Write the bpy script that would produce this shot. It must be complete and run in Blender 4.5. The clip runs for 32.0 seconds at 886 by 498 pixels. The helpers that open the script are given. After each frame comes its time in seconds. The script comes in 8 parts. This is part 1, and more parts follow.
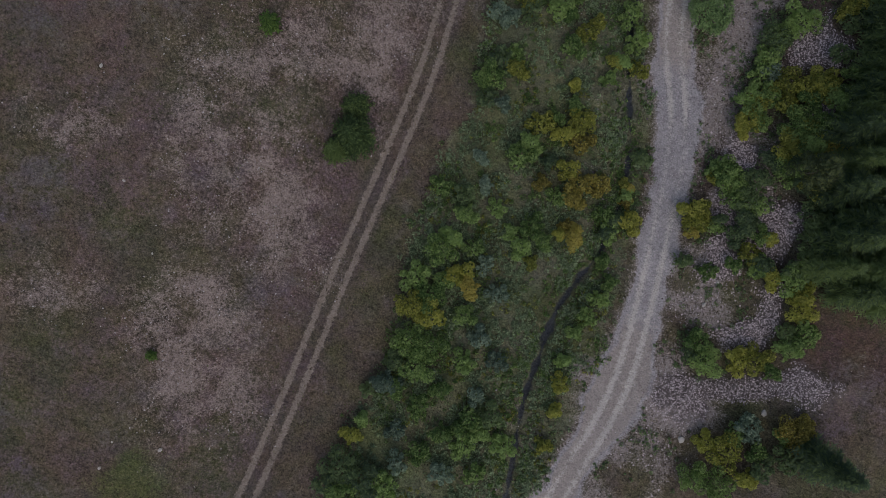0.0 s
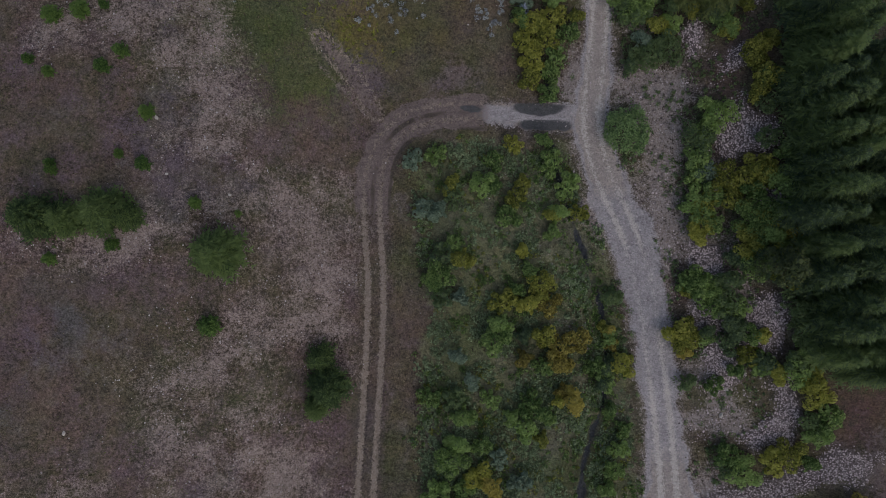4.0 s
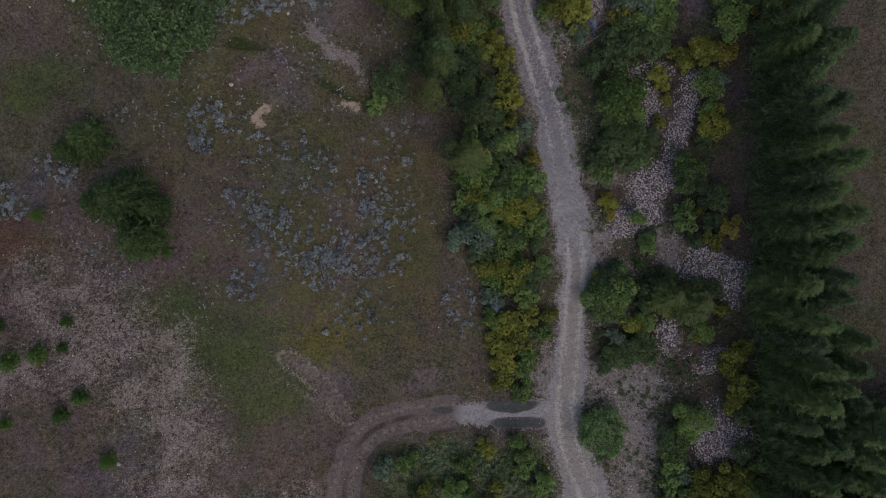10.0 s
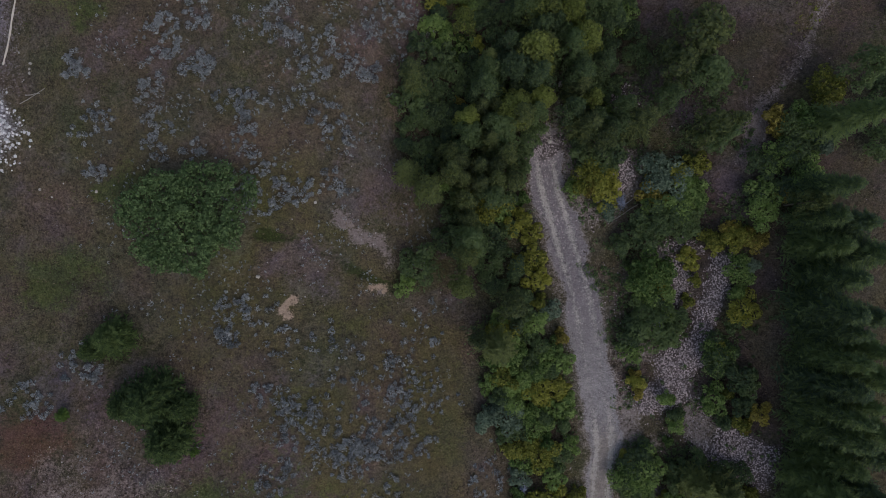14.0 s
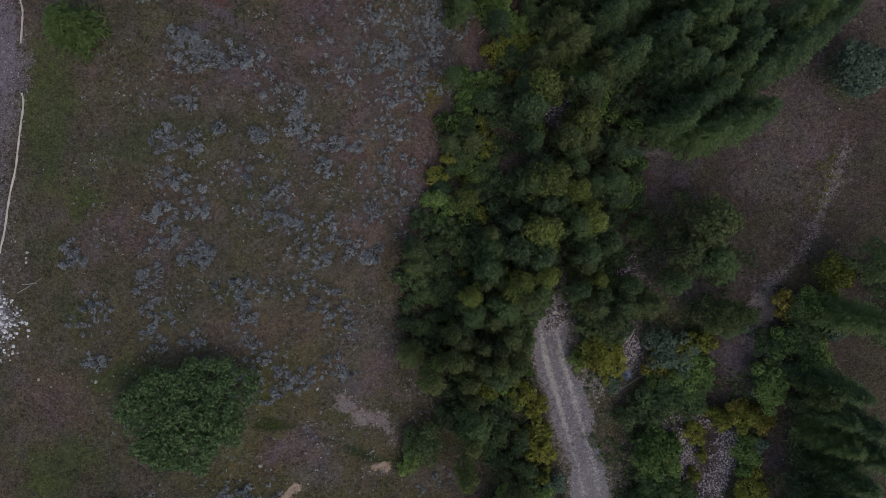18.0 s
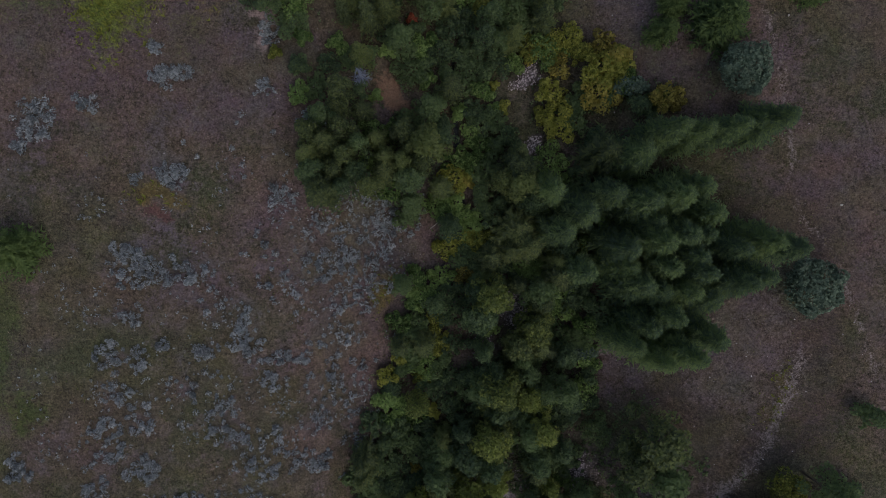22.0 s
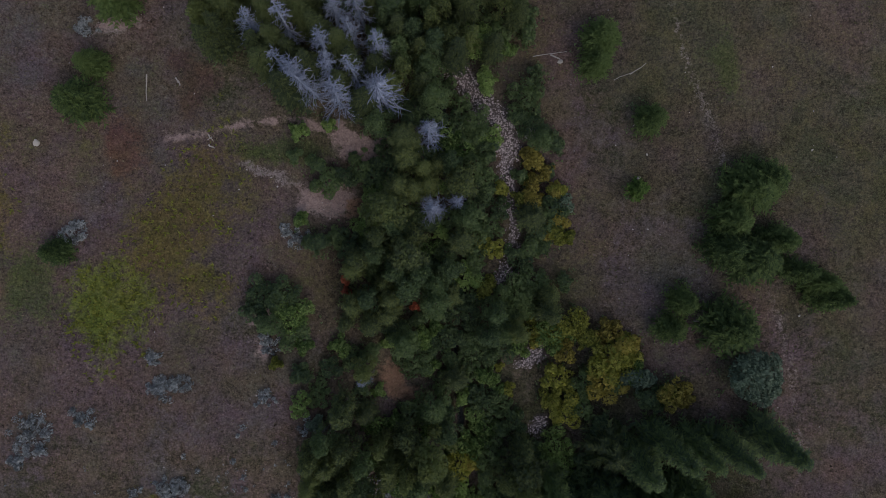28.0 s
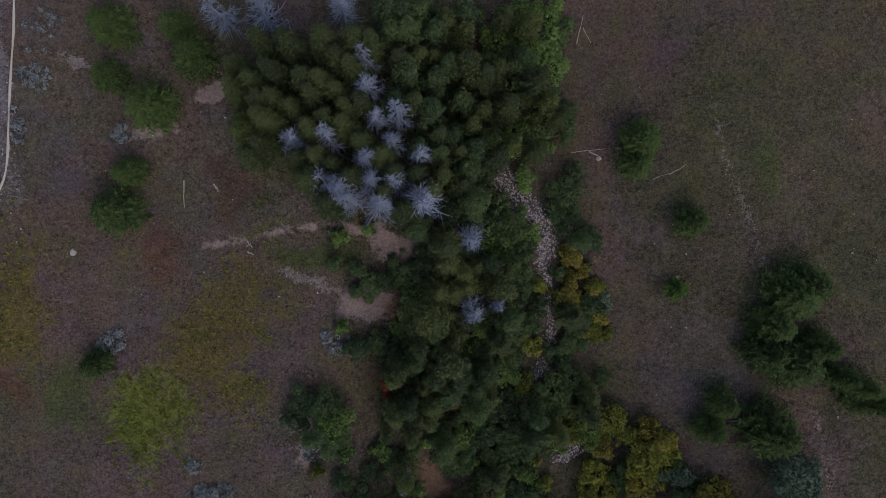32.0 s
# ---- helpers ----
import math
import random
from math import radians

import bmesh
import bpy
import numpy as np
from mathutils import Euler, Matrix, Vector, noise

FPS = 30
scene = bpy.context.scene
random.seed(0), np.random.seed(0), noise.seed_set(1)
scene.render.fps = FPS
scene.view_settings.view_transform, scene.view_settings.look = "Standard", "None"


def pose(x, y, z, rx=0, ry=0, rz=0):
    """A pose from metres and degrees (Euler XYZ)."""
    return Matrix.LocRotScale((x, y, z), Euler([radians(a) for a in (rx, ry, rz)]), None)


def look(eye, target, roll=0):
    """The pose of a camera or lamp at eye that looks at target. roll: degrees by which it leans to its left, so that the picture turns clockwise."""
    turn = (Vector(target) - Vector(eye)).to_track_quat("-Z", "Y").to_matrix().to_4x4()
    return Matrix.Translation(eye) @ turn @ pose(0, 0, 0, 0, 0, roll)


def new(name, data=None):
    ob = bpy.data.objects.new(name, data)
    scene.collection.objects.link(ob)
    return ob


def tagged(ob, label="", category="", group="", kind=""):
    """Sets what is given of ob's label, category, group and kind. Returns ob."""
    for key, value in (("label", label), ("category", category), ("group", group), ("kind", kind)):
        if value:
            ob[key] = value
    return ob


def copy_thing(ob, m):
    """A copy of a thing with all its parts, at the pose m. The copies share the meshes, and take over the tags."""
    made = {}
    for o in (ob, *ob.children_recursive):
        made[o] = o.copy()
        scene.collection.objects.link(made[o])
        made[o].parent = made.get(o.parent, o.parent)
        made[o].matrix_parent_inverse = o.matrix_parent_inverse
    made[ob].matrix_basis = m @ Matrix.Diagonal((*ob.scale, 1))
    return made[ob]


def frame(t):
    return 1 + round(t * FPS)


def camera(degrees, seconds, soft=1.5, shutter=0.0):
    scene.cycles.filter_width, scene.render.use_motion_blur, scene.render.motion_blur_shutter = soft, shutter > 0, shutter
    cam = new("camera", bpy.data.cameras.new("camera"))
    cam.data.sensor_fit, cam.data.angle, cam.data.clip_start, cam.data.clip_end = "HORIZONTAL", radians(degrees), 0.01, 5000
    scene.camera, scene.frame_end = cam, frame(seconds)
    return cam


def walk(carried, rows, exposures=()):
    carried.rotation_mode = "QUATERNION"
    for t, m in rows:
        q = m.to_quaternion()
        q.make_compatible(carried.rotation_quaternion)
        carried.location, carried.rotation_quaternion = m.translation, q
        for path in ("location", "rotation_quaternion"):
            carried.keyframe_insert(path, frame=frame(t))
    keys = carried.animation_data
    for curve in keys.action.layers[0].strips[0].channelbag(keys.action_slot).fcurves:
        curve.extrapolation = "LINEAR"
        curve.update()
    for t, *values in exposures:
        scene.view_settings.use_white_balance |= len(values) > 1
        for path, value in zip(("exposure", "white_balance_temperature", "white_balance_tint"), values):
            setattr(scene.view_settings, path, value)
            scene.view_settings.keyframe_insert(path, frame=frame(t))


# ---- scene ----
cam = camera(73.0, 32.0, soft=0.8)
# seconds, place in metres, tilt, lean and turn in degrees: a drone that looks straight down
ROWS = [
    (0.0, 0.188, -1.290, 55.866, 1.558, -2.237, 20.984),
    (0.5, -0.383, 1.649, 55.850, 1.310, -2.212, 20.286),
    (1.0, -0.870, 4.288, 55.830, 1.383, -2.182, 18.818),
    (1.5, -1.404, 7.124, 55.770, 1.322, -2.071, 14.165),
    (2.0, -1.810, 9.923, 55.714, 1.330, -1.935, 7.630),
    (2.5, -1.598, 12.698, 55.769, 1.352, -1.472, 3.518),
    (4.5, -0.694, 22.964, 55.482, 1.500, -1.496, 0.867),
    (5.0, -0.124, 25.777, 55.478, 1.352, -1.324, 0.744),
    (5.5, 0.261, 28.429, 55.493, 1.340, -1.310, 0.608),
    (6.0, 0.665, 31.137, 55.491, 1.260, -1.270, 0.514),
    (6.5, 0.908, 33.709, 55.479, 1.295, -1.355, 0.415),
    (7.0, 1.073, 36.375, 55.452, 1.213, -1.472, 0.348),
    (7.5, 1.170, 38.986, 55.402, 1.154, -1.584, 0.277),
    (8.0, 1.230, 41.594, 55.331, 1.065, -1.657, 0.216),
    (8.5, 1.235, 44.192, 55.281, 0.954, -1.720, 0.172),
    (9.0, 1.289, 46.781, 55.225, 0.830, -1.701, 0.165),
    (9.5, 1.232, 49.262, 55.175, 0.781, -1.756, 0.158),
    (10.0, 1.115, 51.750, 55.124, 0.697, -1.839, 0.165),
    (10.5, 0.910, 54.236, 55.069, 0.576, -1.940, 0.171),
    (11.0, 0.646, 56.696, 54.998, 0.442, -2.017, 0.170),
    (11.5, 0.273, 59.096, 54.932, 0.325, -2.105, 0.171),
    (12.0, -0.150, 61.469, 54.877, 0.198, -2.163, 0.176),
    (12.5, -0.629, 63.722, 54.817, 0.156, -2.208, 0.169),
    (13.0, -1.124, 65.971, 54.758, 0.100, -2.244, 0.151),
    (13.5, -1.617, 68.234, 54.690, 0.002, -2.271, 0.133),
    (14.0, -2.129, 70.430, 54.594, -0.056, -2.310, 0.100),
    (14.5, -2.623, 72.743, 54.482, -0.267, -2.349, 0.087),
    (16.5, -4.053, 81.737, 53.963, -0.887, -2.477, -0.067),
    (17.0, -3.668, 83.891, 53.907, -0.868, -2.401, -0.107),
    (17.5, -3.107, 86.052, 53.829, -0.792, -2.367, -0.168),
    (18.0, -2.385, 88.404, 53.721, -0.858, -2.297, -0.207),
    (18.5, -1.512, 90.868, 53.593, -0.978, -2.212, -0.242),
    (19.0, -0.595, 93.433, 53.456, -1.155, -2.127, -0.263),
    (19.5, 0.306, 96.035, 53.320, -1.347, -2.022, -0.270),
    (20.0, 1.078, 98.594, 53.193, -1.489, -1.940, -0.263),
    (20.5, 1.643, 101.175, 53.063, -1.653, -1.923, -0.237),
    (21.0, 2.076, 103.680, 52.944, -1.762, -1.919, -0.212),
    (21.5, 2.442, 106.152, 52.824, -1.854, -1.924, -0.181),
    (22.0, 2.741, 108.527, 52.699, -1.886, -1.963, -0.165),
    (22.5, 3.079, 110.846, 52.557, -1.883, -1.948, -0.158),
    (23.0, 3.426, 113.141, 52.405, -1.880, -1.885, -0.158),
    (23.5, 3.735, 115.486, 52.250, -1.933, -1.833, -0.160),
    (24.0, 3.961, 117.890, 52.085, -2.053, -1.816, -0.168),
    (24.5, 4.114, 120.314, 51.916, -2.191, -1.810, -0.167),
    (25.0, 4.129, 122.696, 51.740, -2.301, -1.877, -0.178),
    (25.5, 4.071, 124.958, 51.558, -2.281, -1.907, -0.201),
    (27.5, 2.874, 134.242, 50.800, -2.770, -2.100, -0.272),
    (28.0, 2.423, 136.489, 50.581, -2.895, -2.115, -0.336),
    (28.5, 1.839, 138.693, 50.364, -3.024, -2.200, -0.393),
    (29.0, 1.402, 140.414, 50.232, -3.029, -2.263, -0.363),
    (29.5, 1.092, 141.393, 50.086, -3.160, -2.428, -0.386),
    (30.0, 0.847, 142.315, 50.015, -3.263, -2.473, -0.538),
    (30.5, 0.417, 143.320, 49.934, -3.398, -2.498, -0.589),
    (31.0, -0.177, 144.285, 49.810, -3.480, -2.554, -0.547),
    (31.5, -0.787, 145.305, 49.711, -3.588, -2.580, -0.533),
    (32.0, -1.620, 146.496, 49.551, -3.816, -2.773, -0.489),
]
walk(cam, [(t, pose(x, y, z, rx, ry, rz)) for t, x, y, z, rx, ry, rz in ROWS], [(0.0, -0.03), (5.0, -0.03), (10.0, -0.09), (25.0, -0.13), (32.0, -0.19)])

# ---- light: an overcast evening sky ----
world = bpy.data.worlds.new("sky")
scene.world = world
world.use_nodes = True
wn = world.node_tree.nodes
sky = wn.new("ShaderNodeTexSky")
sky.sky_type = "NISHITA"
sky.sun_disc = False
sky.sun_elevation, sky.sun_rotation = radians(50), radians(150)
sky.air_density, sky.dust_density = 1.0, 3.0
wn["Background"].inputs["Strength"].default_value = 0.104
veil = wn.new("ShaderNodeHueSaturation")  # thin cloud greys the blue of the sky
veil.inputs["Saturation"].default_value = 0.82
world.node_tree.links.new(sky.outputs["Color"], veil.inputs["Color"])
world.node_tree.links.new(veil.outputs["Color"], wn["Background"].inputs["Color"])
sun = new("sun", bpy.data.lights.new("sun", "SUN"))
sun.data.energy, sun.data.angle, sun.data.color = 0.35, radians(60), (1.0, 0.97, 0.93)
sun.matrix_basis = look((0, 0, 0), (-0.32, 0.56, -0.77))

# ---- materials ----


def material(name):
    m = bpy.data.materials.new(name)
    m.use_nodes = True
    return m, m.node_tree.nodes, m.node_tree.links


def noise_node(m, scale, detail=4.0, rough=0.6, coords="Object"):
    n, l = m.node_tree.nodes, m.node_tree.links
    c = n.new("ShaderNodeTexCoord")
    t = n.new("ShaderNodeTexNoise")
    t.inputs["Scale"].default_value, t.inputs["Detail"].default_value, t.inputs["Roughness"].default_value = scale, detail, rough
    l.new(c.outputs[coords], t.inputs["Vector"])
    return t.outputs["Fac"]


def ramp(m, fac, lo, hi, a=0.3, b=0.7):
    n, l = m.node_tree.nodes, m.node_tree.links
    r = n.new("ShaderNodeValToRGB")
    r.color_ramp.elements[0].position, r.color_ramp.elements[0].color = a, (*lo, 1)
    r.color_ramp.elements[1].position, r.color_ramp.elements[1].color = b, (*hi, 1)
    l.new(fac, r.inputs["Fac"])
    return r.outputs["Color"]


def mix(m, fac, a, b, mode="MIX"):
    n, l = m.node_tree.nodes, m.node_tree.links
    x = n.new("ShaderNodeMix")
    x.data_type, x.blend_type = "RGBA", mode
    for key, v in ((0, fac), (6, a), (7, b)):
        if isinstance(v, (int, float)):
            x.inputs[key].default_value = v
        elif isinstance(v, tuple):
            x.inputs[key].default_value = (*v, 1)
        else:
            l.new(v, x.inputs[key])
    return x.outputs[2]


def math_node(m, op, a, b=0.0):
    n, l = m.node_tree.nodes, m.node_tree.links
    x = n.new("ShaderNodeMath")
    x.operation = op
    for key, v in ((0, a), (1, b)):
        if isinstance(v, (int, float)):
            x.inputs[key].default_value = v
        else:
            l.new(v, x.inputs[key])
    return x.outputs[0]


def bump(m, height, strength, distance):
    n, l = m.node_tree.nodes, m.node_tree.links
    b = n.new("ShaderNodeBump")
    b.inputs["Strength"].default_value, b.inputs["Distance"].default_value = strength, distance
    l.new(height, b.inputs["Height"])
    l.new(b.outputs["Normal"], n["Principled BSDF"].inputs["Normal"])


def leaf_material(name, dark, light, rough=0.65, glow=0.3, clump=1.3):
    """Foliage: colour varies by leaf, by clump and by plant; some light passes through."""
    m, n, l = material(name)
    geo, info = n.new("ShaderNodeNewGeometry"), n.new("ShaderNodeObjectInfo")
    a = math_node(m, "MULTIPLY", geo.outputs["Random Per Island"], 0.62)
    b = math_node(m, "MULTIPLY", noise_node(m, clump, 3.0, 0.6, "Object"), 0.75)
    c = math_node(m, "MULTIPLY", info.outputs["Random"], 0.5)
    f = math_node(m, "ADD", math_node(m, "ADD", a, b), math_node(m, "SUBTRACT", c, 0.35))
    col = ramp(m, f, dark, light, 0.2, 0.8)
    p = n["Principled BSDF"]
    l.new(col, p.inputs["Base Color"])
    p.inputs["Roughness"].default_value = rough
    p.inputs["Specular IOR Level"].default_value = 0.25
    t, s = n.new("ShaderNodeBsdfTranslucent"), n.new("ShaderNodeMixShader")
    l.new(col, t.inputs["Color"])
    s.inputs[0].default_value = glow
    l.new(p.outputs[0], s.inputs[1])
    l.new(t.outputs[0], s.inputs[2])
    l.new(s.outputs[0], n["Material Output"].inputs["Surface"])
    return m


def solid_material(name, lo, hi, scale, rough=0.85, relief=0.4, depth=0.02):
    m, n, l = material(name)
    info = n.new("ShaderNodeObjectInfo")
    geo = n.new("ShaderNodeNewGeometry")
    f = math_node(m, "ADD", math_node(m, "MULTIPLY", noise_node(m, scale), 0.35), math_node(m, "ADD", math_node(m, "MULTIPLY", info.outputs["Random"], 0.12), math_node(m, "MULTIPLY", geo.outputs["Random Per Island"], 0.62)))
    l.new(ramp(m, f, lo, hi, 0.2, 0.8), n["Principled BSDF"].inputs["Base Color"])
    n["Principled BSDF"].inputs["Roughness"].default_value = rough
    n["Principled BSDF"].inputs["Specular IOR Level"].default_value = 0.3
    bump(m, noise_node(m, scale * 4), relief, depth)
    return m


LEAF = {
    "green": leaf_material("leaf_green", (0.080, 0.147, 0.046), (0.336, 0.464, 0.164), 0.65, 0.55),
    "lime": leaf_material("leaf_lime", (0.105, 0.140, 0.056), (0.330, 0.385, 0.110), 0.65, 0.55),
    "dark": leaf_material("leaf_dark", (0.086, 0.132, 0.082), (0.200, 0.276, 0.122), 0.65, 0.55),
    "yellow": leaf_material("leaf_yellow_green", (0.135, 0.162, 0.039), (0.454, 0.464, 0.112), 0.65, 0.55),
    "golden": leaf_material("leaf_golden", (0.172, 0.153, 0.043), (0.523, 0.460, 0.126), 0.65, 0.55),
    "silver": leaf_material("leaf_silver", (0.070, 0.109, 0.080), (0.228, 0.305, 0.219), 0.6, 0.35),
    "bush": leaf_material("leaf_bush", (0.073, 0.123, 0.052), (0.264, 0.387, 0.163), 0.65, 0.4, 2.2),
    "red": leaf_material("leaf_red", (0.203, 0.058, 0.036), (0.551, 0.160, 0.087)),
    "tree": leaf_material("leaf_tree", (0.088, 0.120, 0.070), (0.226, 0.272, 0.102), 0.65, 0.55),
    "spruce": leaf_material("needles_spruce", (0.090, 0.139, 0.088), (0.209, 0.290, 0.114), 0.7, 0.55, 0.6),
    "pine": leaf_material("needles_pine", (0.066, 0.094, 0.054), (0.168, 0.207, 0.085), 0.7, 0.55, 0.6),
    "juniper": leaf_material("needles_juniper", (0.047, 0.082, 0.032), (0.147, 0.210, 0.071), 0.7, 0.4),
    "young": leaf_material("needles_young", (0.031, 0.073, 0.017), (0.115, 0.188, 0.044), 0.7, 0.2),
    "sage": leaf_material("leaf_sage", (0.108, 0.122, 0.134), (0.462, 0.492, 0.514), 0.8, 0.25, 3.0),
    "herb": leaf_material("leaf_herb", (0.080, 0.118, 0.064), (0.320, 0.405, 0.236), 0.8, 0.35, 0.5),
    "straw": leaf_material("dry_grass_blades", (0.055, 0.044, 0.029), (0.261, 0.214, 0.142), 0.8, 0.2, 0.4),
    "brown": leaf_material("brown_tuft_blades", (0.026, 0.020, 0.014), (0.090, 0.068, 0.048), 0.8, 0.1, 0.4),
    "grass": leaf_material("green_grass_blades", (0.051, 0.068, 0.019), (0.145, 0.162, 0.051), 0.8, 0.2, 0.4),
    "bright": leaf_material("bright_grass_blades", (0.079, 0.101, 0.017), (0.209, 0.224, 0.043), 0.8, 0.2, 0.6),
}
BARK = solid_material("bark", (0.08, 0.065, 0.052), (0.22, 0.18, 0.145), 6.0)
DEADWOOD = solid_material("weathered_wood", (0.16, 0.19, 0.28), (0.40, 0.45, 0.60), 3.0)
LOG = solid_material("bleached_log", (0.24, 0.22, 0.21), (0.50, 0.47, 0.45), 4.0)
ROCK = solid_material("pale_rock", (0.20, 0.185, 0.175), (0.46, 0.43, 0.40), 5.0)
PEBBLE = solid_material("pebbles", (0.20, 0.181, 0.183), (0.53, 0.487, 0.496), 2.0)
COBBLE = solid_material("cobbles", (0.070, 0.057, 0.060), (0.54, 0.465, 0.482), 2.0)
WHITE_STONE = solid_material("white_stones", (0.45, 0.45, 0.47), (0.85, 0.85, 0.87), 2.0)
PIPE = solid_material("pale_edging", (0.45, 0.40, 0.36), (0.72, 0.66, 0.60), 1.5)

# ---- the lie of the land ----


def logistic(v):
    return 1 / (1 + np.exp(-np.clip(v, -40, 40)))


def lattice(x, y, size, seed):
    """Smooth value noise, 0 to 1, on a square lattice."""
    table = np.random.RandomState(seed).rand(256, 256)
    u, v = np.asarray(x, float) / size, np.asarray(y, float) / size
    i, j = np.floor(u).astype(int), np.floor(v).astype(int)
    a, b = u - i, v - j
    a, b = a * a * (3 - 2 * a), b * b * (3 - 2 * b)
    p, q, r, s = table[i % 256, j % 256], table[(i + 1) % 256, j % 256], table[i % 256, (j + 1) % 256], table[(i + 1) % 256, (j + 1) % 256]
    return (p * (1 - a) + q * a) * (1 - b) + (r * (1 - a) + s * a) * b


def drift(y, ys, xs):
    return sum(np.interp(y + k, ys, xs) for k in (-8, -4, 0, 4, 8)) / 5


# gentle swells and hollows on top of the terraces: stations across and along the valley, rises in metres
ROLL_X, ROLL_Y = np.array([-42, -30, -20, -11, -2, 8, 20, 30, 42], float), np.array([-22, 0, 20, 36, 52, 68, 84, 104, 126, 148], float)
ROLL = np.array([
    [1.5, -0.5, -1.9, -0.4, 0.8, 0.9, 0.5, -0.4, -1.7],
    [1.8, 0.5, -1.1, 0.0, 0.9, 0.6, 0.5, 0.1, -1.0],
    [1.6, 0.6, -0.4, 0.0, 0.7, 0.4, 0.3, 0.4, 0.0],
    [0.7, 0.3, -0.9, -0.4, 1.3, 0.4, 0.1, 0.6, 0.9],
    [-0.8, -0.7, -1.6, -0.9, 2.1, 1.0, 0.2, 0.4, 1.5],
    [-2.5, -1.9, -1.4, -1.3, 0.5, 0.4, 0.4, 0.7, 1.9],
    [-2.8, -1.5, -0.8, -1.2, -0.3, 0.2, 0.4, 0.5, 1.9],
    [-1.9, -0.8, -0.5, -0.6, 0.7, 0.6, -0.0, 0.3, 1.9],
    [-0.7, -0.8, -1.2, -0.3, 1.0, -0.0, -0.6, -0.1, 1.1],
    [0.4, -1.2, -2.4, -1.1, 0.4, -0.9, -1.0, -0.6, 0.1],
])


def rolling(x, y):
    """The swells, bilinear between their stations and rounded off."""
    out = 0.0
    for dx in (-4, 0, 4):
        for dy in (-4, 0, 4):
            u, v = np.clip(x + dx, ROLL_X[0], ROLL_X[-1]), np.clip(y + dy, ROLL_Y[0], ROLL_Y[-1])
            i = np.clip(np.searchsorted(ROLL_X, u, "right") - 1, 0, len(ROLL_X) - 2)
            j = np.clip(np.searchsorted(ROLL_Y, v, "right") - 1, 0, len(ROLL_Y) - 2)
            a, b = (u - ROLL_X[i]) / (ROLL_X[i + 1] - ROLL_X[i]), (v - ROLL_Y[j]) / (ROLL_Y[j + 1] - ROLL_Y[j])
            out = out + ((ROLL[j, i] * (1 - a) + ROLL[j, i + 1] * a) * (1 - b) + (ROLL[j + 1, i] * (1 - a) + ROLL[j + 1, i + 1] * a) * b) / 9
    return out


def valley(x, y):
    """A terrace on one side, the creek's flat, and a lower bench on the other."""
    left = 6.0 + 1.4 * logistic((40 - y) / 8) - 1.0 * logistic((y - 125) / 6)
    edge = drift(y, [-60, 35, 53, 68, 85, 110, 140, 200], [-15, -14, -6, -8, -5, -4, -6, -6])
    bench = drift(y, [-60, 0, 33, 69, 85, 110, 128, 150, 200], [40, 38, 31, 29, 22, 22, 24, 19, 22])
    return -5.9 + left * logistic((edge - x) / 2.6) + 5.0 * logistic((x - bench) / 3.5) + rolling(x, y)


gravel_road = [(21.2, -21.7), (22.0, -16.5), (23.5, -10.5), (24.2, -4.0), (23.3, 4.4), (22.2, 11.5), (21.5, 18.2), (19.5, 24.6), (16.8, 29.8), (15.4, 35.0), (16.0, 40.9), (16.5, 47.9), (16.7, 51.7), (15.7, 56.9), (14.7, 63.9), (12.6, 71.4), (11.0, 76.5), (10.1, 82.3)]
two_track = [(-7.9, -31.6), (-7.5, -27.3), (-7.1, -16.0), (-7.0, -5.3), (-6.5, 6.1), (-6.1, 17.6), (-6.7, 23.3), (-6.9, 29.0), (-5.6, 33.1), (-2.8, 35.2), (0.6, 35.9), (4.7, 36.1), (8.6, 35.8), (13.6, 35.1)]
faint_track = [(-11.8, 42.0), (-9.0, 39.2), (-6.6, 35.6)]
fan_tracks = [[(-7.2, 35.8), (-9.4, 38.6), (-11.8, 42.0)], [(-7.0, 36.0), (-8.7, 39.4), (-10.2, 41.8)], [(-6.8, 36.2), (-7.7, 39.0), (-8.4, 41.0)], [(-7.6, 35.4), (-10.4, 38.2), (-12.6, 40.4)]]
creek = [(17.5, -22.9), (16.7, -18.9), (15.8, -14.4), (15.1, -9.8), (15.2, -5.5), (14.9, -1.9), (15.6, 2.0), (16.9, 5.4), (17.7, 9.1), (16.9, 17.6), (15.1, 21.7), (13.6, 25.7), (11.9, 30.9), (11.3, 35.0), (11.5, 39.1), (7.9, 47.8), (8.1, 54.7), (8.1, 60.4), (5.5, 68.4), (3.9, 71.3), (2.1, 74.7), (0.7, 78.7), (2.1, 83.8), (1.9, 87.8), (2.5, 93.4), (2.5, 98.4), (4.2, 104.0), (7.0, 110.1), (6.2, 112.4), (6.2, 117.9), (5.3, 124.0), (8.0, 135.8), (4.8, 141.1), (4.9, 146.9), (1.9, 153.7), (-0.1, 159.2)]
stream_bed = [(3.9, 153.1), (5.3, 151.3), (7.1, 148.9), (9.1, 146.6), (10.9, 144.5), (11.3, 143.1), (10.4, 141.1), (11.1, 137.9), (11.6, 135.2), (10.2, 131.0)]
meadow_path = [(24.4, 157.0), (25.4, 151.6), (27.3, 147.1), (29.4, 141.2), (30.5, 138.2), (33.0, 130.7), (34.4, 126.6), (35.8, 119.3), (36.3, 109.2), (39.1, 107.6), (41.0, 102.0), (43.1, 95.6)]
dry_wash = [(28.8, 78.8), (29.6, 83.2), (33.3, 87.2), (35.3, 92.2), (36.7, 96.9)]
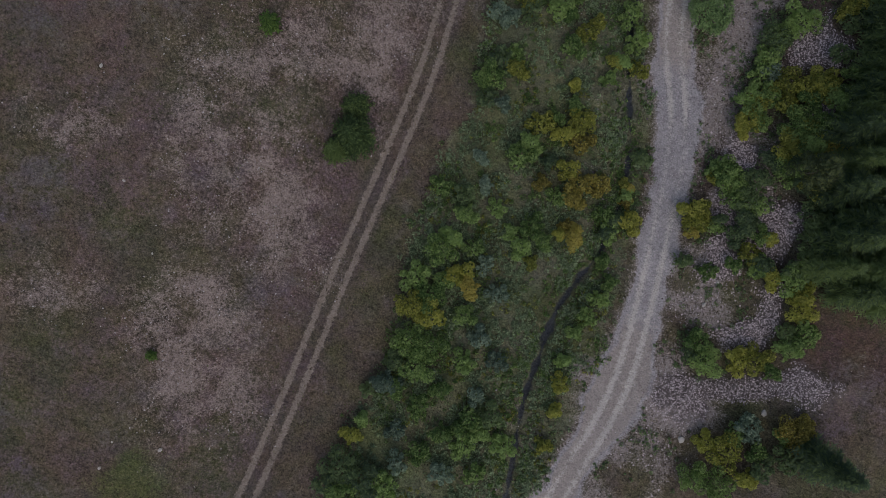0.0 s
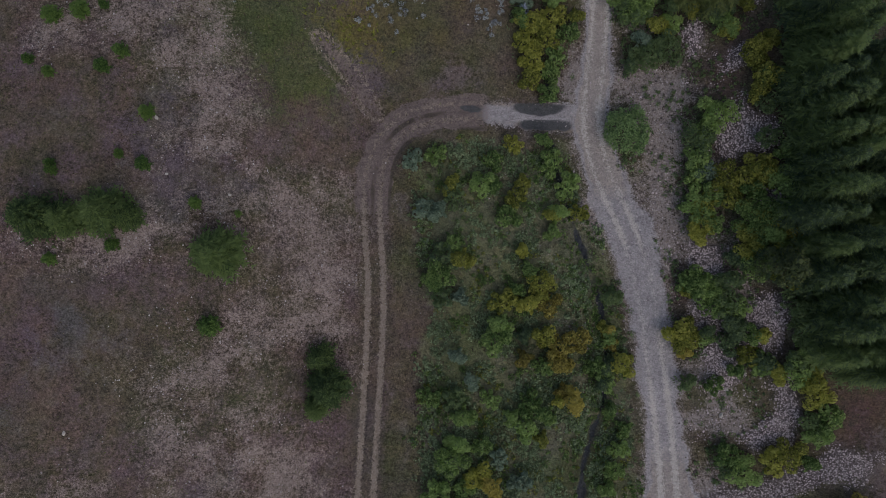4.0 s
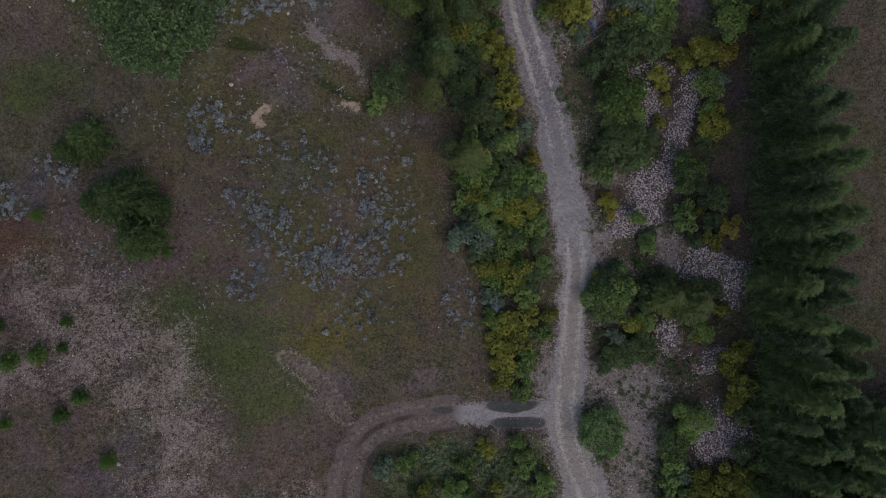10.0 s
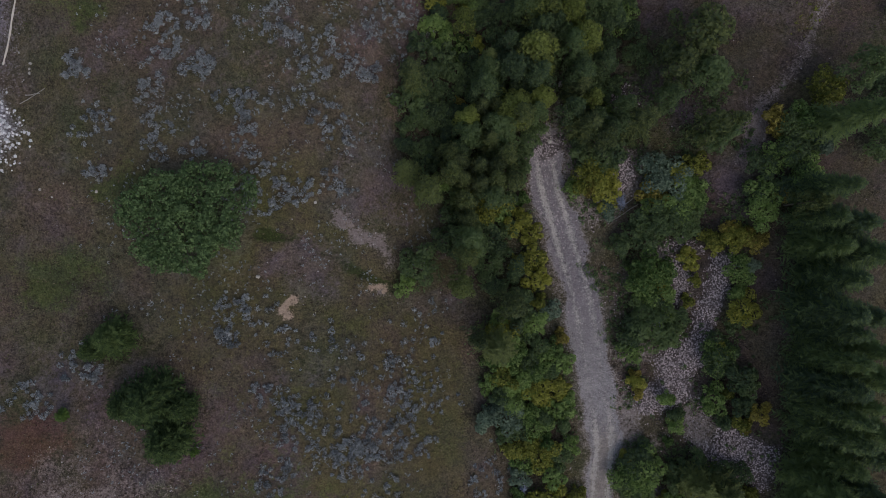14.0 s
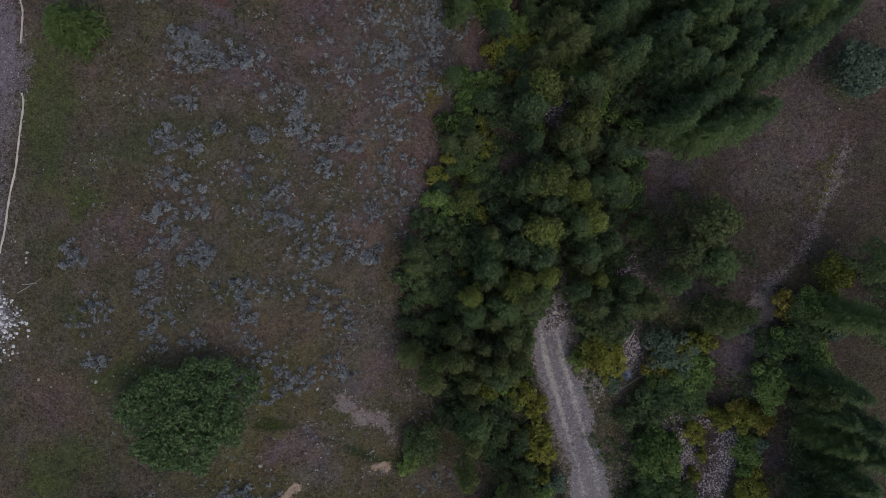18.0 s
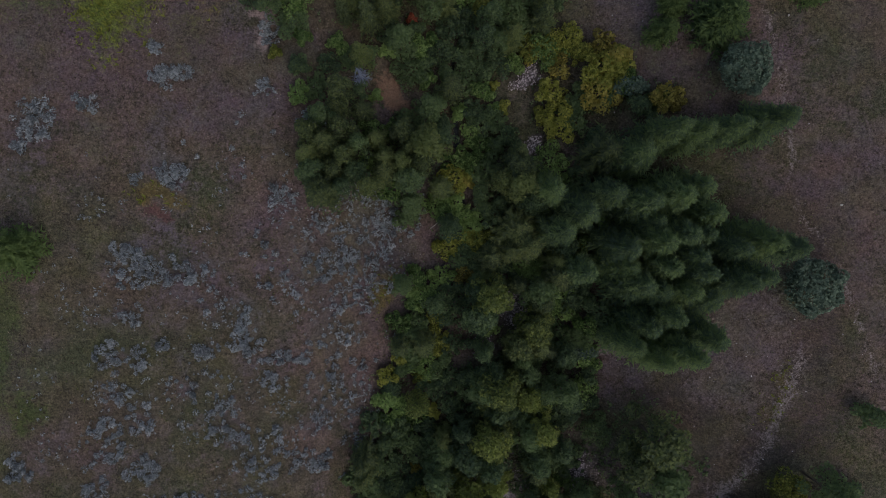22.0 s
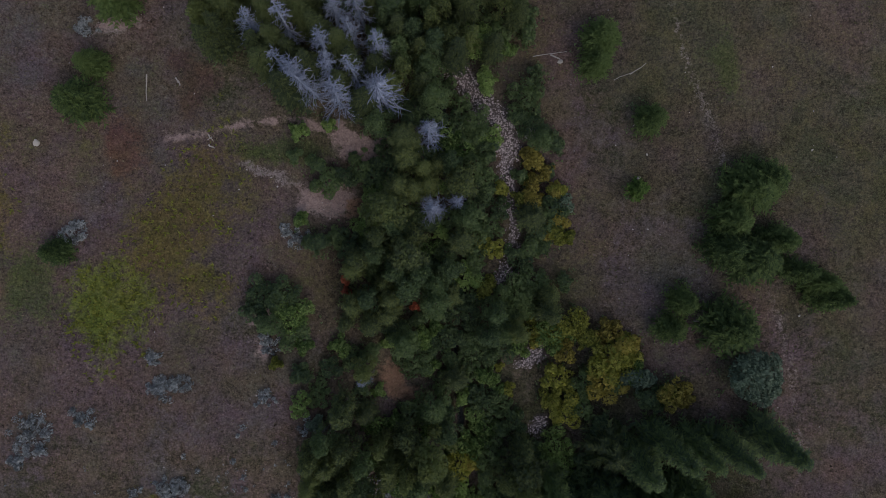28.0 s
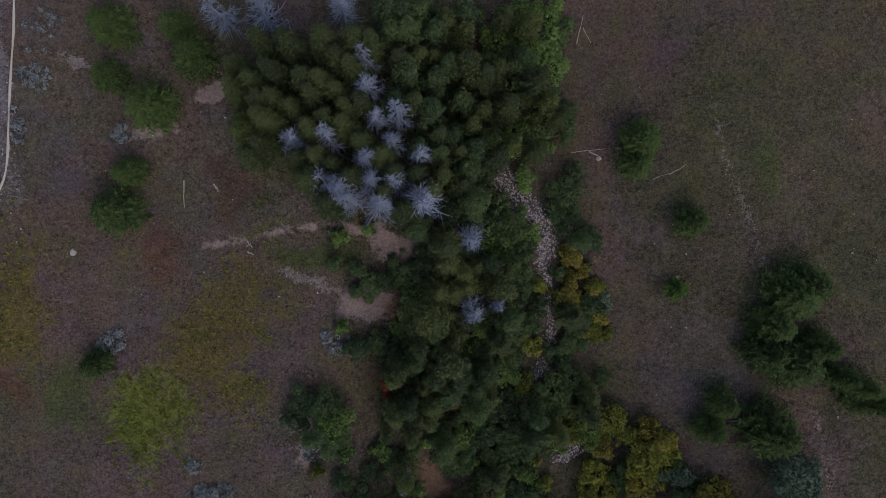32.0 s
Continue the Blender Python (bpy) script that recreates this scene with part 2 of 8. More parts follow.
rubble_bar = [(27.8, 69.3), (27.0, 65.6), (26.1, 61.7), (23.9, 57.6)]
gravel_spur = [(28.5, -5.2), (31.4, -3.1), (35.4, -1.4), (38.6, 0.3), (41.7, 1.3)]
lot_edge = [(-37.9, 101.7), (-37.7, 100.9), (-38.0, 99.4), (-38.2, 98.2), (-38.5, 96.4), (-38.7, 94.9), (-39.4, 92.5), (-39.7, 90.8), (-40.1, 88.8), (-40.5, 87.3)]
lot_edge_four = [(-37.7, 109.9), (-37.4, 108.8), (-37.5, 107.8), (-37.7, 106.0)]
lot_edge_two = [(-41.0, 77.0), (-42.5, 75.7), (-44.3, 73.6)]
lot_edge_three = [(-33.4, 165.4), (-33.7, 160.9), (-34.5, 154.6), (-34.8, 150.0), (-35.8, 147.7)]
bare_strip = [(-19.7, 143.5), (-15.3, 144.1), (-12.3, 144.9), (-8.6, 145.4), (-5.3, 144.7), (-2.9, 143.6)]
ditch = [(-16.9, 71.7), (-15.0, 71.5), (-13.3, 71.2), (-11.5, 70.4), (-9.3, 69.0), (-7.4, 67.9), (-3.7, 65.9)]


def smooth_line(points, rounds=2):
    """Corners cut twice, so that a way bends gently."""
    for _ in range(rounds):
        out = [points[0]]
        for a, b in zip(points, points[1:]):
            out += [(0.75 * a[0] + 0.25 * b[0], 0.75 * a[1] + 0.25 * b[1]), (0.25 * a[0] + 0.75 * b[0], 0.25 * a[1] + 0.75 * b[1])]
        points = out + [points[-1]]
    return points


def beside(x, y, points):
    """Distance from a way, with its sign by side."""
    best = np.full(np.shape(x), 1e9)
    side = np.zeros(np.shape(x))
    for (ax, ay), (bx, by) in zip(points, points[1:]):
        dx, dy = bx - ax, by - ay
        n = max(dx * dx + dy * dy, 1e-9)
        k = np.clip(((x - ax) * dx + (y - ay) * dy) / n, 0, 1)
        d = np.hypot(x - ax - k * dx, y - ay - k * dy)
        s = np.sign((x - ax) * dy - (y - ay) * dx)
        near = d < best
        best, side = np.where(near, d, best), np.where(near, s, side)
    return best * np.where(side == 0, 1, side)


gravel_road, two_track, creek = smooth_line(gravel_road), smooth_line(two_track), smooth_line(creek)
bare_strip = smooth_line(bare_strip)
stream_bed, meadow_path, faint_track = smooth_line(stream_bed), smooth_line(meadow_path), smooth_line(faint_track)
dry_wash, rubble_bar, gravel_spur, ditch = smooth_line(dry_wash), smooth_line(rubble_bar), smooth_line(gravel_spur), smooth_line(ditch)

PATCHES = {}


def patch(kind, x, y, rx, ry, turn):
    PATCHES.setdefault(kind, []).append((x, y, rx, ry, radians(turn)))


patch("stony", -21.9, 2.4, 3.07, 7.17, 21)
patch("stony", -15.7, 0.7, 3.22, 7.50, 21)
patch("stony", -19.9, 9.9, 3.63, 3.12, 21)
patch("stony", -15.2, 16.8, 5.99, 3.81, 21)
patch("stony", -10.8, 14.1, 2.85, 3.42, 21)
patch("stony", -11.4, -4.5, 2.81, 3.93, 21)
patch("stony", -18.2, -18.5, 2.59, 6.21, 21)
patch("stony", -16.6, -12.9, 3.69, 3.69, 21)
patch("stony", -13.0, -21.2, 3.29, 3.29, 21)
patch("stony", -33.1, 0.5, 2.52, 2.02, 21)
patch("stony", -29.8, -14.4, 2.50, 2.50, 21)
patch("stony", -31.3, 48.6, 4.65, 3.10, 1)
patch("stony", -27.1, 45.0, 4.64, 3.09, -29)
patch("stony", -23.9, 40.9, 3.08, 3.60, -29)
patch("stony", -21.2, 35.3, 2.57, 5.65, -9)
patch("stony", -16.3, 27.5, 6.86, 2.11, 1)
patch("stony", -13.4, 18.7, 4.90, 6.53, 1)
patch("stony", -19.2, 31.7, 2.58, 3.10, 1)
patch("stony", -17.9, 11.6, 3.10, 3.10, 1)
patch("stony", -28.7, 22.0, 6.54, 2.01, 1)
patch("stony", -29.3, 41.9, 3.08, 2.05, 1)
patch("stony", -35.2, 41.3, 2.56, 2.04, 1)
patch("lush", -17.0, 42.7, 6.78, 5.73, 1)
patch("lush", -13.5, 38.2, 3.23, 3.23, 1)
patch("gold", -8.9, 43.5, 2.23, 2.23, 1)
patch("rust", -37.1, 52.7, 2.59, 1.81, 1)
patch("dirt", 1.7, 39.8, 2.09, 1.74, 1)
patch("wet", 10.1, 36.7, 2.56, 0.64, -2)
patch("wet", 10.7, 34.9, 2.79, 0.64, -2)
patch("wet", 3.2, 36.5, 1.16, 0.35, 1)
patch("fresh", 6.3, 36.1, 2.91, 1.28, 1)
patch("fresh", 11.0, 35.7, 3.49, 1.51, 1)
patch("gravelly", 22.6, 35.1, 2.90, 5.23, 1)
patch("gravelly", 21.4, 39.1, 3.49, 2.33, 1)
patch("gravelly", 23.2, 25.8, 2.03, 5.22, 1)
patch("gravelly", 16.8, 25.7, 2.03, 2.90, 31)
patch("gravelly", 17.9, 52.6, 2.64, 2.93, 1)
patch("gravelly", 13.9, 39.7, 1.46, 3.50, 1)
patch("cobble", 30.1, 34.8, 1.47, 2.94, -9)
patch("cobble", 29.8, 51.2, 2.38, 1.58, 1)
patch("cobble", 30.9, 48.2, 0.79, 1.12, 1)
patch("cobble", 26.1, 44.6, 1.27, 1.61, 1)
patch("cobble", 28.9, 41.9, 1.59, 1.25, 21)
patch("rubble", 27.0, 39.4, 2.87, 1.72, 1)
patch("cobble", 32.9, 14.7, 1.81, 2.94, -24)
patch("cobble", 27.1, 21.0, 1.50, 1.73, 1)
patch("cobble", 28.3, 13.7, 0.69, 1.50, 16)
patch("cobble", 32.6, 27.5, 1.45, 0.62, 26)
patch("cobble", 28.0, 24.2, 1.03, 0.69, 1)
patch("cobble", 35.2, 8.7, 1.46, 0.79, 1)
patch("rubble", 28.1, 9.2, 1.73, 1.73, 1)
patch("rubble", 26.3, 53.5, 1.15, 1.73, 1)
patch("gravelly", 22.9, 28.1, 1.62, 4.64, 1)
patch("gravelly", 23.1, 35.6, 1.51, 2.61, 1)
patch("dirt", -4.8, 26.7, 0.81, 1.15, 1)
patch("gravelly", 24.8, -5.6, 4.69, 4.69, 21)
patch("gravelly", 21.2, -4.5, 2.64, 1.76, 61)
patch("gravelly", 29.8, -5.6, 4.67, 2.34, 21)
patch("gravelly", 16.5, 25.4, 1.79, 2.38, 21)
patch("cobble", 32.8, 15.6, 2.32, 3.47, 21)
patch("cobble", 34.3, 4.9, 3.47, 1.27, 46)
patch("cobble", 35.4, 8.5, 1.15, 2.30, 1)
patch("cobble", 30.5, 34.7, 2.03, 2.91, 21)
patch("cobble", 27.9, 16.3, 1.77, 3.54, 21)
patch("cobble", 28.6, 10.9, 1.77, 2.35, 21)
patch("cobble", 40.9, 1.0, 2.24, 2.02, 21)
patch("cobble", 30.0, -4.3, 2.34, 2.34, 21)
patch("rubble", 26.2, -10.7, 4.09, 2.34, 21)
patch("rubble", 28.3, 5.1, 3.53, 3.53, 21)
patch("rubble", 31.1, -10.6, 4.65, 2.91, 21)
patch("rubble", 31.7, 8.9, 3.50, 2.33, 21)
patch("rubble", 26.3, 22.1, 2.37, 3.55, 21)
patch("russet", 43.8, 5.2, 4.44, 4.44, 21)
patch("lush", -17.8, -29.6, 3.09, 2.58, 21)
patch("dirt", 44.5, 1.8, 3.32, 3.32, 21)
patch("lush", 16.6, -0.6, 2.93, 4.69, 21)
patch("cobble", 18.1, 78.2, 1.03, 2.29, 0)
patch("cobble", 23.3, 71.0, 2.28, 0.80, 20)
patch("cobble", 23.6, 67.3, 0.80, 2.29, 0)
patch("cobble", 24.1, 58.8, 2.29, 2.29, 0)
patch("cobble", 29.4, 50.5, 3.09, 2.24, 0)
patch("cobble", 22.2, 55.8, 2.88, 1.73, 0)
patch("cobble", 18.2, 85.0, 0.68, 2.28, 0)
patch("rubble", 23.9, 53.6, 3.44, 2.87, 0)
patch("rubble", 17.1, 63.9, 1.44, 3.46, 0)
patch("rubble", 10.4, 82.0, 1.73, 1.27, 0)
patch("sand", -14.0, 64.7, 0.72, 0.62, 0)
patch("sand", -13.1, 66.0, 0.62, 0.52, 0)
patch("sand", -5.9, 66.7, 1.10, 0.38, -20)
patch("sand", -5.1, 66.1, 0.88, 0.33, -20)
patch("pale", -7.2, 71.5, 2.60, 0.65, -50)
patch("dirt", -14.9, 69.4, 3.08, 1.03, 20)
patch("dirt", -12.3, 68.2, 2.59, 2.07, 0)
patch("dirt", 2.1, 72.4, 2.29, 2.29, 0)
patch("dirt", -1.3, 65.0, 3.97, 1.13, -20)
patch("lush", -29.3, 76.3, 3.03, 1.26, 0)
patch("lush", -35.6, 68.0, 3.52, 2.51, 0)
patch("lush", -21.3, 46.4, 4.54, 2.52, 0)
patch("rust", -37.3, 53.5, 3.00, 2.00, 0)
patch("dirt", 28.6, 77.7, 2.74, 3.84, 0)
patch("pale", 29.4, 82.0, 0.82, 3.26, 0)
patch("dirt", -6.7, 77.5, 3.24, 4.32, 0)
patch("lot", -42.4, 95.3, 2.95, 8.84, -0)
patch("white", -41.9, 81.5, 2.47, 2.47, -0)
patch("lot", -39.5, 105.3, 1.95, 5.37, -0)
patch("dirt", -0.7, 112.5, 3.27, 1.63, -0)
patch("gold", -21.7, 111.2, 0.59, 0.79, -0)
patch("gold", -19.8, 111.4, 0.99, 0.49, -0)
patch("rust", -20.5, 109.8, 1.19, 0.49, -0)
patch("gold", -0.8, 102.7, 1.09, 2.18, -0)
patch("lush", -35.6, 99.5, 2.45, 5.88, -0)
patch("lush", -32.7, 92.1, 1.97, 1.97, -0)
patch("dirt", 31.9, 97.5, 4.21, 6.31, -0)
patch("gold", 35.3, 93.2, 0.84, 2.63, -10)
patch("dirt", 22.9, 85.7, 4.36, 2.73, -0)
patch("dirt", 0.3, 106.0, 2.20, 2.20, -0)
patch("bright", -24.3, 128.7, 2.33, 3.31, -10)
patch("gold", -16.4, 131.0, 2.94, 1.96, -0)
patch("orange", 0.5, 121.9, 0.80, 1.80, 15)
patch("pink", -10.9, 126.4, 0.69, 1.98, -0)
patch("dirt", 21.8, 129.9, 2.66, 3.19, -0)
patch("dirt", -10.5, 120.9, 1.49, 1.98, -0)
patch("dirt", -1.4, 110.8, 3.21, 2.68, -0)
patch("cobble", 13.4, 123.6, 0.82, 0.60, -0)
patch("cobble", 13.6, 117.0, 0.60, 0.66, -0)
patch("gold", -20.2, 112.0, 2.44, 0.73, -0)
patch("cobble", 13.0, 101.3, 0.83, 0.83, -0)
patch("gold", -18.6, 135.9, 2.96, 7.16, -28)
patch("bright", -24.4, 128.6, 2.86, 2.29, 20)
patch("rust", -22.8, 143.3, 1.70, 2.27, -0)
patch("pink", -3.2, 143.5, 1.96, 1.23, -15)
patch("pink", -6.2, 138.2, 2.60, 1.50, -28)
patch("orange", -3.7, 136.9, 1.23, 0.46, -0)
patch("pale", -11.0, 140.8, 2.42, 0.48, -20)
patch("dirt", -25.0, 138.8, 1.18, 2.84, -0)
patch("dirt", 24.4, 133.7, 3.07, 3.07, -0)
patch("dirt", 23.6, 129.0, 4.15, 3.11, -0)
patch("dirt", 18.1, 144.0, 1.56, 2.08, -0)
patch("cobble", 11.1, 143.2, 0.95, 1.59, -0)
patch("lush", -10.0, 142.6, 4.37, 0.97, -10)
patch("lush", -31.1, 130.3, 2.37, 2.84, -0)
patch("gold", -35.1, 138.9, 1.85, 5.56, -1)
patch("rust", -35.5, 131.9, 1.40, 2.33, -1)
patch("lot", -35.0, 156.4, 0.73, 7.71, -1)
patch("dirt", -24.3, 160.0, 1.83, 2.74, -1)
patch("pink", -18.1, 156.9, 1.85, 0.74, 19)
patch("pale", -28.6, 159.1, 1.36, 0.55, -1)
patch("pale", -24.1, 152.9, 0.92, 0.92, -1)
patch("lush", 28.9, 149.7, 1.47, 2.94, -1)
patch("pink", -4.3, 143.9, 2.14, 1.02, -10)
patch("pink", -5.3, 138.0, 1.72, 1.01, -20)
patch("pink", -2.9, 143.0, 1.75, 1.24, -0)
patch("pink", -6.7, 144.5, 2.79, 0.60, -12)
patch("pale", -6.2, 137.2, 1.51, 0.75, -10)
patch("orange", -3.9, 136.9, 1.40, 0.60, 10)
patch("orange", 0.3, 121.0, 0.80, 1.80, 30)
patch("cobble", 11.1, 142.9, 1.16, 1.27, -0)
patch("cobble", 10.8, 140.4, 0.37, 1.49, -0)
patch("cobble", 11.6, 135.5, 0.59, 1.28, 20)
patch("cobble", 10.2, 131.6, 0.86, 0.96, -0)
patch("cobble", 9.1, 146.1, 1.48, 0.84, -0)
patch("pink", 3.2, 141.9, 0.48, 1.69, -0)
patch("cobble", 11.3, 101.3, 0.90, 0.56, -0)
patch("rubble", 8.3, 96.5, 1.24, 0.79, -0)
patch("pale", 20.8, 97.0, 1.65, 0.44, -0)
patch("gold", 35.5, 94.9, 0.53, 1.80, -0)
patch("cobble", 11.6, 80.7, 1.70, 1.13, -0)
patch("cobble", 12.1, 100.8, 1.43, 1.30, 0)
patch("cobble", 8.9, 98.1, 0.88, 0.80, 0)
patch("cobble", 18.3, 77.9, 1.32, 1.20, 0)
patch("cobble", 18.2, 85.9, 0.88, 0.80, 0)
patch("cobble", 12.9, 116.5, 1.10, 1.00, 0)
patch("cobble", 12.7, 123.2, 0.80, 0.70, 0)
patch("pink", -3.6, 142.9, 2.90, 1.80, -25)
patch("pink", 3.0, 142.1, 0.70, 1.60, 0)
patch("russet", -17.2, 147.6, 1.50, 2.20, 10)
patch("russet", -18.4, 149.6, 1.00, 0.80, 0)
patch("pink", -23.7, 153.2, 1.30, 0.80, 0)
patch("dirt", -18.8, 153.6, 3.00, 2.00, 0)
patch("pale", 20.1, 97.0, 2.40, 0.50, 0)
patch("dirt", 22.0, 95.6, 2.60, 1.40, 0)
patch("pale", -8.3, 72.0, 3.00, 0.75, -42)
patch("pale", -5.4, 65.9, 0.90, 0.40, -20)
patch("russet", -32.4, 48.2, 1.50, 1.70, 0)
patch("dirt", -14.1, 68.8, 2.40, 1.00, 0)
patch("mud", 1.7, 39.8, 1.57, 1.16, 1)


def cover(kind, x, y, soft=0.5, ragged=1.0):
    """How far a place belongs to the patches of a kind, 0 to 1, with a ragged edge."""
    wx = x + ragged * (2.2 * (lattice(x, y, 2.6, 11) - 0.5) + 1.2 * (lattice(x, y, 0.9, 12) - 0.5))
    wy = y + ragged * (2.2 * (lattice(x, y, 2.6, 13) - 0.5) + 0.9 * (lattice(x, y, 0.8, 14) - 0.5))
    best = np.zeros(np.shape(x))
    for cx, cy, rx, ry, a in PATCHES.get(kind, ()):
        u, v = (wx - cx) * math.cos(a) + (wy - cy) * math.sin(a), -(wx - cx) * math.sin(a) + (wy - cy) * math.cos(a)
        d = np.sqrt((u / rx) ** 2 + (v / ry) ** 2)
        best = np.maximum(best, np.clip((1 + soft - d) / (2 * soft), 0, 1))
    return best


def band(points, x, y, width, soft):
    w = width + 0.5 * (lattice(x, y, 1.3, 21) - 0.5)
    return np.clip((w + soft - np.abs(beside(x, y, points))) / (2 * soft), 0, 1)


def fields(x, y):
    """All ground covers at the places given."""
    f = {k: cover(k, x, y, 0.8) for k in ("lush", "gold", "bright", "rust", "russet", "dirt", "orange", "lot")}
    f.update({k: cover(k, x, y, 0.5) for k in ("pink", "pale")})
    f["stony"] = cover("stony", x, y, 1.1) * np.clip(0.24 + 0.85 * lattice(x, y, 3.5, 73) + 0.7 * (lattice(x, y, 1.1, 75) - 0.5), 0, 1.0)
    f["mauve"] = np.clip((y - 74) / 26, 0, 1) * np.clip(0.25 + 1.3 * (lattice(x, y, 14.0, 71) - 0.25) + 0.5 * (lattice(x, y, 4.0, 72) - 0.5), 0, 1)
    dry = np.clip((-4 - x) / 3, 0, 1) * np.clip((66 - y) / 8, 0, 1)
    f["mauve"] = np.maximum(f["mauve"], dry * np.clip(0.15 + 0.85 * lattice(x, y, 9.0, 74), 0, 0.8))
    f["ashen"] = np.maximum(dry, 0.6 * np.clip((-4 - x) / 3, 0, 1) * np.clip((y - 84) / 20, 0, 1)) * np.clip(2.0 * (lattice(x, y, 6.5, 76) - 0.52) + 0.8 * (lattice(x, y, 1.7, 77) - 0.5), 0, 0.85)
    f["olive"] = np.clip((y - 36) / 8, 0, 1) * np.clip((x + 0.4 * y + 3 - 0.0) / 6, 0, 1) * np.clip((86 - y) / 12, 0, 1) * np.clip((4 - x) / 3, 0, 1) * np.clip(0.15 + 1.0 * lattice(x, y, 5.0, 78) + 0.5 * (lattice(x, y, 1.5, 79) - 0.5), 0, 0.9)
    f["olive"] = np.maximum(f["olive"], np.clip((y - 114) / 12, 0, 1) * np.where(x > 0, 0.5, 0.5) * np.clip(0.1 + 1.0 * lattice(x, y, 6.0, 86) + 0.4 * (lattice(x, y, 1.5, 79) - 0.5), 0, 0.85))
    f["umber"] = np.clip((x - 20) / 5, 0, 1) * np.clip((y - 8) / 8, 0, 1) * np.clip((118 - y) / 12, 0, 1) * np.clip((43 - x) / 5, 0, 1) * np.clip(0.4 + 0.7 * lattice(x, y, 4.0, 85), 0, 0.9)
    f["sedge"] = band(ditch, x, y, 0.42, 0.28)
    for k, soft in (("sand", 0.25), ("white", 0.6), ("wet", 0.2)):
        f[k] = cover(k, x, y, soft, 0.3 if k == "wet" else 1.0)
    f["cobble"] = np.maximum.reduce([cover("cobble", x, y, 0.3), 0.68 * band(stream_bed, x, y, 0.45 + 0.75 * np.exp(-(((y - 148) / 6) ** 2)), 0.4), band(rubble_bar, x, y, 1.0, 0.4), 0.8 * band(gravel_spur, x, y, 1.1, 0.35), 0.17 * cover("rubble", x, y)])
    road_half = 1.9 + 1.3 * np.exp(-(((y + 6) / 5) ** 2)) + 0.5 * np.exp(-(((y - 24) / 6) ** 2)) - 0.25 * logistic((y - 52) / 3) - 0.45 * np.exp(-(((y - 46) / 7) ** 2))
    g = beside(x, y, gravel_road)
    edge = (road_half + 0.9 * (lattice(x, y, 1.6, 31) - 0.5)) * np.clip((84 - y + 4 * lattice(x, y, 1.2, 34)) / 5, 0, 1)
    f["gravel"] = np.maximum.reduce([np.clip((edge + 0.35 - np.abs(g)) / 0.7, 0, 1), 0.4 * band(gravel_spur, x, y, 1.2, 0.4), cover("fresh", x, y, 0.3, 0.4)])
    f["dull"] = f["gravel"] * np.clip((y - 55) / 14, 0, 1)
    road_xs, road_ys = np.array([p[0] for p in gravel_road]), np.array([p[1] for p in gravel_road])
    shoulder = np.clip((np.abs(g) - edge) / 0.4, 0, 1) * np.clip((12.5 - np.abs(g)) / 3, 0, 1) * np.where(x > np.interp(y, road_ys, road_xs), 1.0, 0.3) * np.clip((33 - x) / 1.5, 0, 1) * np.clip((88 - y) / 6, 0, 1) * np.clip((y + 30) / 6, 0, 1)
    near_edge = np.clip((edge + 1.3 - np.abs(g)) / 1.3, 0, 1) * np.clip((86 - y) / 4, 0, 1)
    f["grit"] = np.maximum.reduce([cover("gravelly", x, y, 0.5), shoulder * np.clip(1.5 * lattice(x, y, 2.4, 36) - 0.45, 0, 0.65), 0.6 * near_edge])
    worn = np.clip(1 - (y + 1) / 4, 0, 1) + np.clip((y - 26) / 4, 0, 1) * np.clip((54 - y) / 4, 0, 1)
    f["worn"] = np.clip(worn, 0, 1) * np.clip((edge - 0.2 - np.abs(g)) / 0.5, 0, 1)
    wheel = np.abs(np.abs(g) - 0.8)
    f["packed"] = np.clip(1 - wheel / 0.62, 0, 1) * np.clip((edge - np.abs(g)) / 0.4, 0, 1) * np.clip(0.45 + 0.9 * (lattice(x, y, 5.0, 33) - 0.2), 0, 1)
    d = beside(x, y, two_track)
    bend = np.clip((y - 22) / 6, 0, 1) * np.clip((5.5 - x) / 2, 0, 1)
    f["rut"] = np.clip(1.25 - np.abs(np.abs(d) - 0.78) / 0.40, 0, 1) * (1 - 0.6 * bend)
    f["bed"] = bend * np.clip((1.9 + 0.7 * (lattice(x, y, 1.5, 35) - 0.5) - np.abs(d)) / 0.25, 0, 1)
    fan = np.maximum.reduce([band(line, x, y, 0.16, 0.3) for line in fan_tracks])
    f["bed"] = np.maximum.reduce([f["bed"], 0.75 * band(faint_track, x, y, 0.7, 0.8), 0.55 * fan, 0.6 * cover("mud", x, y, 0.6, 1.0)])
    grown = bend * np.clip(1.6 * lattice(x, y, 1.1, 37) - 0.2, 0, 1)
    f["median"] = np.maximum(grown * np.clip((0.34 - np.abs(d - 0.05)) / 0.2, 0, 1), grown * np.clip((0.3 - np.abs(d - 1.75)) / 0.2, 0, 1))
    f["median"] = f["median"] * (1 - f["gravel"])
    f["verge"] = np.clip((2.3 - np.abs(d)) / 1.2, 0, 1) * 0.8
    f["rut"] = np.maximum(f["rut"], 0.45 * np.clip(1.25 - np.abs(np.abs(beside(x, y, faint_track)) - 0.75) / 0.4, 0, 1))
    f["rut"] = f["rut"] * (1 - 0.8 * f["gravel"])
    f["pale"] = np.maximum.reduce([f["pale"], 0.45 * fan, 0.55 * band(meadow_path, x, y, 0.18, 0.3), 0.7 * band(dry_wash, x, y, 0.42, 0.7)])
    xs_track, ys_track = np.array([p[0] for p in two_track]), np.array([p[1] for p in two_track])
    up = ys_track <= 33
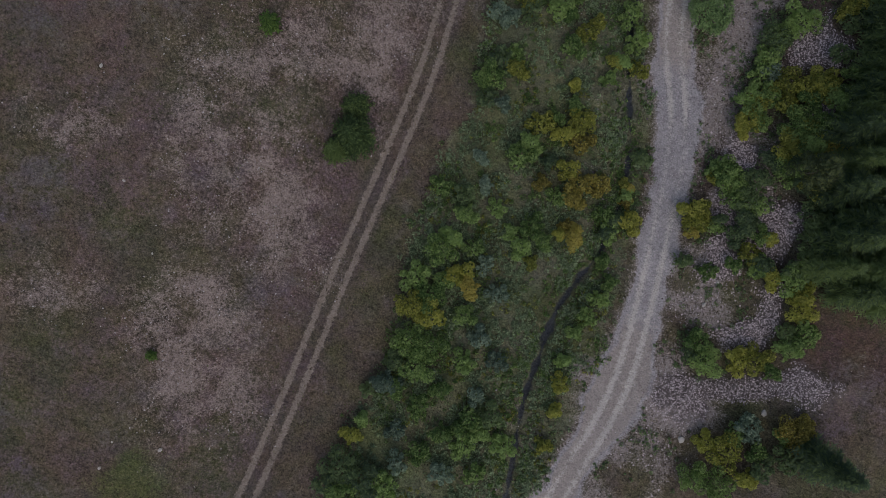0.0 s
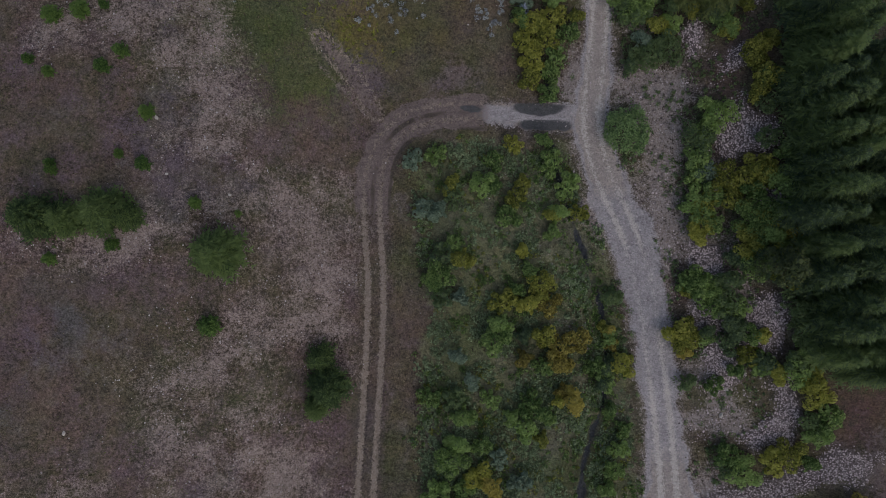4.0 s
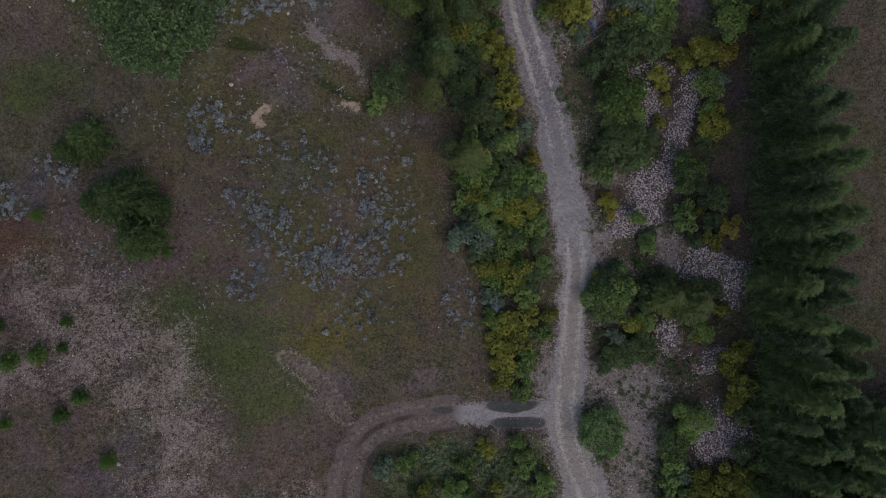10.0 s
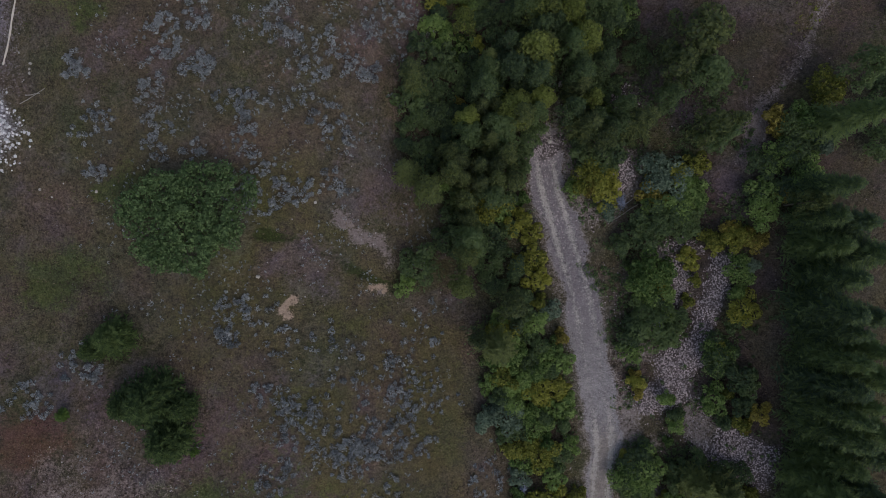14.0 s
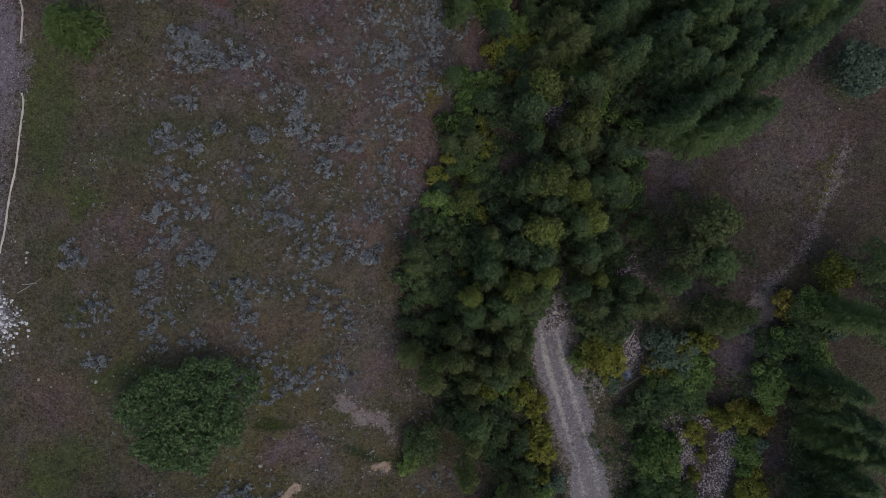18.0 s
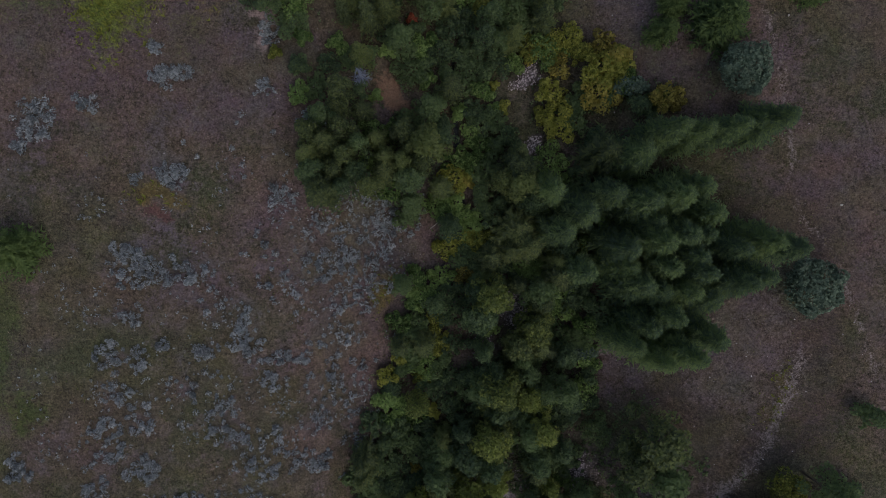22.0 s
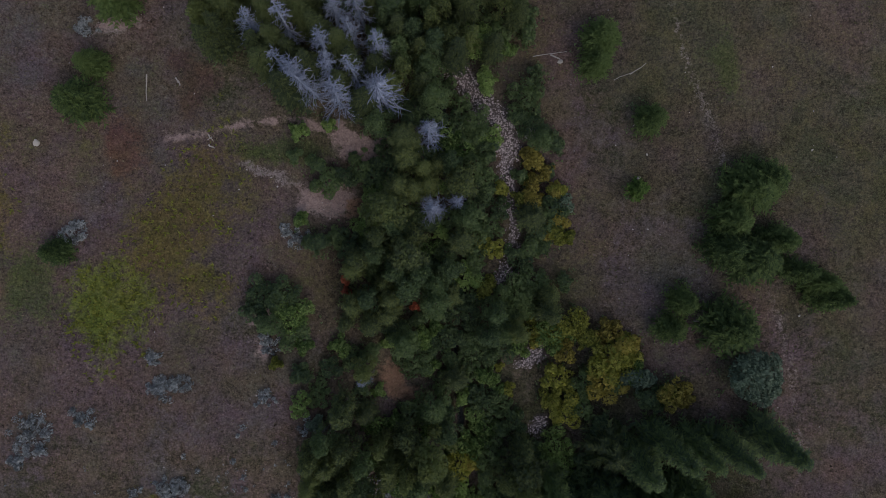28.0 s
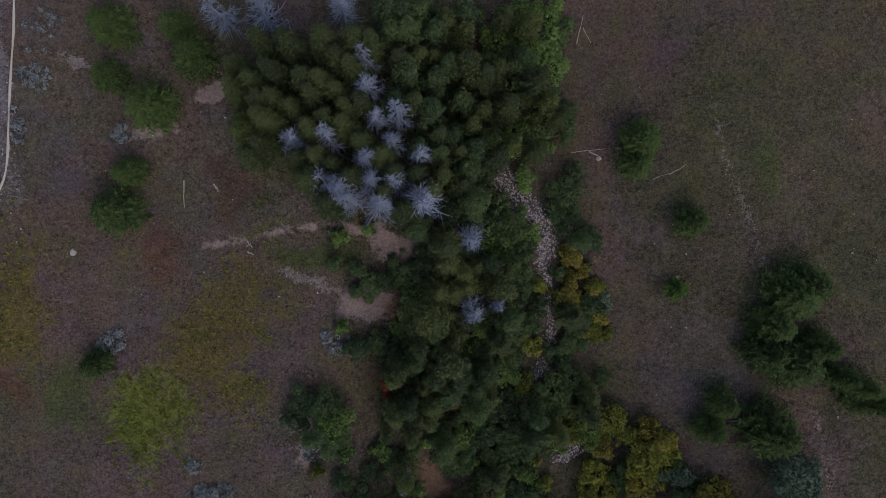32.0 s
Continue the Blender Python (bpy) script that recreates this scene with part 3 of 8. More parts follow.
    left_edge = np.interp(y, ys_track[up], xs_track[up]) + 4.2 + 3.0 * np.clip((8 - y) / 30, 0, 1)
    rx, ry = np.array([p[0] for p in gravel_road]), np.array([p[1] for p in gravel_road])
    right_edge = np.interp(y, ry, rx) - 2.2
    wob = 2.4 * (lattice(x, y, 3.0, 61) - 0.5)
    f["weeds"] = np.clip((x - left_edge + wob) / 1.5, 0, 1) * np.clip((right_edge - x + wob) / 1.0, 0, 1) * np.clip((33.5 - y + wob) / 1.5, 0, 1)
    f["pink"] = np.maximum(f["pink"], band(bare_strip, x, y, 0.2, 0.35))
    f["water"] = band(creek, x, y, 0.18 + 0.16 * np.clip((8 - y) / 6, 0, 1), 0.2) * np.clip((np.abs(d) - 2.0) / 0.4, 0, 1)
    f["bank"] = band(creek, x, y, 1.6, 1.6) * np.clip((np.abs(d) - 2.0) / 1.5, 0, 1)
    return f


def ground_height(x, y, f=None):
    x, y = np.asarray(x, float), np.asarray(y, float)
    f = f or fields(x, y)
    z = valley(x, y) + 0.5 * (lattice(x, y, 9.0, 41) - 0.5) + 0.14 * (lattice(x, y, 2.2, 42) - 0.5) + 0.05 * (lattice(x, y, 0.8, 43) - 0.5)
    z = z - 0.45 * f["bank"] - 0.25 * f["water"] + 0.35 * f["cobble"] - 0.09 * f["rut"] - 0.05 * f["packed"] + 0.5 * f["white"]
    return z - 0.25 * band(ditch, x, y, 0.2, 0.3)


def build_mesh(name, verts, faces, mats=(), smooth=False):
    """A mesh from arrays: verts (n, 3), faces (m, k)."""
    me = bpy.data.meshes.new(name)
    verts, faces = np.asarray(verts, np.float32), np.asarray(faces, np.int32)
    k = faces.shape[1]
    me.vertices.add(len(verts))
    me.vertices.foreach_set("co", verts.ravel())
    me.loops.add(faces.size)
    me.loops.foreach_set("vertex_index", faces.ravel())
    me.polygons.add(len(faces))
    me.polygons.foreach_set("loop_start", np.arange(0, faces.size, k, dtype=np.int32))
    if smooth:
        me.polygons.foreach_set("use_smooth", np.ones(len(faces), bool))
    me.update(calc_edges=True)
    for mat in mats:
        me.materials.append(mat)
    return me


def spaced(lo, hi, step, far):
    """Even steps within, then steps that grow to the far distance."""
    inner = list(np.arange(lo, hi + step / 2, step))
    out, s = [], step
    p = hi
    while p < far:
        s *= 1.35
        p += s
        out.append(p)
    return np.array([lo - (q - hi) for q in reversed(out)] + inner + out)


gx, gy = spaced(-50, 50, 0.45, 1600), spaced(-44, 184, 0.45, 1600)
mesh_x, mesh_y = np.meshgrid(gx, gy)
px, py = mesh_x.ravel(), mesh_y.ravel()
ground_fields = fields(px, py)
pz = ground_height(px, py, ground_fields)
rows_n, cols_n = mesh_x.shape
height_grid = pz.reshape(rows_n, cols_n)
ids = np.arange(rows_n * cols_n).reshape(rows_n, cols_n)
quads = np.stack([ids[:-1, :-1], ids[:-1, 1:], ids[1:, 1:], ids[1:, :-1]], -1).reshape(-1, 4)

GROUND, gn, gl = material("ground_cover")


def layer(name):
    a = gn.new("ShaderNodeAttribute")
    a.attribute_name = name
    return a.outputs["Fac"]


coarse, middle, fine, grain = (noise_node(GROUND, s, d, r) for s, d, r in ((0.09, 5, 0.6), (0.5, 5, 0.65), (2.6, 4, 0.75), (7.5, 3, 0.8)))


def threshold(name, grit, wide=0.3):
    """A cover's share with its edge broken by finer noise."""
    v = math_node(GROUND, "ADD", layer(name), math_node(GROUND, "MULTIPLY", math_node(GROUND, "SUBTRACT", grit, 0.5), 2.8))
    r = gn.new("ShaderNodeMapRange")
    r.interpolation_type = "SMOOTHSTEP"
    r.inputs["From Min"].default_value, r.inputs["From Max"].default_value = 0.5 - wide, 0.5 + wide
    gl.new(v, r.inputs["Value"])
    present = math_node(GROUND, "GREATER_THAN", layer(name), 0.01)
    return math_node(GROUND, "MULTIPLY", r.outputs["Result"], present)


mid_fine = math_node(GROUND, "ADD", math_node(GROUND, "MULTIPLY", middle, 0.5), math_node(GROUND, "MULTIPLY", fine, 0.5))
fine_grain = math_node(GROUND, "ADD", math_node(GROUND, "MULTIPLY", fine, 0.5), math_node(GROUND, "MULTIPLY", grain, 0.5))
speckled = math_node(GROUND, "ADD", math_node(GROUND, "MULTIPLY", fine, 0.36), math_node(GROUND, "MULTIPLY", grain, 0.50))
grainy = math_node(GROUND, "ADD", speckled, math_node(GROUND, "MULTIPLY", middle, 0.14))
turf = ramp(GROUND, grainy, (0.044, 0.034, 0.026), (0.182, 0.145, 0.111), 0.40, 0.60)
moss = ramp(GROUND, grainy, (0.037, 0.035, 0.018), (0.154, 0.147, 0.082), 0.40, 0.60)
soil = ramp(GROUND, grainy, (0.050, 0.040, 0.038), (0.210, 0.175, 0.160), 0.39, 0.61)
col = mix(GROUND, ramp(GROUND, coarse, (0, 0, 0), (1, 1, 1), 0.40, 0.62), turf, moss)
mauve = ramp(GROUND, grainy, (0.050, 0.035, 0.031), (0.214, 0.159, 0.138), 0.38, 0.62)
col = mix(GROUND, threshold("mauve", mid_fine), col, mauve)
col = mix(GROUND, math_node(GROUND, "MULTIPLY", ramp(GROUND, middle, (0, 0, 0), (1, 1, 1), 0.52, 0.66), 0.4), col, soil)
SOFT_COVERS = (
    ("ashen", (0.050, 0.041, 0.039), (0.190, 0.160, 0.150), mid_fine),
    ("olive", (0.043, 0.038, 0.018), (0.166, 0.147, 0.078), mid_fine),
    ("umber", (0.037, 0.028, 0.023), (0.146, 0.114, 0.094), mid_fine),
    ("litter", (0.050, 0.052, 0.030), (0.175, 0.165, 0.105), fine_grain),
    ("weeds", (0.050, 0.056, 0.032), (0.200, 0.205, 0.120), fine_grain),
    ("lush", (0.032, 0.040, 0.016), (0.140, 0.150, 0.068), mid_fine),
    ("gold", (0.056, 0.045, 0.016), (0.205, 0.166, 0.066), mid_fine),
    ("bright", (0.060, 0.078, 0.018), (0.220, 0.245, 0.060), mid_fine),
    ("sedge", (0.018, 0.025, 0.009), (0.075, 0.088, 0.034), mid_fine),
    ("rust", (0.070, 0.037, 0.027), (0.182, 0.108, 0.084), mid_fine),
    ("russet", (0.052, 0.034, 0.025), (0.150, 0.103, 0.080), mid_fine),
    ("dirt", (0.060, 0.047, 0.043), (0.200, 0.162, 0.147), mid_fine),
    ("verge", (0.050, 0.039, 0.032), (0.165, 0.132, 0.108), fine_grain),
)


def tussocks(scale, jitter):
    """Small rounded clumps of turf: pale on top, shade painted between, each of its own tone."""
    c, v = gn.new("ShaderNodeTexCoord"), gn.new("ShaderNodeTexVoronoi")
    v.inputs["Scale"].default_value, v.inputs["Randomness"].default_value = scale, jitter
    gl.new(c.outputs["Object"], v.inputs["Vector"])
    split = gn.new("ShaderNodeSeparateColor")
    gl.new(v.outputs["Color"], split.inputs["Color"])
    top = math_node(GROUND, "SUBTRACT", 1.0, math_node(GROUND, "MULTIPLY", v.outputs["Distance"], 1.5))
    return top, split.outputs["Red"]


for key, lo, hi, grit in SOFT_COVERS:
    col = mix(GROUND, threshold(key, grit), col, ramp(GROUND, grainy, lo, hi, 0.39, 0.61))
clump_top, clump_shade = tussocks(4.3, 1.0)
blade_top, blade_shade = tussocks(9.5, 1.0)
# shading put into the colour: clump and blade tops lighter, gaps darker, plus random tone
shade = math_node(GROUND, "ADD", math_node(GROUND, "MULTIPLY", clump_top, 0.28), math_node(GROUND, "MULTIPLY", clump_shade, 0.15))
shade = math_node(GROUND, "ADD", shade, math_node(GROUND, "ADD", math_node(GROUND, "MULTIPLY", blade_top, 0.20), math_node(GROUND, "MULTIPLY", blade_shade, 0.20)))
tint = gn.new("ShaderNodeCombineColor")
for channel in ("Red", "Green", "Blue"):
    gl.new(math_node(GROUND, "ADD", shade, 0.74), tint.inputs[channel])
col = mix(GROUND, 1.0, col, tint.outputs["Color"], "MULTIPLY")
# dry, mossy and heathery stretches run into one another over a few metres
col = mix(GROUND, 1.0, col, ramp(GROUND, noise_node(GROUND, 0.22, 4, 0.6), (0.90, 1.00, 0.86), (1.05, 0.99, 1.07), 0.36, 0.62), "MULTIPLY")
col = mix(GROUND, 1.0, col, ramp(GROUND, math_node(GROUND, "ADD", math_node(GROUND, "MULTIPLY", coarse, -0.5), math_node(GROUND, "ADD", noise_node(GROUND, 0.37, 5, 0.65), 0.25)), (0.94, 0.94, 1.10), (1.07, 1.05, 0.97), 0.38, 0.62), "MULTIPLY")
for key, lo, hi, grit in (
    ("stony", (0.108, 0.083, 0.075), (0.405, 0.328, 0.300), grainy),
    ("pale", (0.145, 0.117, 0.113), (0.362, 0.302, 0.292), fine_grain),
    ("pink", (0.222, 0.160, 0.152), (0.432, 0.322, 0.306), mid_fine),
    ("orange", (0.170, 0.098, 0.066), (0.330, 0.205, 0.145), mid_fine),
    ("lot", (0.095, 0.080, 0.094), (0.285, 0.246, 0.275), fine_grain),
    ("grit", (0.125, 0.103, 0.096), (0.410, 0.354, 0.334), grainy),
    ("gravel", (0.198, 0.182, 0.189), (0.470, 0.438, 0.456), fine_grain),
    ("dull", (0.150, 0.134, 0.144), (0.365, 0.328, 0.350), fine_grain),
    ("worn", (0.240, 0.208, 0.193), (0.440, 0.388, 0.364), fine_grain),
    ("packed", (0.385, 0.352, 0.335), (0.600, 0.558, 0.533), fine_grain),
    ("bed", (0.105, 0.082, 0.077), (0.235, 0.188, 0.178), fine_grain),
    ("rut", (0.165, 0.132, 0.110), (0.335, 0.278, 0.235), fine_grain),
    ("median", (0.045, 0.037, 0.032), (0.130, 0.108, 0.094), fine_grain),
    ("cobble", (0.045, 0.036, 0.035), (0.170, 0.143, 0.142), fine_grain),
    ("sand", (0.390, 0.280, 0.208), (0.530, 0.400, 0.315), fine_grain),
    ("white", (0.160, 0.140, 0.160), (0.420, 0.400, 0.430), fine_grain),
    ("wet", (0.050, 0.052, 0.056), (0.100, 0.100, 0.105), fine_grain),
    ("water", (0.020, 0.024, 0.030), (0.045, 0.050, 0.060), mid_fine),
):
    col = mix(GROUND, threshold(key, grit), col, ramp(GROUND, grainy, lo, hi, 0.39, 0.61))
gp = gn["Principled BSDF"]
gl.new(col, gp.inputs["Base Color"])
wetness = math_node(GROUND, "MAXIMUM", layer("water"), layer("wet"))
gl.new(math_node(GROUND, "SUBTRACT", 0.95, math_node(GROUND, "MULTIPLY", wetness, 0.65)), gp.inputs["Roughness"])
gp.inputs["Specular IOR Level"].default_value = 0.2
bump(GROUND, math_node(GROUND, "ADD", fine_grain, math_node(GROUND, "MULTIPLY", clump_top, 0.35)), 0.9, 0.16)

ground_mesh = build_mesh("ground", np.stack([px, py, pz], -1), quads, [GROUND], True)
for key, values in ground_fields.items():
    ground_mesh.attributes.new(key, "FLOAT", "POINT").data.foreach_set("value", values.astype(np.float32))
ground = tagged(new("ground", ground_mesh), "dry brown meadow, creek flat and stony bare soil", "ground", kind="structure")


def lay(name, share, least, label, lift, split=3):
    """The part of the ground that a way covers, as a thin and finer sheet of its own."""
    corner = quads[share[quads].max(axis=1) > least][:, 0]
    wide = cols_n * split + 1
    steps = np.arange(split)
    i, j = (corner % cols_n)[:, None, None] * split + steps[None, None, :], (corner // cols_n)[:, None, None] * split + steps[None, :, None]
    cells = np.stack([j * wide + i, j * wide + i + 1, (j + 1) * wide + i + 1, (j + 1) * wide + i], -1).reshape(-1, 4)
    used, index = np.unique(cells, return_inverse=True)
    fi, fj = used % wide, used // wide
    ci, cj = np.minimum(fi // split, cols_n - 2), np.minimum(fj // split, rows_n - 2)
    u, v = fi / split - ci, fj / split - cj
    x, y = gx[ci] * (1 - u) + gx[ci + 1] * u, gy[cj] * (1 - v) + gy[cj + 1] * v
    p, q, r, t = height_grid[cj, ci], height_grid[cj, ci + 1], height_grid[cj + 1, ci + 1], height_grid[cj + 1, ci]
    z = np.where(u >= v, p + u * (q - p) + v * (r - q), p + v * (t - p) + u * (r - t)) + lift
    me = build_mesh(name, np.stack([x, y, z], -1), index.reshape(-1, 4), [GROUND], True)
    for key, values in fields(x, y).items():
        me.attributes.new(key, "FLOAT", "POINT").data.foreach_set("value", values.astype(np.float32))
    return tagged(new(name, me), label, name.replace("_", " "), kind="structure")


lay("gravel_road", ground_fields["gravel"], 0.05, "winding grey gravel road with worn wheel tracks", 0.012)
lay("dirt_track", np.maximum(ground_fields["rut"], ground_fields["bed"]), 0.05, "two-rut dirt track curving to the gravel road", 0.006)
lay("creek", ground_fields["water"], 0.05, "narrow dark creek in a weedy channel", 0.009)


def z_at(x, y):
    i, j = min(max(np.searchsorted(gx, x) - 1, 0), cols_n - 2), min(max(np.searchsorted(gy, y) - 1, 0), rows_n - 2)
    a, b = (x - gx[i]) / (gx[i + 1] - gx[i]), (y - gy[j]) / (gy[j + 1] - gy[j])
    near = (height_grid[j, i] * (1 - a) + height_grid[j, i + 1] * a) * (1 - b) + (height_grid[j + 1, i] * (1 - a) + height_grid[j + 1, i + 1] * a) * b
    return float(near)


# ---- how plants are made ----
PLANTS = []


def part(name, mesh, parent, mat=None, label=""):
    ob = new(name, mesh)
    ob.parent = parent
    if mat:
        if not mesh.materials:
            mesh.materials.append(mat)
        ob.material_slots[0].link = "OBJECT"
        ob.material_slots[0].material = mat
    return tagged(ob, label)


def leaf_quads(p, n, length, width, rng):
    """One bent leaf spray at each point p, facing n."""
    t = np.cross(n, rng.normal(size=p.shape))
    t /= np.linalg.norm(t, axis=1)[:, None] + 1e-9
    b = np.cross(n, t)
    L, W = length[:, None] / 2, width[:, None] / 2
    v = np.stack([p - t * L + b * W * 0.4, p + t * L, p - b * W * 1.7 - t * L * 0.2 + n * L * 0.2], 1).reshape(-1, 3)
    return v, np.arange(len(v)).reshape(-1, 3)


def crown_mesh(name, blobs, count, length, rng, spread=0.62, up=0.45):
    """A crown of leaf sprays over lumpy masses: blobs of (x, y, z, radius, height)."""
    blobs = np.array(blobs)
    share = blobs[:, 3] ** 2
    pick = rng.choice(len(blobs), count, p=share / share.sum())
    d = rng.normal(size=(count, 3))
    d[:, 2] = np.abs(d[:, 2]) * 1.1 - 0.35
    d /= np.linalg.norm(d, axis=1)[:, None]
    r = rng.uniform(0.55, 1.08, count) ** 0.6
    B = blobs[pick]
    p = B[:, :3] + d * r[:, None] * np.stack([B[:, 3], B[:, 3], B[:, 4]], 1)
    n = d + np.array([0, 0, up]) + spread * rng.normal(size=p.shape)
    n /= np.linalg.norm(n, axis=1)[:, None]
    size = length * rng.uniform(0.6, 1.35, count)
    v, f = leaf_quads(p, n, size, size * rng.uniform(0.45, 0.75, count), rng)
    v[:, 2] = np.maximum(v[:, 2], 0.03)
    return build_mesh(name, v, f)


def limb_mesh(name, points, radii, sides=6):
    """A tapered, bent round limb along points."""
    v, f = [], []
    for i, (p, r) in enumerate(zip(points, radii)):
        a = Vector(points[min(i + 1, len(points) - 1)]) - Vector(points[max(i - 1, 0)])
        q = a.to_track_quat("Z", "Y")
        v += [tuple(Vector(p) + q @ Vector((r * math.cos(k * math.tau / sides), r * math.sin(k * math.tau / sides), 0))) for k in range(sides)]
    for i in range(len(points) - 1):
        for k in range(sides):
            f.append((i * sides + k, i * sides + (k + 1) % sides, (i + 1) * sides + (k + 1) % sides, (i + 1) * sides + k))
    return build_mesh(name, v, f, smooth=True)


def shrub_blobs(R, H, rng, lumps):
    out = [(0, 0, H * 0.55, R * 0.55, H * 0.42)]
    for k in range(lumps):
        a, d = k * 2.4 + rng.uniform(-0.7, 0.7), R * rng.uniform(0.35, 0.86)
        r = R * rng.uniform(0.17, 0.42)
        out.append((d * math.cos(a), d * math.sin(a), H * rng.uniform(0.30, 0.66), r, min(r * 1.1, H * 0.36)))
    return out


def conifer_mesh(name, R, H, rng, whorls, per, start=0.06, droop=0.25):
    """Whorls of flat, drooping boughs made of needle sprays."""
    V, F, k = [], [], 0
    for w in range(whorls):
        s = (w + rng.uniform(-0.3, 0.3)) / whorls
        z = H * (start + (1 - start) * max(s, 0))
        reach = R * (1 - max(s, 0)) ** 0.62 + 0.12
        for b in range(per):
            a = b * math.tau / per + w * 1.3 + rng.uniform(-0.35, 0.35)
            l = reach * rng.uniform(0.55, 1.2)
            o = np.array([math.cos(a), math.sin(a), 0.0])
            side = np.array([-math.sin(a), math.cos(a), 0.0])
            lift = rng.uniform(-0.1, 0.18)
            steps, twig = (6, 0.40) if droop > 0.2 else (7, 0.31)
            for i in range(steps):
                u = (i + rng.uniform(0.3, 0.9)) / steps
                c = o * l * u + np.array([0, 0, z + l * (lift * u - droop * u * u) + rng.uniform(-0.05, 0.05)])
                for sgn in (-1, 1):
                    tw = l * twig * (1.15 - 0.8 * u) * rng.uniform(0.5, 1.4) + 0.12
                    e = c + (side * sgn * rng.uniform(0.35, 0.95) + o * rng.uniform(0.45, 1.0)) * tw + np.array([0, 0, rng.uniform(-0.32, 0.22) * tw])
                    wide = (o - side * sgn * 0.8) * (0.035 + 0.088 * tw) + np.array([0, 0, rng.uniform(-0.06, 0.06)])
                    V += [c - wide, c + wide, e]
                    F.append((k, k + 1, k + 2))
                    k += 3
    return build_mesh(name, V, F)


MESHES, PROTOS = {}, {}


def cached(key, make):
    if key not in MESHES:
        MESHES[key] = make()
    return MESHES[key]


def put(key, make, x, y, scale, turn, sink=0.05, lean=(0, 0)):
    """Stands a thing on the ground: the first of its kind is built, the rest are copies."""
    m = pose(x, y, z_at(x, y) - sink, lean[0], lean[1], turn)
    sx, sz = scale
    if key not in PROTOS:
        ob = make()
        PROTOS[key] = (ob, sx, sz)
        ob.matrix_basis = m @ Matrix.Diagonal((sx, sx, sz, 1))
        return ob
    ob, ox, oz = PROTOS[key]
    return copy_thing(ob, m @ Matrix.Diagonal((sx / ox, sx / ox, sz / oz, 1)))


def dice(x, y):
    return random.Random(int(x * 131 + y * 977))


def shrub_kind(name, tone, label, category="shrub", group="creek shrubs"):
    def place(x, y, r, h):
        rnd = dice(x, y)
        size = min((0.8, 1.3, 2.0), key=lambda s: abs(math.log(s / r)))
        variant = rnd.randrange(3)

        def make():
            rng = np.random.RandomState(int(size * 10) + variant * 7)
            height = 0.7 + size * 0.95
            crown = cached(("shrub", size, variant), lambda: crown_mesh("shrub_crown", shrub_blobs(size, height, rng, int(5 + size * 3)), int(520 * size ** 1.5) + 160, 0.27, rng))
            root = tagged(new(name), label, category, group)
            part("crown", crown, root, LEAF[tone])
            for i in range(3):
                a = i * 2.1 + variant
                stem = cached(("stem", size, i, variant), lambda: limb_mesh("stem", [(0.05 * math.cos(a), 0.05 * math.sin(a), -0.1), (0.25 * size * math.cos(a), 0.25 * size * math.sin(a), height * 0.35), (0.5 * size * math.cos(a), 0.5 * size * math.sin(a), height * 0.6)], [0.05, 0.035, 0.015]))
                part("stem", stem, root, BARK)
            return root

        PLANTS.append((x, y, r))
        return put((name, size, variant), make, x, y, (r / size, h / (0.7 + size * 0.95)), rnd.uniform(0, 360))

    return place


green_shrub = shrub_kind("green_shrub", "green", "leafy mid-green shrub on the creek flat")
dark_shrub = shrub_kind("dark_green_shrub", "dark", "dense dark green shrub in the creek thicket")
yellow_shrub = shrub_kind("yellow_green_shrub", "yellow", "yellow-green shrub with leaves turning in autumn")
golden_shrub = shrub_kind("golden_shrub", "golden", "golden orange autumn shrub among green bushes")
silver_shrub = shrub_kind("silver_shrub", "silver", "grey-green leafy shrub with dull silvery leaves")
red_shrub = shrub_kind("red_shrub", "red", "small red-leaved shrub among green trees")


def big_crown(name, tone, label, category, lumps, count, leaf, dome=False, lump=1.0):
    def place(x, y, r, h):
        PLANTS.append((x, y, r))
        rnd = dice(x, y)

        def make():
            rng = np.random.RandomState(5)
            root = tagged(new(name), label, category)
            blobs = [(0, 0, h * 0.5, r * 0.82, h * 0.45)] if dome else [(0, 0, h * 0.45, r * 0.4, h * 0.3)]
            for k in range(lumps):
                a = rng.uniform(0, math.tau)
                reach = 0.92 if dome else 0.93 + 0.13 * math.sin(2 * a + 1) + 0.10 * math.sin(3 * a) + 0.07 * math.sin(7 * a)
                d = r * reach * math.sqrt(rng.uniform(0.0, 0.82))
                q = lump * r * rng.uniform(0.11, 0.22)
                blobs.append((d * math.cos(a), d * math.sin(a), h * rng.uniform(0.62, 0.85) * (1 - 0.3 * (d / r) ** 2), q, min(q, h * 0.3)))
            part("crown", crown_mesh("crown", blobs, count, leaf, rng), root, LEAF[tone])
            for i in range(6):
                a = i * 1.05
                part("stem", limb_mesh("stem", [(0.1 * math.cos(a), 0.1 * math.sin(a), -0.1), (0.3 * r * math.cos(a), 0.3 * r * math.sin(a), h * 0.35), (0.65 * r * math.cos(a), 0.65 * r * math.sin(a), h * 0.6)], [0.09, 0.06, 0.025]), root, BARK)
            return root

        return put((name, x, y), make, x, y, (1, 1), rnd.uniform(0, 360))

    return place


round_bush = big_crown("round_bush", "bush", "dense round dark green bush beside the gravel road", "bush", 30, 5600, 0.23, True)
spreading_bush = big_crown("spreading_bush", "bush", "very wide leafy green bush standing in the meadow", "bush", 230, 20000, 0.27, False, 0.62)
silver_tree = big_crown("silver_tree", "silver", "round grey-green tree with glossy leaf clusters", "tree", 30, 5600, 0.27, True)


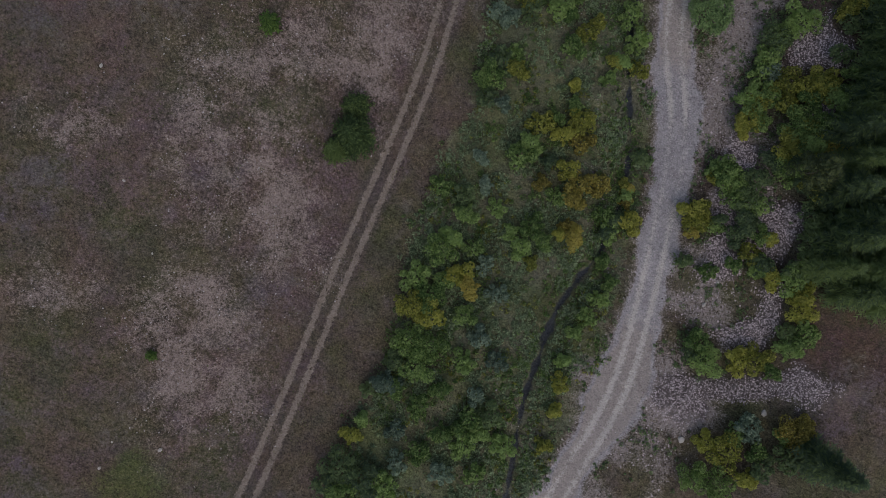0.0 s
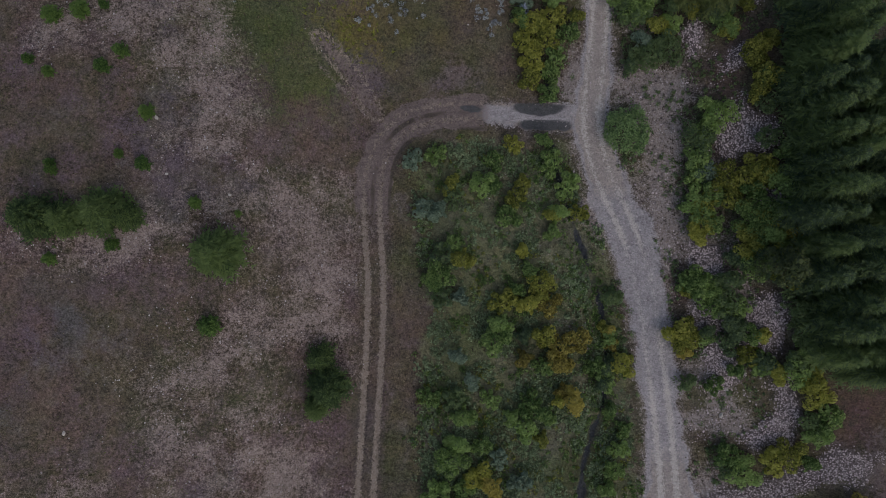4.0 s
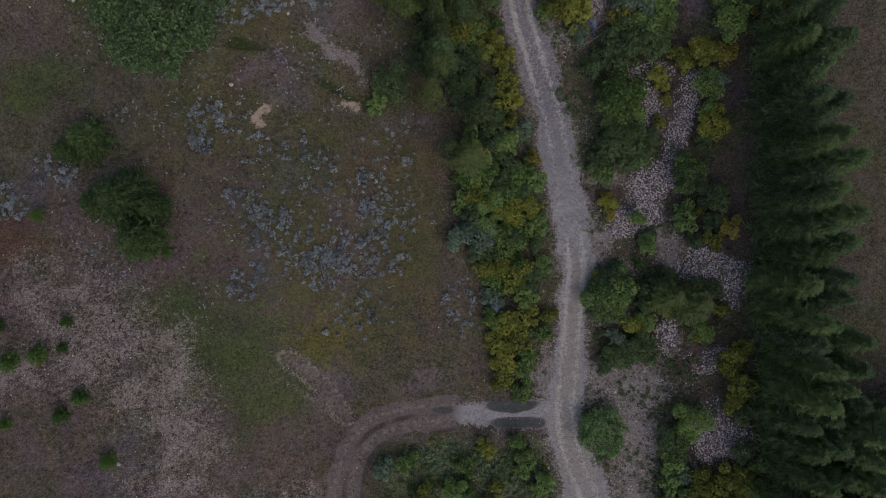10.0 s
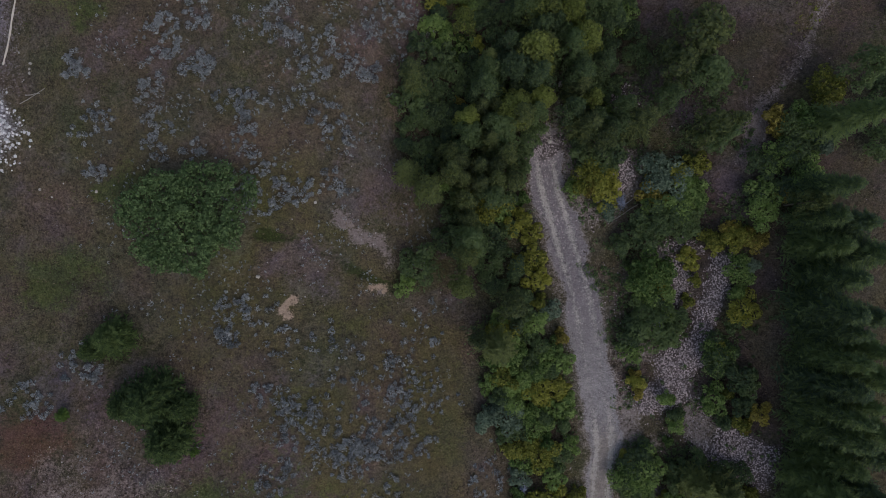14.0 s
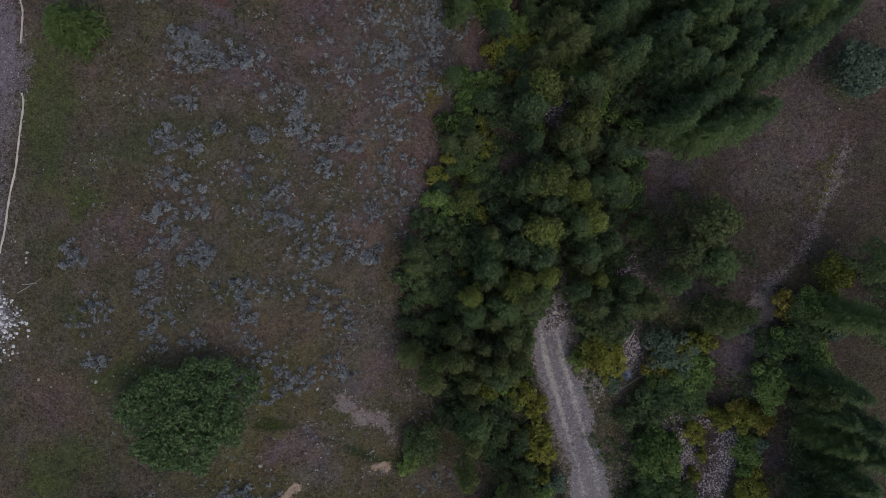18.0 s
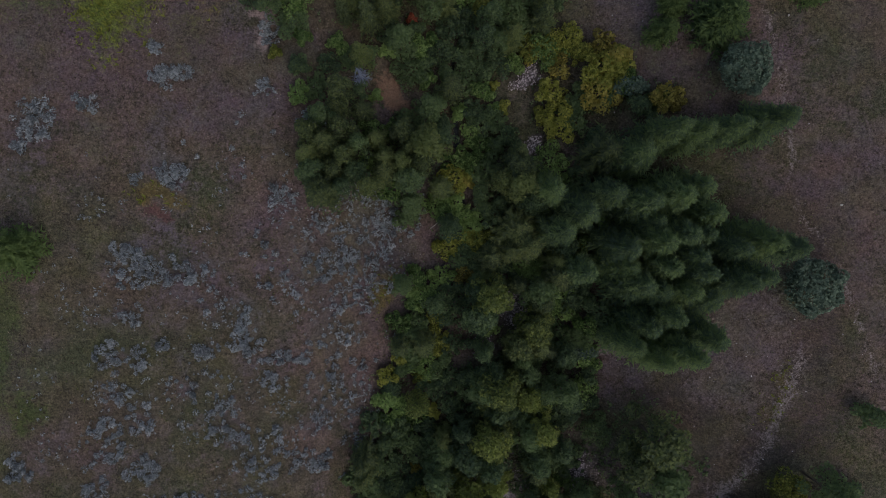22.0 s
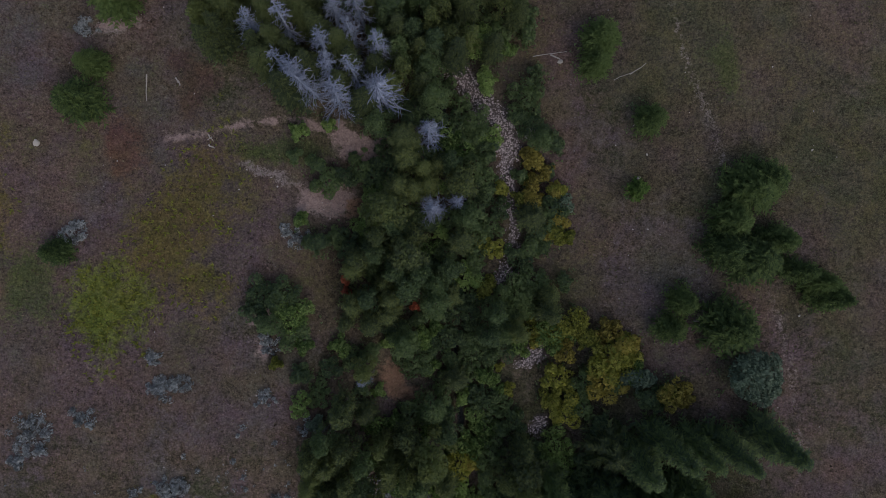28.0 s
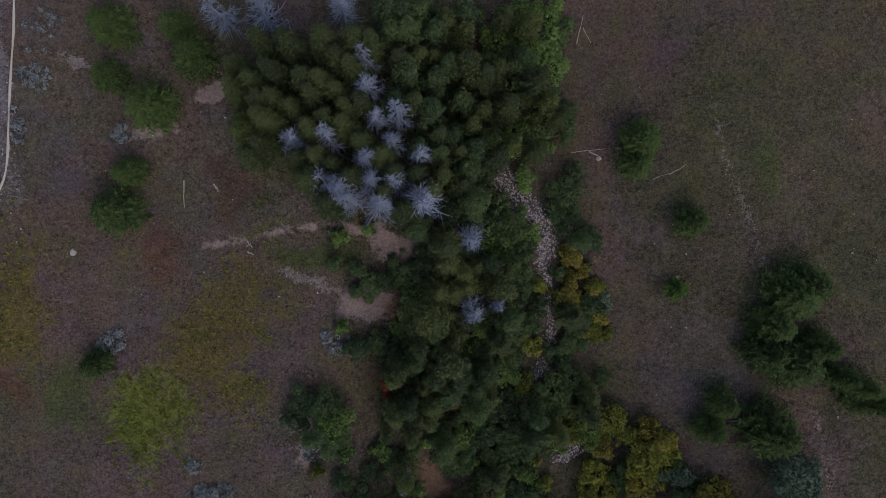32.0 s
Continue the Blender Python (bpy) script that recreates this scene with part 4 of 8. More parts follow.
def broadleaf_kind(name, tone, label):
    def place(x, y, r, h):
        rnd = dice(x, y)
        variant = rnd.randrange(6)
        R, Hh = 1.9, 8.0

        def make():
            rng = np.random.RandomState(60 + variant)
            blobs = [(0, 0, Hh * 0.58, R * 0.45, Hh * 0.26)]
            for k in range(26):
                a, s = k * 2.4 + rng.uniform(-0.4, 0.4), k / 26
                d = R * (0.85 - 0.7 * s * s) * rng.uniform(0.55, 1.1)
                q = R * rng.uniform(0.16, 0.32)
                blobs.append((d * math.cos(a), d * math.sin(a), Hh * (0.26 + 0.68 * s), q, q * rng.uniform(1.0, 1.7)))
            root = tagged(new(name), label, "tree", "thicket trees")
            part("crown", cached(("btree", variant), lambda: crown_mesh("tree_crown", blobs, 2700, 0.26, rng, 0.8)), root, LEAF[tone])
            trunk = part("trunk", cached("btrunk", lambda: limb_mesh("trunk", [(0, 0, -0.2), (0.06, 0.03, Hh * 0.4), (0.0, 0.08, Hh * 0.85)], [0.15, 0.11, 0.03])), root, BARK)
            for i in range(4):
                a, s = i * 1.7, 0.35 + 0.12 * i
                part("limb", cached(("blimb", i), lambda: limb_mesh("limb", [(0.02, 0.02, Hh * s), (0.5 * R * math.cos(a), 0.5 * R * math.sin(a), Hh * (s + 0.08))], [0.05, 0.015], 5)), trunk, BARK)
            return root

        PLANTS.append((x, y, r))
        return put((name, variant), make, x, y, (r / R, h / Hh), rnd.uniform(0, 360))

    return place


broadleaf_tree = broadleaf_kind("broadleaf_tree", "tree", "slim green broadleaf tree in the creek thicket")
lime_tree = broadleaf_kind("light_broadleaf_tree", "lime", "yellow-green broadleaf tree catching light in the creek thicket")
dark_tree = broadleaf_kind("dark_broadleaf_tree", "dark", "dense dark green broadleaf tree in the creek thicket")


def conifer_kind(name, tone, R, Hh, whorls, per, label, group, start, droop):
    def place(x, y, r, h):
        rnd = dice(x, y)
        variant = rnd.randrange(6)

        def make():
            rng = np.random.RandomState(80 + variant + int(R * 10))
            root = tagged(new(name), label, "tree", group)
            part("crown", cached((name, variant), lambda: conifer_mesh("needle_crown", R, Hh, rng, whorls, per, start, droop)), root, LEAF[tone])
            part("trunk", cached((name, "trunk"), lambda: limb_mesh("trunk", [(0, 0, -0.2), (0.03, 0, Hh * 0.5), (0, 0.02, Hh * 0.98)], [0.17, 0.1, 0.015])), root, BARK)
            return root

        PLANTS.append((x, y, r))
        return put((name, variant), make, x, y, (r / R, h / Hh), rnd.uniform(0, 360), 0.05, (rnd.uniform(-2, 2), rnd.uniform(-2, 2)))

    return place


spruce = conifer_kind("spruce", "spruce", 2.0, 12.5, 27, 9, "tall dark green spruce in a dense row", "spruces", 0.07, 0.28)
fir = conifer_kind("young_fir", "tree", 1.6, 7.0, 17, 8, "fuzzy green fir among the thicket trees", "thicket firs", 0.08, 0.1)
slender_pine = conifer_kind("slender_pine", "pine", 1.1, 9.0, 24, 7, "slender yellow-green conifer in a close stand", "slender pines", 0.1, 0.12)
tall_pine = conifer_kind("bushy_pine", "juniper", 2.3, 5.5, 22, 14, "broad dark green pine standing in the meadow", "meadow pines", 0.03, 0.05)
juniper = conifer_kind("broad_pine", "juniper", 2.2, 4.0, 20, 15, "low bushy dark green pine on dry meadow", "meadow pines", 0.02, 0.0)
young_pine = conifer_kind("young_pine", "young", 0.9, 1.4, 9, 10, "small bright green young pine in dry grass", "young pines", 0.03, -0.1)


def branch_tufts(H, R, rng, count):
    """Bare, forked, slightly drooping dead branches as thin three-sided sticks."""
    V, F = [], []

    def stick(a, b, r):
        a, b = np.array(a), np.array(b)
        d = b - a
        u = np.cross(d, (0.3, 0.2, 1.0))
        u /= np.linalg.norm(u) + 1e-9
        w = np.cross(d, u)
        w /= np.linalg.norm(w) + 1e-9
        k = len(V)
        for j in range(3):
            t = j * math.tau / 3
            V.append(a + r * (u * math.cos(t) + w * math.sin(t)))
        for j in range(3):
            t = j * math.tau / 3
            V.append(b + 0.35 * r * (u * math.cos(t) + w * math.sin(t)))
        for j in range(3):
            F.append((k + j, k + (j + 1) % 3, k + 3 + (j + 1) % 3, k + 3 + j))

    for i in range(count):
        s = rng.uniform(0.1, 0.99)
        a = i * 2.399 + rng.uniform(-0.3, 0.3)
        l = R * (1.04 - s) ** 0.8 * rng.uniform(0.55, 1.2) + 0.1
        p = np.array([0, 0, H * s])
        o = np.array([math.cos(a), math.sin(a), rng.uniform(-0.6, 0.05)])
        q = p + o * l
        stick(p, q, 0.026)
        for j in range(7):
            u = rng.uniform(0.2, 0.95)
            c = p + o * l * u
            e = o + 0.8 * rng.normal(size=3) * np.array([1, 1, 0.7])
            stick(c, c + e / np.linalg.norm(e) * l * rng.uniform(0.3, 0.6), 0.018)
    return build_mesh("dead_branches", V, F)


def dead_tree(x, y, r, h):
    rnd = dice(x, y)
    variant = rnd.randrange(3)
    R, Hh = 1.3, 8.5

    def make():
        rng = np.random.RandomState(40 + variant)
        root = tagged(new("dead_tree"), "bare silver-grey dead conifer with drooping twigs", "tree", "dead trees")
        part("trunk", cached("dead_trunk", lambda: limb_mesh("trunk", [(0, 0, -0.2), (0.05, 0, Hh * 0.5), (0, 0.04, Hh)], [0.13, 0.08, 0.02])), root, DEADWOOD)
        part("twig_crown", cached(("dead", variant), lambda: branch_tufts(Hh, R, rng, 90)), root, DEADWOOD)
        return root

    return put(("dead", variant), make, x, y, (1.16 * r / R, h / Hh), rnd.uniform(0, 360), 0.05, (rnd.uniform(-4, 4), rnd.uniform(-4, 4)))


def stone_mesh(rng, rough=0.22):
    bm = bmesh.new()
    bmesh.ops.create_icosphere(bm, subdivisions=2, radius=0.5)
    off = rng.uniform(0, 50)
    for v in bm.verts:
        v.co *= 1 + rough * noise.noise(v.co * 2.2 + Vector((off, 0, 0))) * 2
        v.co.z *= 0.62
    me = bpy.data.meshes.new("boulder")
    bm.to_mesh(me)
    bm.free()
    me.materials.append(ROCK)
    return me


def boulder(x, y, s):
    rnd = dice(x, y)
    me = cached(("boulder", rnd.randrange(4)), lambda: stone_mesh(rnd))
    ob = tagged(new("boulder", me), "pale weathered boulder lying on the ground", "rock", "boulders")
    s = 0.75 * s
    ob.matrix_basis = pose(x, y, z_at(x, y) + 0.1 * s, 0, 0, rnd.uniform(0, 360)) @ Matrix.Diagonal((s, s * rnd.uniform(0.7, 1), s, 1))


SAGE = []


def sage_clump(x, y, rx, ry, n):
    rnd = dice(x, y)
    for _ in range(int(n * 3.1)):
        a, d = rnd.uniform(0, math.tau), 1.2 * rnd.random() ** 0.6
        SAGE.append((x + rx * d * math.cos(a), y + ry * d * math.sin(a), rnd.uniform(0.17, 0.45)))


def sagebrush(x, y, r):
    rnd = dice(x, y)
    variant = rnd.randrange(5)
    R = 0.42

    def make():
        rng = np.random.RandomState(20 + variant)
        root = tagged(new("sagebrush"), "low blue-grey sagebrush tuft in the dry meadow", "shrub", "sagebrush")
        part("foliage", cached(("sage", variant), lambda: crown_mesh("sage_foliage", shrub_blobs(R, 0.5, rng, 5), 150, 0.15, rng, 0.6, 0.3)), root, LEAF["sage"])
        part("stem", cached("sage_stem", lambda: limb_mesh("stem", [(0, 0, -0.05), (0.05, 0.02, 0.2)], [0.03, 0.015], 5)), root, BARK)
        return root

    return put(("sage", variant), make, x, y, (r / R, r / R), rnd.uniform(0, 360), 0.02)


# ---- the plants and stones, one by one ----
green_shrub(0.2, -2.5, 1.59, 2.2)
green_shrub(2.1, -3.6, 1.71, 2.3)
green_shrub(1.6, -8.5, 1.70, 2.3)
green_shrub(4.0, -8.3, 1.70, 2.3)
green_shrub(3.4, -10.9, 1.81, 2.4)
green_shrub(2.4, -13.6, 1.14, 1.8)
green_shrub(0.3, -17.5, 0.91, 1.6)
green_shrub(4.7, -22.8, 1.46, 2.1)
green_shrub(1.4, -24.8, 1.68, 2.3)
green_shrub(8.2, -16.2, 1.36, 2.0)
green_shrub(10.3, -13.9, 1.59, 2.2)
green_shrub(10.7, -16.5, 1.47, 2.1)
green_shrub(14.5, -15.2, 1.37, 2.0)
green_shrub(11.9, -14.9, 1.14, 1.8)
green_shrub(1.6, 1.1, 1.71, 2.3)
green_shrub(2.2, 2.5, 1.37, 2.0)
green_shrub(2.8, -2.1, 1.14, 1.8)
green_shrub(2.7, 5.2, 1.38, 2.0)
green_shrub(0.2, 19.0, 1.73, 2.3)
green_shrub(1.6, 22.3, 1.05, 1.7)
green_shrub(5.7, 12.6, 1.61, 2.2)
green_shrub(6.3, 14.4, 1.39, 2.0)
green_shrub(9.3, 19.7, 1.16, 1.8)
green_shrub(7.8, 17.9, 0.93, 1.6)
green_shrub(9.3, 6.5, 1.38, 2.0)
green_shrub(10.9, 5.5, 1.27, 1.9)
green_shrub(8.9, 4.1, 1.27, 1.9)
green_shrub(7.6, 5.3, 0.92, 1.6)
green_shrub(10.7, 10.2, 1.04, 1.7)
green_shrub(16.0, 10.3, 1.05, 1.7)
green_shrub(17.6, 12.9, 0.93, 1.6)
green_shrub(4.2, 28.3, 1.40, 2.0)
green_shrub(5.5, 28.3, 0.94, 1.6)
green_shrub(11.6, 23.8, 0.94, 1.6)
green_shrub(-0.7, 7.0, 1.15, 1.8)
green_shrub(4.7, 2.3, 1.04, 1.7)
green_shrub(6.1, -4.5, 1.26, 1.9)
green_shrub(7.7, -8.7, 1.26, 1.9)
green_shrub(6.6, -12.1, 1.25, 1.9)
green_shrub(5.1, -14.4, 1.25, 1.9)
green_shrub(6.7, -18.6, 1.25, 1.9)
green_shrub(12.8, -18.8, 1.14, 1.8)
green_shrub(5.4, 6.9, 1.04, 1.7)
green_shrub(18.0, -0.0, 1.04, 1.7)
green_shrub(18.5, 2.0, 1.04, 1.7)
green_shrub(17.5, -2.0, 0.92, 1.6)
green_shrub(17.4, -5.1, 0.92, 1.6)
green_shrub(19.0, 4.1, 0.93, 1.6)
green_shrub(17.6, 5.9, 0.93, 1.6)
green_shrub(25.9, 29.8, 1.51, 2.1)
green_shrub(25.7, 27.2, 1.40, 2.0)
green_shrub(27.6, 27.9, 1.39, 2.0)
green_shrub(31.1, 28.3, 1.37, 2.0)
green_shrub(31.4, 21.0, 1.70, 2.3)
green_shrub(34.0, 26.4, 1.68, 2.3)
green_shrub(35.6, 26.4, 1.33, 2.0)
green_shrub(26.2, 18.7, 1.74, 2.3)
green_shrub(25.0, 18.9, 0.93, 1.6)
green_shrub(27.9, 17.9, 1.16, 1.8)
green_shrub(26.9, 13.3, 1.05, 1.7)
green_shrub(31.5, 13.8, 1.15, 1.8)
green_shrub(32.6, 11.1, 1.14, 1.8)
green_shrub(29.7, 1.4, 1.61, 2.2)
green_shrub(30.7, 0.0, 1.83, 2.4)
green_shrub(37.0, 1.3, 1.12, 1.8)
green_shrub(37.6, 4.0, 1.45, 2.1)
green_shrub(38.3, 6.1, 1.55, 2.2)
green_shrub(35.6, 10.5, 1.68, 2.3)
green_shrub(36.1, 12.5, 1.34, 2.0)
green_shrub(35.9, -5.8, 1.24, 1.9)
green_shrub(38.3, -6.6, 1.11, 1.8)
green_shrub(40.1, -4.2, 0.99, 1.7)
green_shrub(33.8, -11.6, 1.69, 2.3)
green_shrub(36.0, -11.2, 1.68, 2.3)
green_shrub(12.8, 44.1, 1.15, 1.8)
green_shrub(11.6, 41.5, 1.26, 1.9)
green_shrub(11.0, 40.1, 1.15, 1.8)
green_shrub(11.1, 38.1, 1.14, 1.8)
green_shrub(7.9, 45.5, 1.15, 1.8)
green_shrub(20.4, 46.4, 1.37, 2.0)
green_shrub(28.2, 44.7, 1.56, 2.2)
green_shrub(31.6, 39.3, 1.21, 1.9)
green_shrub(27.2, 35.5, 2.01, 2.7)
green_shrub(26.4, 33.9, 1.35, 2.0)
green_shrub(6.8, 25.2, 1.36, 2.0)
green_shrub(-0.4, 18.8, 1.13, 1.8)
green_shrub(-0.5, 31.4, 1.14, 1.8)
green_shrub(5.2, 30.9, 1.14, 1.8)
green_shrub(11.4, 30.9, 1.37, 2.0)
green_shrub(13.1, 28.6, 1.37, 2.0)
green_shrub(12.0, 25.8, 1.25, 1.9)
green_shrub(10.5, 33.2, 1.03, 1.7)
green_shrub(32.3, 26.2, 1.64, 2.3)
green_shrub(31.9, 23.9, 1.43, 2.1)
green_shrub(33.2, 28.4, 1.31, 2.0)
green_shrub(34.4, 20.7, 1.42, 2.1)
green_shrub(-3.5, 66.7, 1.10, 1.8)
green_shrub(11.1, 60.5, 1.13, 1.8)
green_shrub(4.9, 57.1, 1.13, 1.8)
green_shrub(8.2, 57.7, 1.58, 2.2)
green_shrub(12.8, 55.4, 0.91, 1.6)
green_shrub(9.3, 52.7, 1.69, 2.3)
green_shrub(8.3, 49.2, 1.35, 2.0)
green_shrub(11.1, 48.1, 1.47, 2.1)
green_shrub(13.3, 76.4, 1.13, 1.8)
green_shrub(24.4, 75.8, 1.54, 2.2)
green_shrub(20.8, 68.4, 2.45, 3.1)
green_shrub(20.0, 66.7, 1.91, 2.5)
green_shrub(22.2, 66.2, 1.35, 2.0)
green_shrub(28.6, 66.2, 0.99, 1.7)
green_shrub(27.0, 60.1, 1.88, 2.5)
green_shrub(26.8, 55.7, 1.55, 2.2)
green_shrub(31.5, 78.9, 1.80, 2.5)
green_shrub(33.8, 77.4, 1.79, 2.5)
green_shrub(30.3, 75.8, 1.60, 2.3)
green_shrub(-0.8, 92.3, 1.40, 2.1)
green_shrub(17.4, 92.8, 1.84, 2.5)
green_shrub(14.7, 115.0, 1.81, 2.5)
green_shrub(8.5, 149.2, 1.34, 2.1)
green_shrub(10.0, 160.0, 2.49, 3.2)
green_shrub(6.0, 161.5, 1.70, 2.5)
green_shrub(8.0, 163.5, 1.99, 2.9)
green_shrub(10.6, 163.6, 1.70, 2.5)
green_shrub(7.5, 153.1, 1.72, 2.5)
green_shrub(10.2, 152.1, 1.22, 2.0)
green_shrub(33.5, 82.2, 1.89, 2.7)
green_shrub(26.1, 31.6, 1.47, 2.1)
green_shrub(26.4, 26.0, 1.47, 2.1)
green_shrub(27.7, 24.9, 1.13, 1.8)
green_shrub(32.4, 29.5, 1.32, 2.0)
green_shrub(33.7, 28.9, 1.31, 2.0)
green_shrub(25.8, 19.2, 1.47, 2.1)
green_shrub(27.2, 18.1, 1.36, 2.0)
green_shrub(27.5, 16.4, 1.24, 1.9)
green_shrub(36.7, 14.3, 1.09, 1.8)
green_shrub(30.1, 10.2, 0.90, 1.6)
green_shrub(27.9, 8.7, 1.02, 1.7)
green_shrub(18.9, 47.8, 1.94, 2.5)
green_shrub(23.5, 45.3, 1.14, 1.8)
green_shrub(23.5, 52.8, 1.03, 1.7)
green_shrub(22.8, 51.1, 0.58, 1.2)
green_shrub(17.2, 8.8, 1.14, 1.8)
green_shrub(19.3, 68.1, 1.14, 1.8)
green_shrub(22.0, 68.3, 1.24, 1.9)
green_shrub(22.6, 64.1, 1.13, 1.8)
green_shrub(28.3, 68.5, 1.64, 2.3)
green_shrub(30.4, 73.9, 1.71, 2.4)
green_shrub(20.8, 75.0, 1.35, 2.0)
green_shrub(23.5, 74.4, 1.88, 2.5)
green_shrub(24.9, 75.5, 1.33, 2.0)
green_shrub(23.8, 76.9, 1.33, 2.0)
green_shrub(18.9, 60.1, 1.25, 1.9)
green_shrub(22.3, 55.6, 1.02, 1.7)
green_shrub(20.2, 48.8, 2.03, 2.7)
green_shrub(13.0, 113.2, 1.09, 1.9)
green_shrub(15.5, 113.0, 1.38, 2.0)
green_shrub(6.2, 115.0, 1.50, 1.9)
green_shrub(16.8, 108.7, 1.52, 2.4)
green_shrub(17.7, 107.1, 1.53, 2.2)
green_shrub(14.3, 113.7, 1.00, 1.9)
green_shrub(18.4, 99.4, 1.27, 2.4)
green_shrub(7.6, 115.0, 1.25, 2.1)
green_shrub(19.7, 109.2, 1.01, 2.0)
green_shrub(18.5, 110.4, 1.10, 2.1)
green_shrub(11.4, 124.3, 1.09, 2.2)
green_shrub(5.9, 111.2, 1.10, 2.3)
green_shrub(2.9, 117.3, 1.04, 2.4)
green_shrub(-0.3, 76.7, 1.51, 2.4)
green_shrub(8.4, 56.0, 1.08, 1.9)
green_shrub(9.5, 54.4, 1.17, 2.1)
green_shrub(7.4, 59.9, 1.48, 2.1)
green_shrub(11.8, 54.4, 1.46, 2.0)
green_shrub(7.4, 54.8, 1.58, 2.2)
green_shrub(12.8, 51.0, 1.06, 2.0)
green_shrub(10.6, 51.2, 0.91, 2.3)
green_shrub(7.2, 58.5, 0.93, 2.0)
green_shrub(6.2, 59.4, 1.47, 2.1)
green_shrub(9.4, 63.0, 1.56, 2.1)
green_shrub(10.1, 59.6, 1.08, 2.0)
green_shrub(11.8, 59.4, 1.42, 2.4)
green_shrub(5.7, 63.6, 1.30, 2.4)
green_shrub(7.0, 56.9, 1.47, 2.1)
green_shrub(4.8, 59.4, 0.95, 2.2)
green_shrub(6.7, 61.0, 1.37, 2.0)
green_shrub(9.8, 58.3, 1.55, 2.0)
green_shrub(0.0, 112.4, 1.43, 2.2)
green_shrub(-2.4, 114.6, 1.08, 2.3)
green_shrub(-8.2, 144.1, 0.87, 1.7)
green_shrub(-5.7, 144.8, 0.64, 1.4)
green_shrub(-8.0, 136.4, 0.78, 1.6)
green_shrub(4.2, 135.3, 1.04, 1.8)
green_shrub(3.2, 133.7, 1.04, 1.8)
green_shrub(-8.6, 128.3, 1.72, 2.7)
green_shrub(-7.8, 125.5, 0.87, 1.7)
green_shrub(-8.1, 120.5, 1.06, 1.9)
green_shrub(3.7, 126.4, 0.95, 1.7)
green_shrub(3.1, 122.7, 0.95, 1.7)
green_shrub(6.3, 119.7, 1.06, 1.8)
green_shrub(7.3, 117.8, 1.17, 1.9)
green_shrub(8.4, 116.7, 1.17, 1.9)
green_shrub(-1.5, 120.9, 0.72, 1.5)
green_shrub(-2.0, 117.9, 1.03, 1.8)
green_shrub(-0.1, 118.0, 0.94, 1.7)
green_shrub(9.1, 144.1, 1.24, 2.0)
green_shrub(4.7, 110.0, 1.32, 2.0)
green_shrub(6.7, 109.8, 1.43, 2.1)
green_shrub(3.9, 110.9, 1.10, 1.8)
green_shrub(2.2, 104.0, 1.31, 2.0)
green_shrub(2.8, 102.3, 1.53, 2.2)
green_shrub(4.5, 104.0, 1.32, 2.0)
green_shrub(2.0, 101.4, 0.99, 1.7)
green_shrub(0.5, 91.4, 1.31, 2.0)
green_shrub(-0.6, 90.2, 0.98, 1.7)
green_shrub(2.2, 90.3, 1.42, 2.1)
green_shrub(0.3, 80.7, 0.66, 1.4)
green_shrub(16.7, 100.4, 1.10, 1.8)
green_shrub(18.2, 96.2, 1.42, 2.1)
green_shrub(22.2, 122.0, 1.23, 2.0)
green_shrub(6.3, 74.6, 1.35, 2.0)
green_shrub(8.3, 75.4, 0.80, 1.5)
green_shrub(8.5, 121.7, 1.27, 2.3)
green_shrub(6.4, 131.1, 1.67, 2.0)
green_shrub(-2.2, 135.9, 1.69, 2.2)
green_shrub(4.8, 144.6, 1.44, 2.4)
green_shrub(6.5, 143.1, 1.49, 1.7)
green_shrub(-1.5, 138.4, 1.52, 1.9)
green_shrub(4.6, 143.2, 1.21, 1.9)
green_shrub(2.6, 125.6, 1.28, 2.2)
green_shrub(4.2, 139.4, 1.12, 1.7)
green_shrub(9.1, 99.2, 1.20, 2.1)
green_shrub(13.0, 108.6, 1.12, 1.9)
green_shrub(13.2, 91.9, 1.21, 2.4)
green_shrub(7.5, 108.7, 1.61, 1.8)
green_shrub(15.2, 101.1, 1.36, 2.3)
green_shrub(12.2, 105.3, 1.68, 2.1)
green_shrub(2.8, 95.4, 1.62, 2.3)
green_shrub(15.7, 102.4, 1.48, 2.1)
green_shrub(14.7, 91.8, 1.37, 1.7)
green_shrub(16.1, 84.4, 1.28, 1.7)
green_shrub(0.5, 99.7, 1.19, 2.0)
green_shrub(13.4, 104.3, 1.30, 2.3)
yellow_shrub(1.0, -5.2, 1.70, 2.3)
yellow_shrub(3.2, -5.5, 1.59, 2.2)
yellow_shrub(-0.1, -19.3, 1.24, 1.9)
yellow_shrub(3.7, -1.2, 1.15, 1.8)
yellow_shrub(4.7, -0.1, 1.15, 1.8)
yellow_shrub(2.3, 20.9, 1.39, 2.0)
yellow_shrub(6.6, 16.7, 1.39, 2.0)
yellow_shrub(9.2, 16.5, 1.28, 1.9)
yellow_shrub(10.3, 18.5, 1.62, 2.2)
yellow_shrub(11.0, 13.4, 1.28, 1.9)
yellow_shrub(12.3, 6.8, 0.81, 1.5)
yellow_shrub(10.6, 3.1, 0.81, 1.5)
yellow_shrub(17.2, 14.0, 0.82, 1.5)
yellow_shrub(7.7, 27.3, 1.17, 1.8)
yellow_shrub(8.4, 28.9, 0.82, 1.5)
yellow_shrub(11.5, 25.6, 1.05, 1.7)
yellow_shrub(8.5, 22.0, 0.82, 1.5)
yellow_shrub(17.7, -7.4, 1.03, 1.7)
yellow_shrub(18.2, -10.3, 0.92, 1.6)
yellow_shrub(18.3, -13.9, 0.92, 1.6)
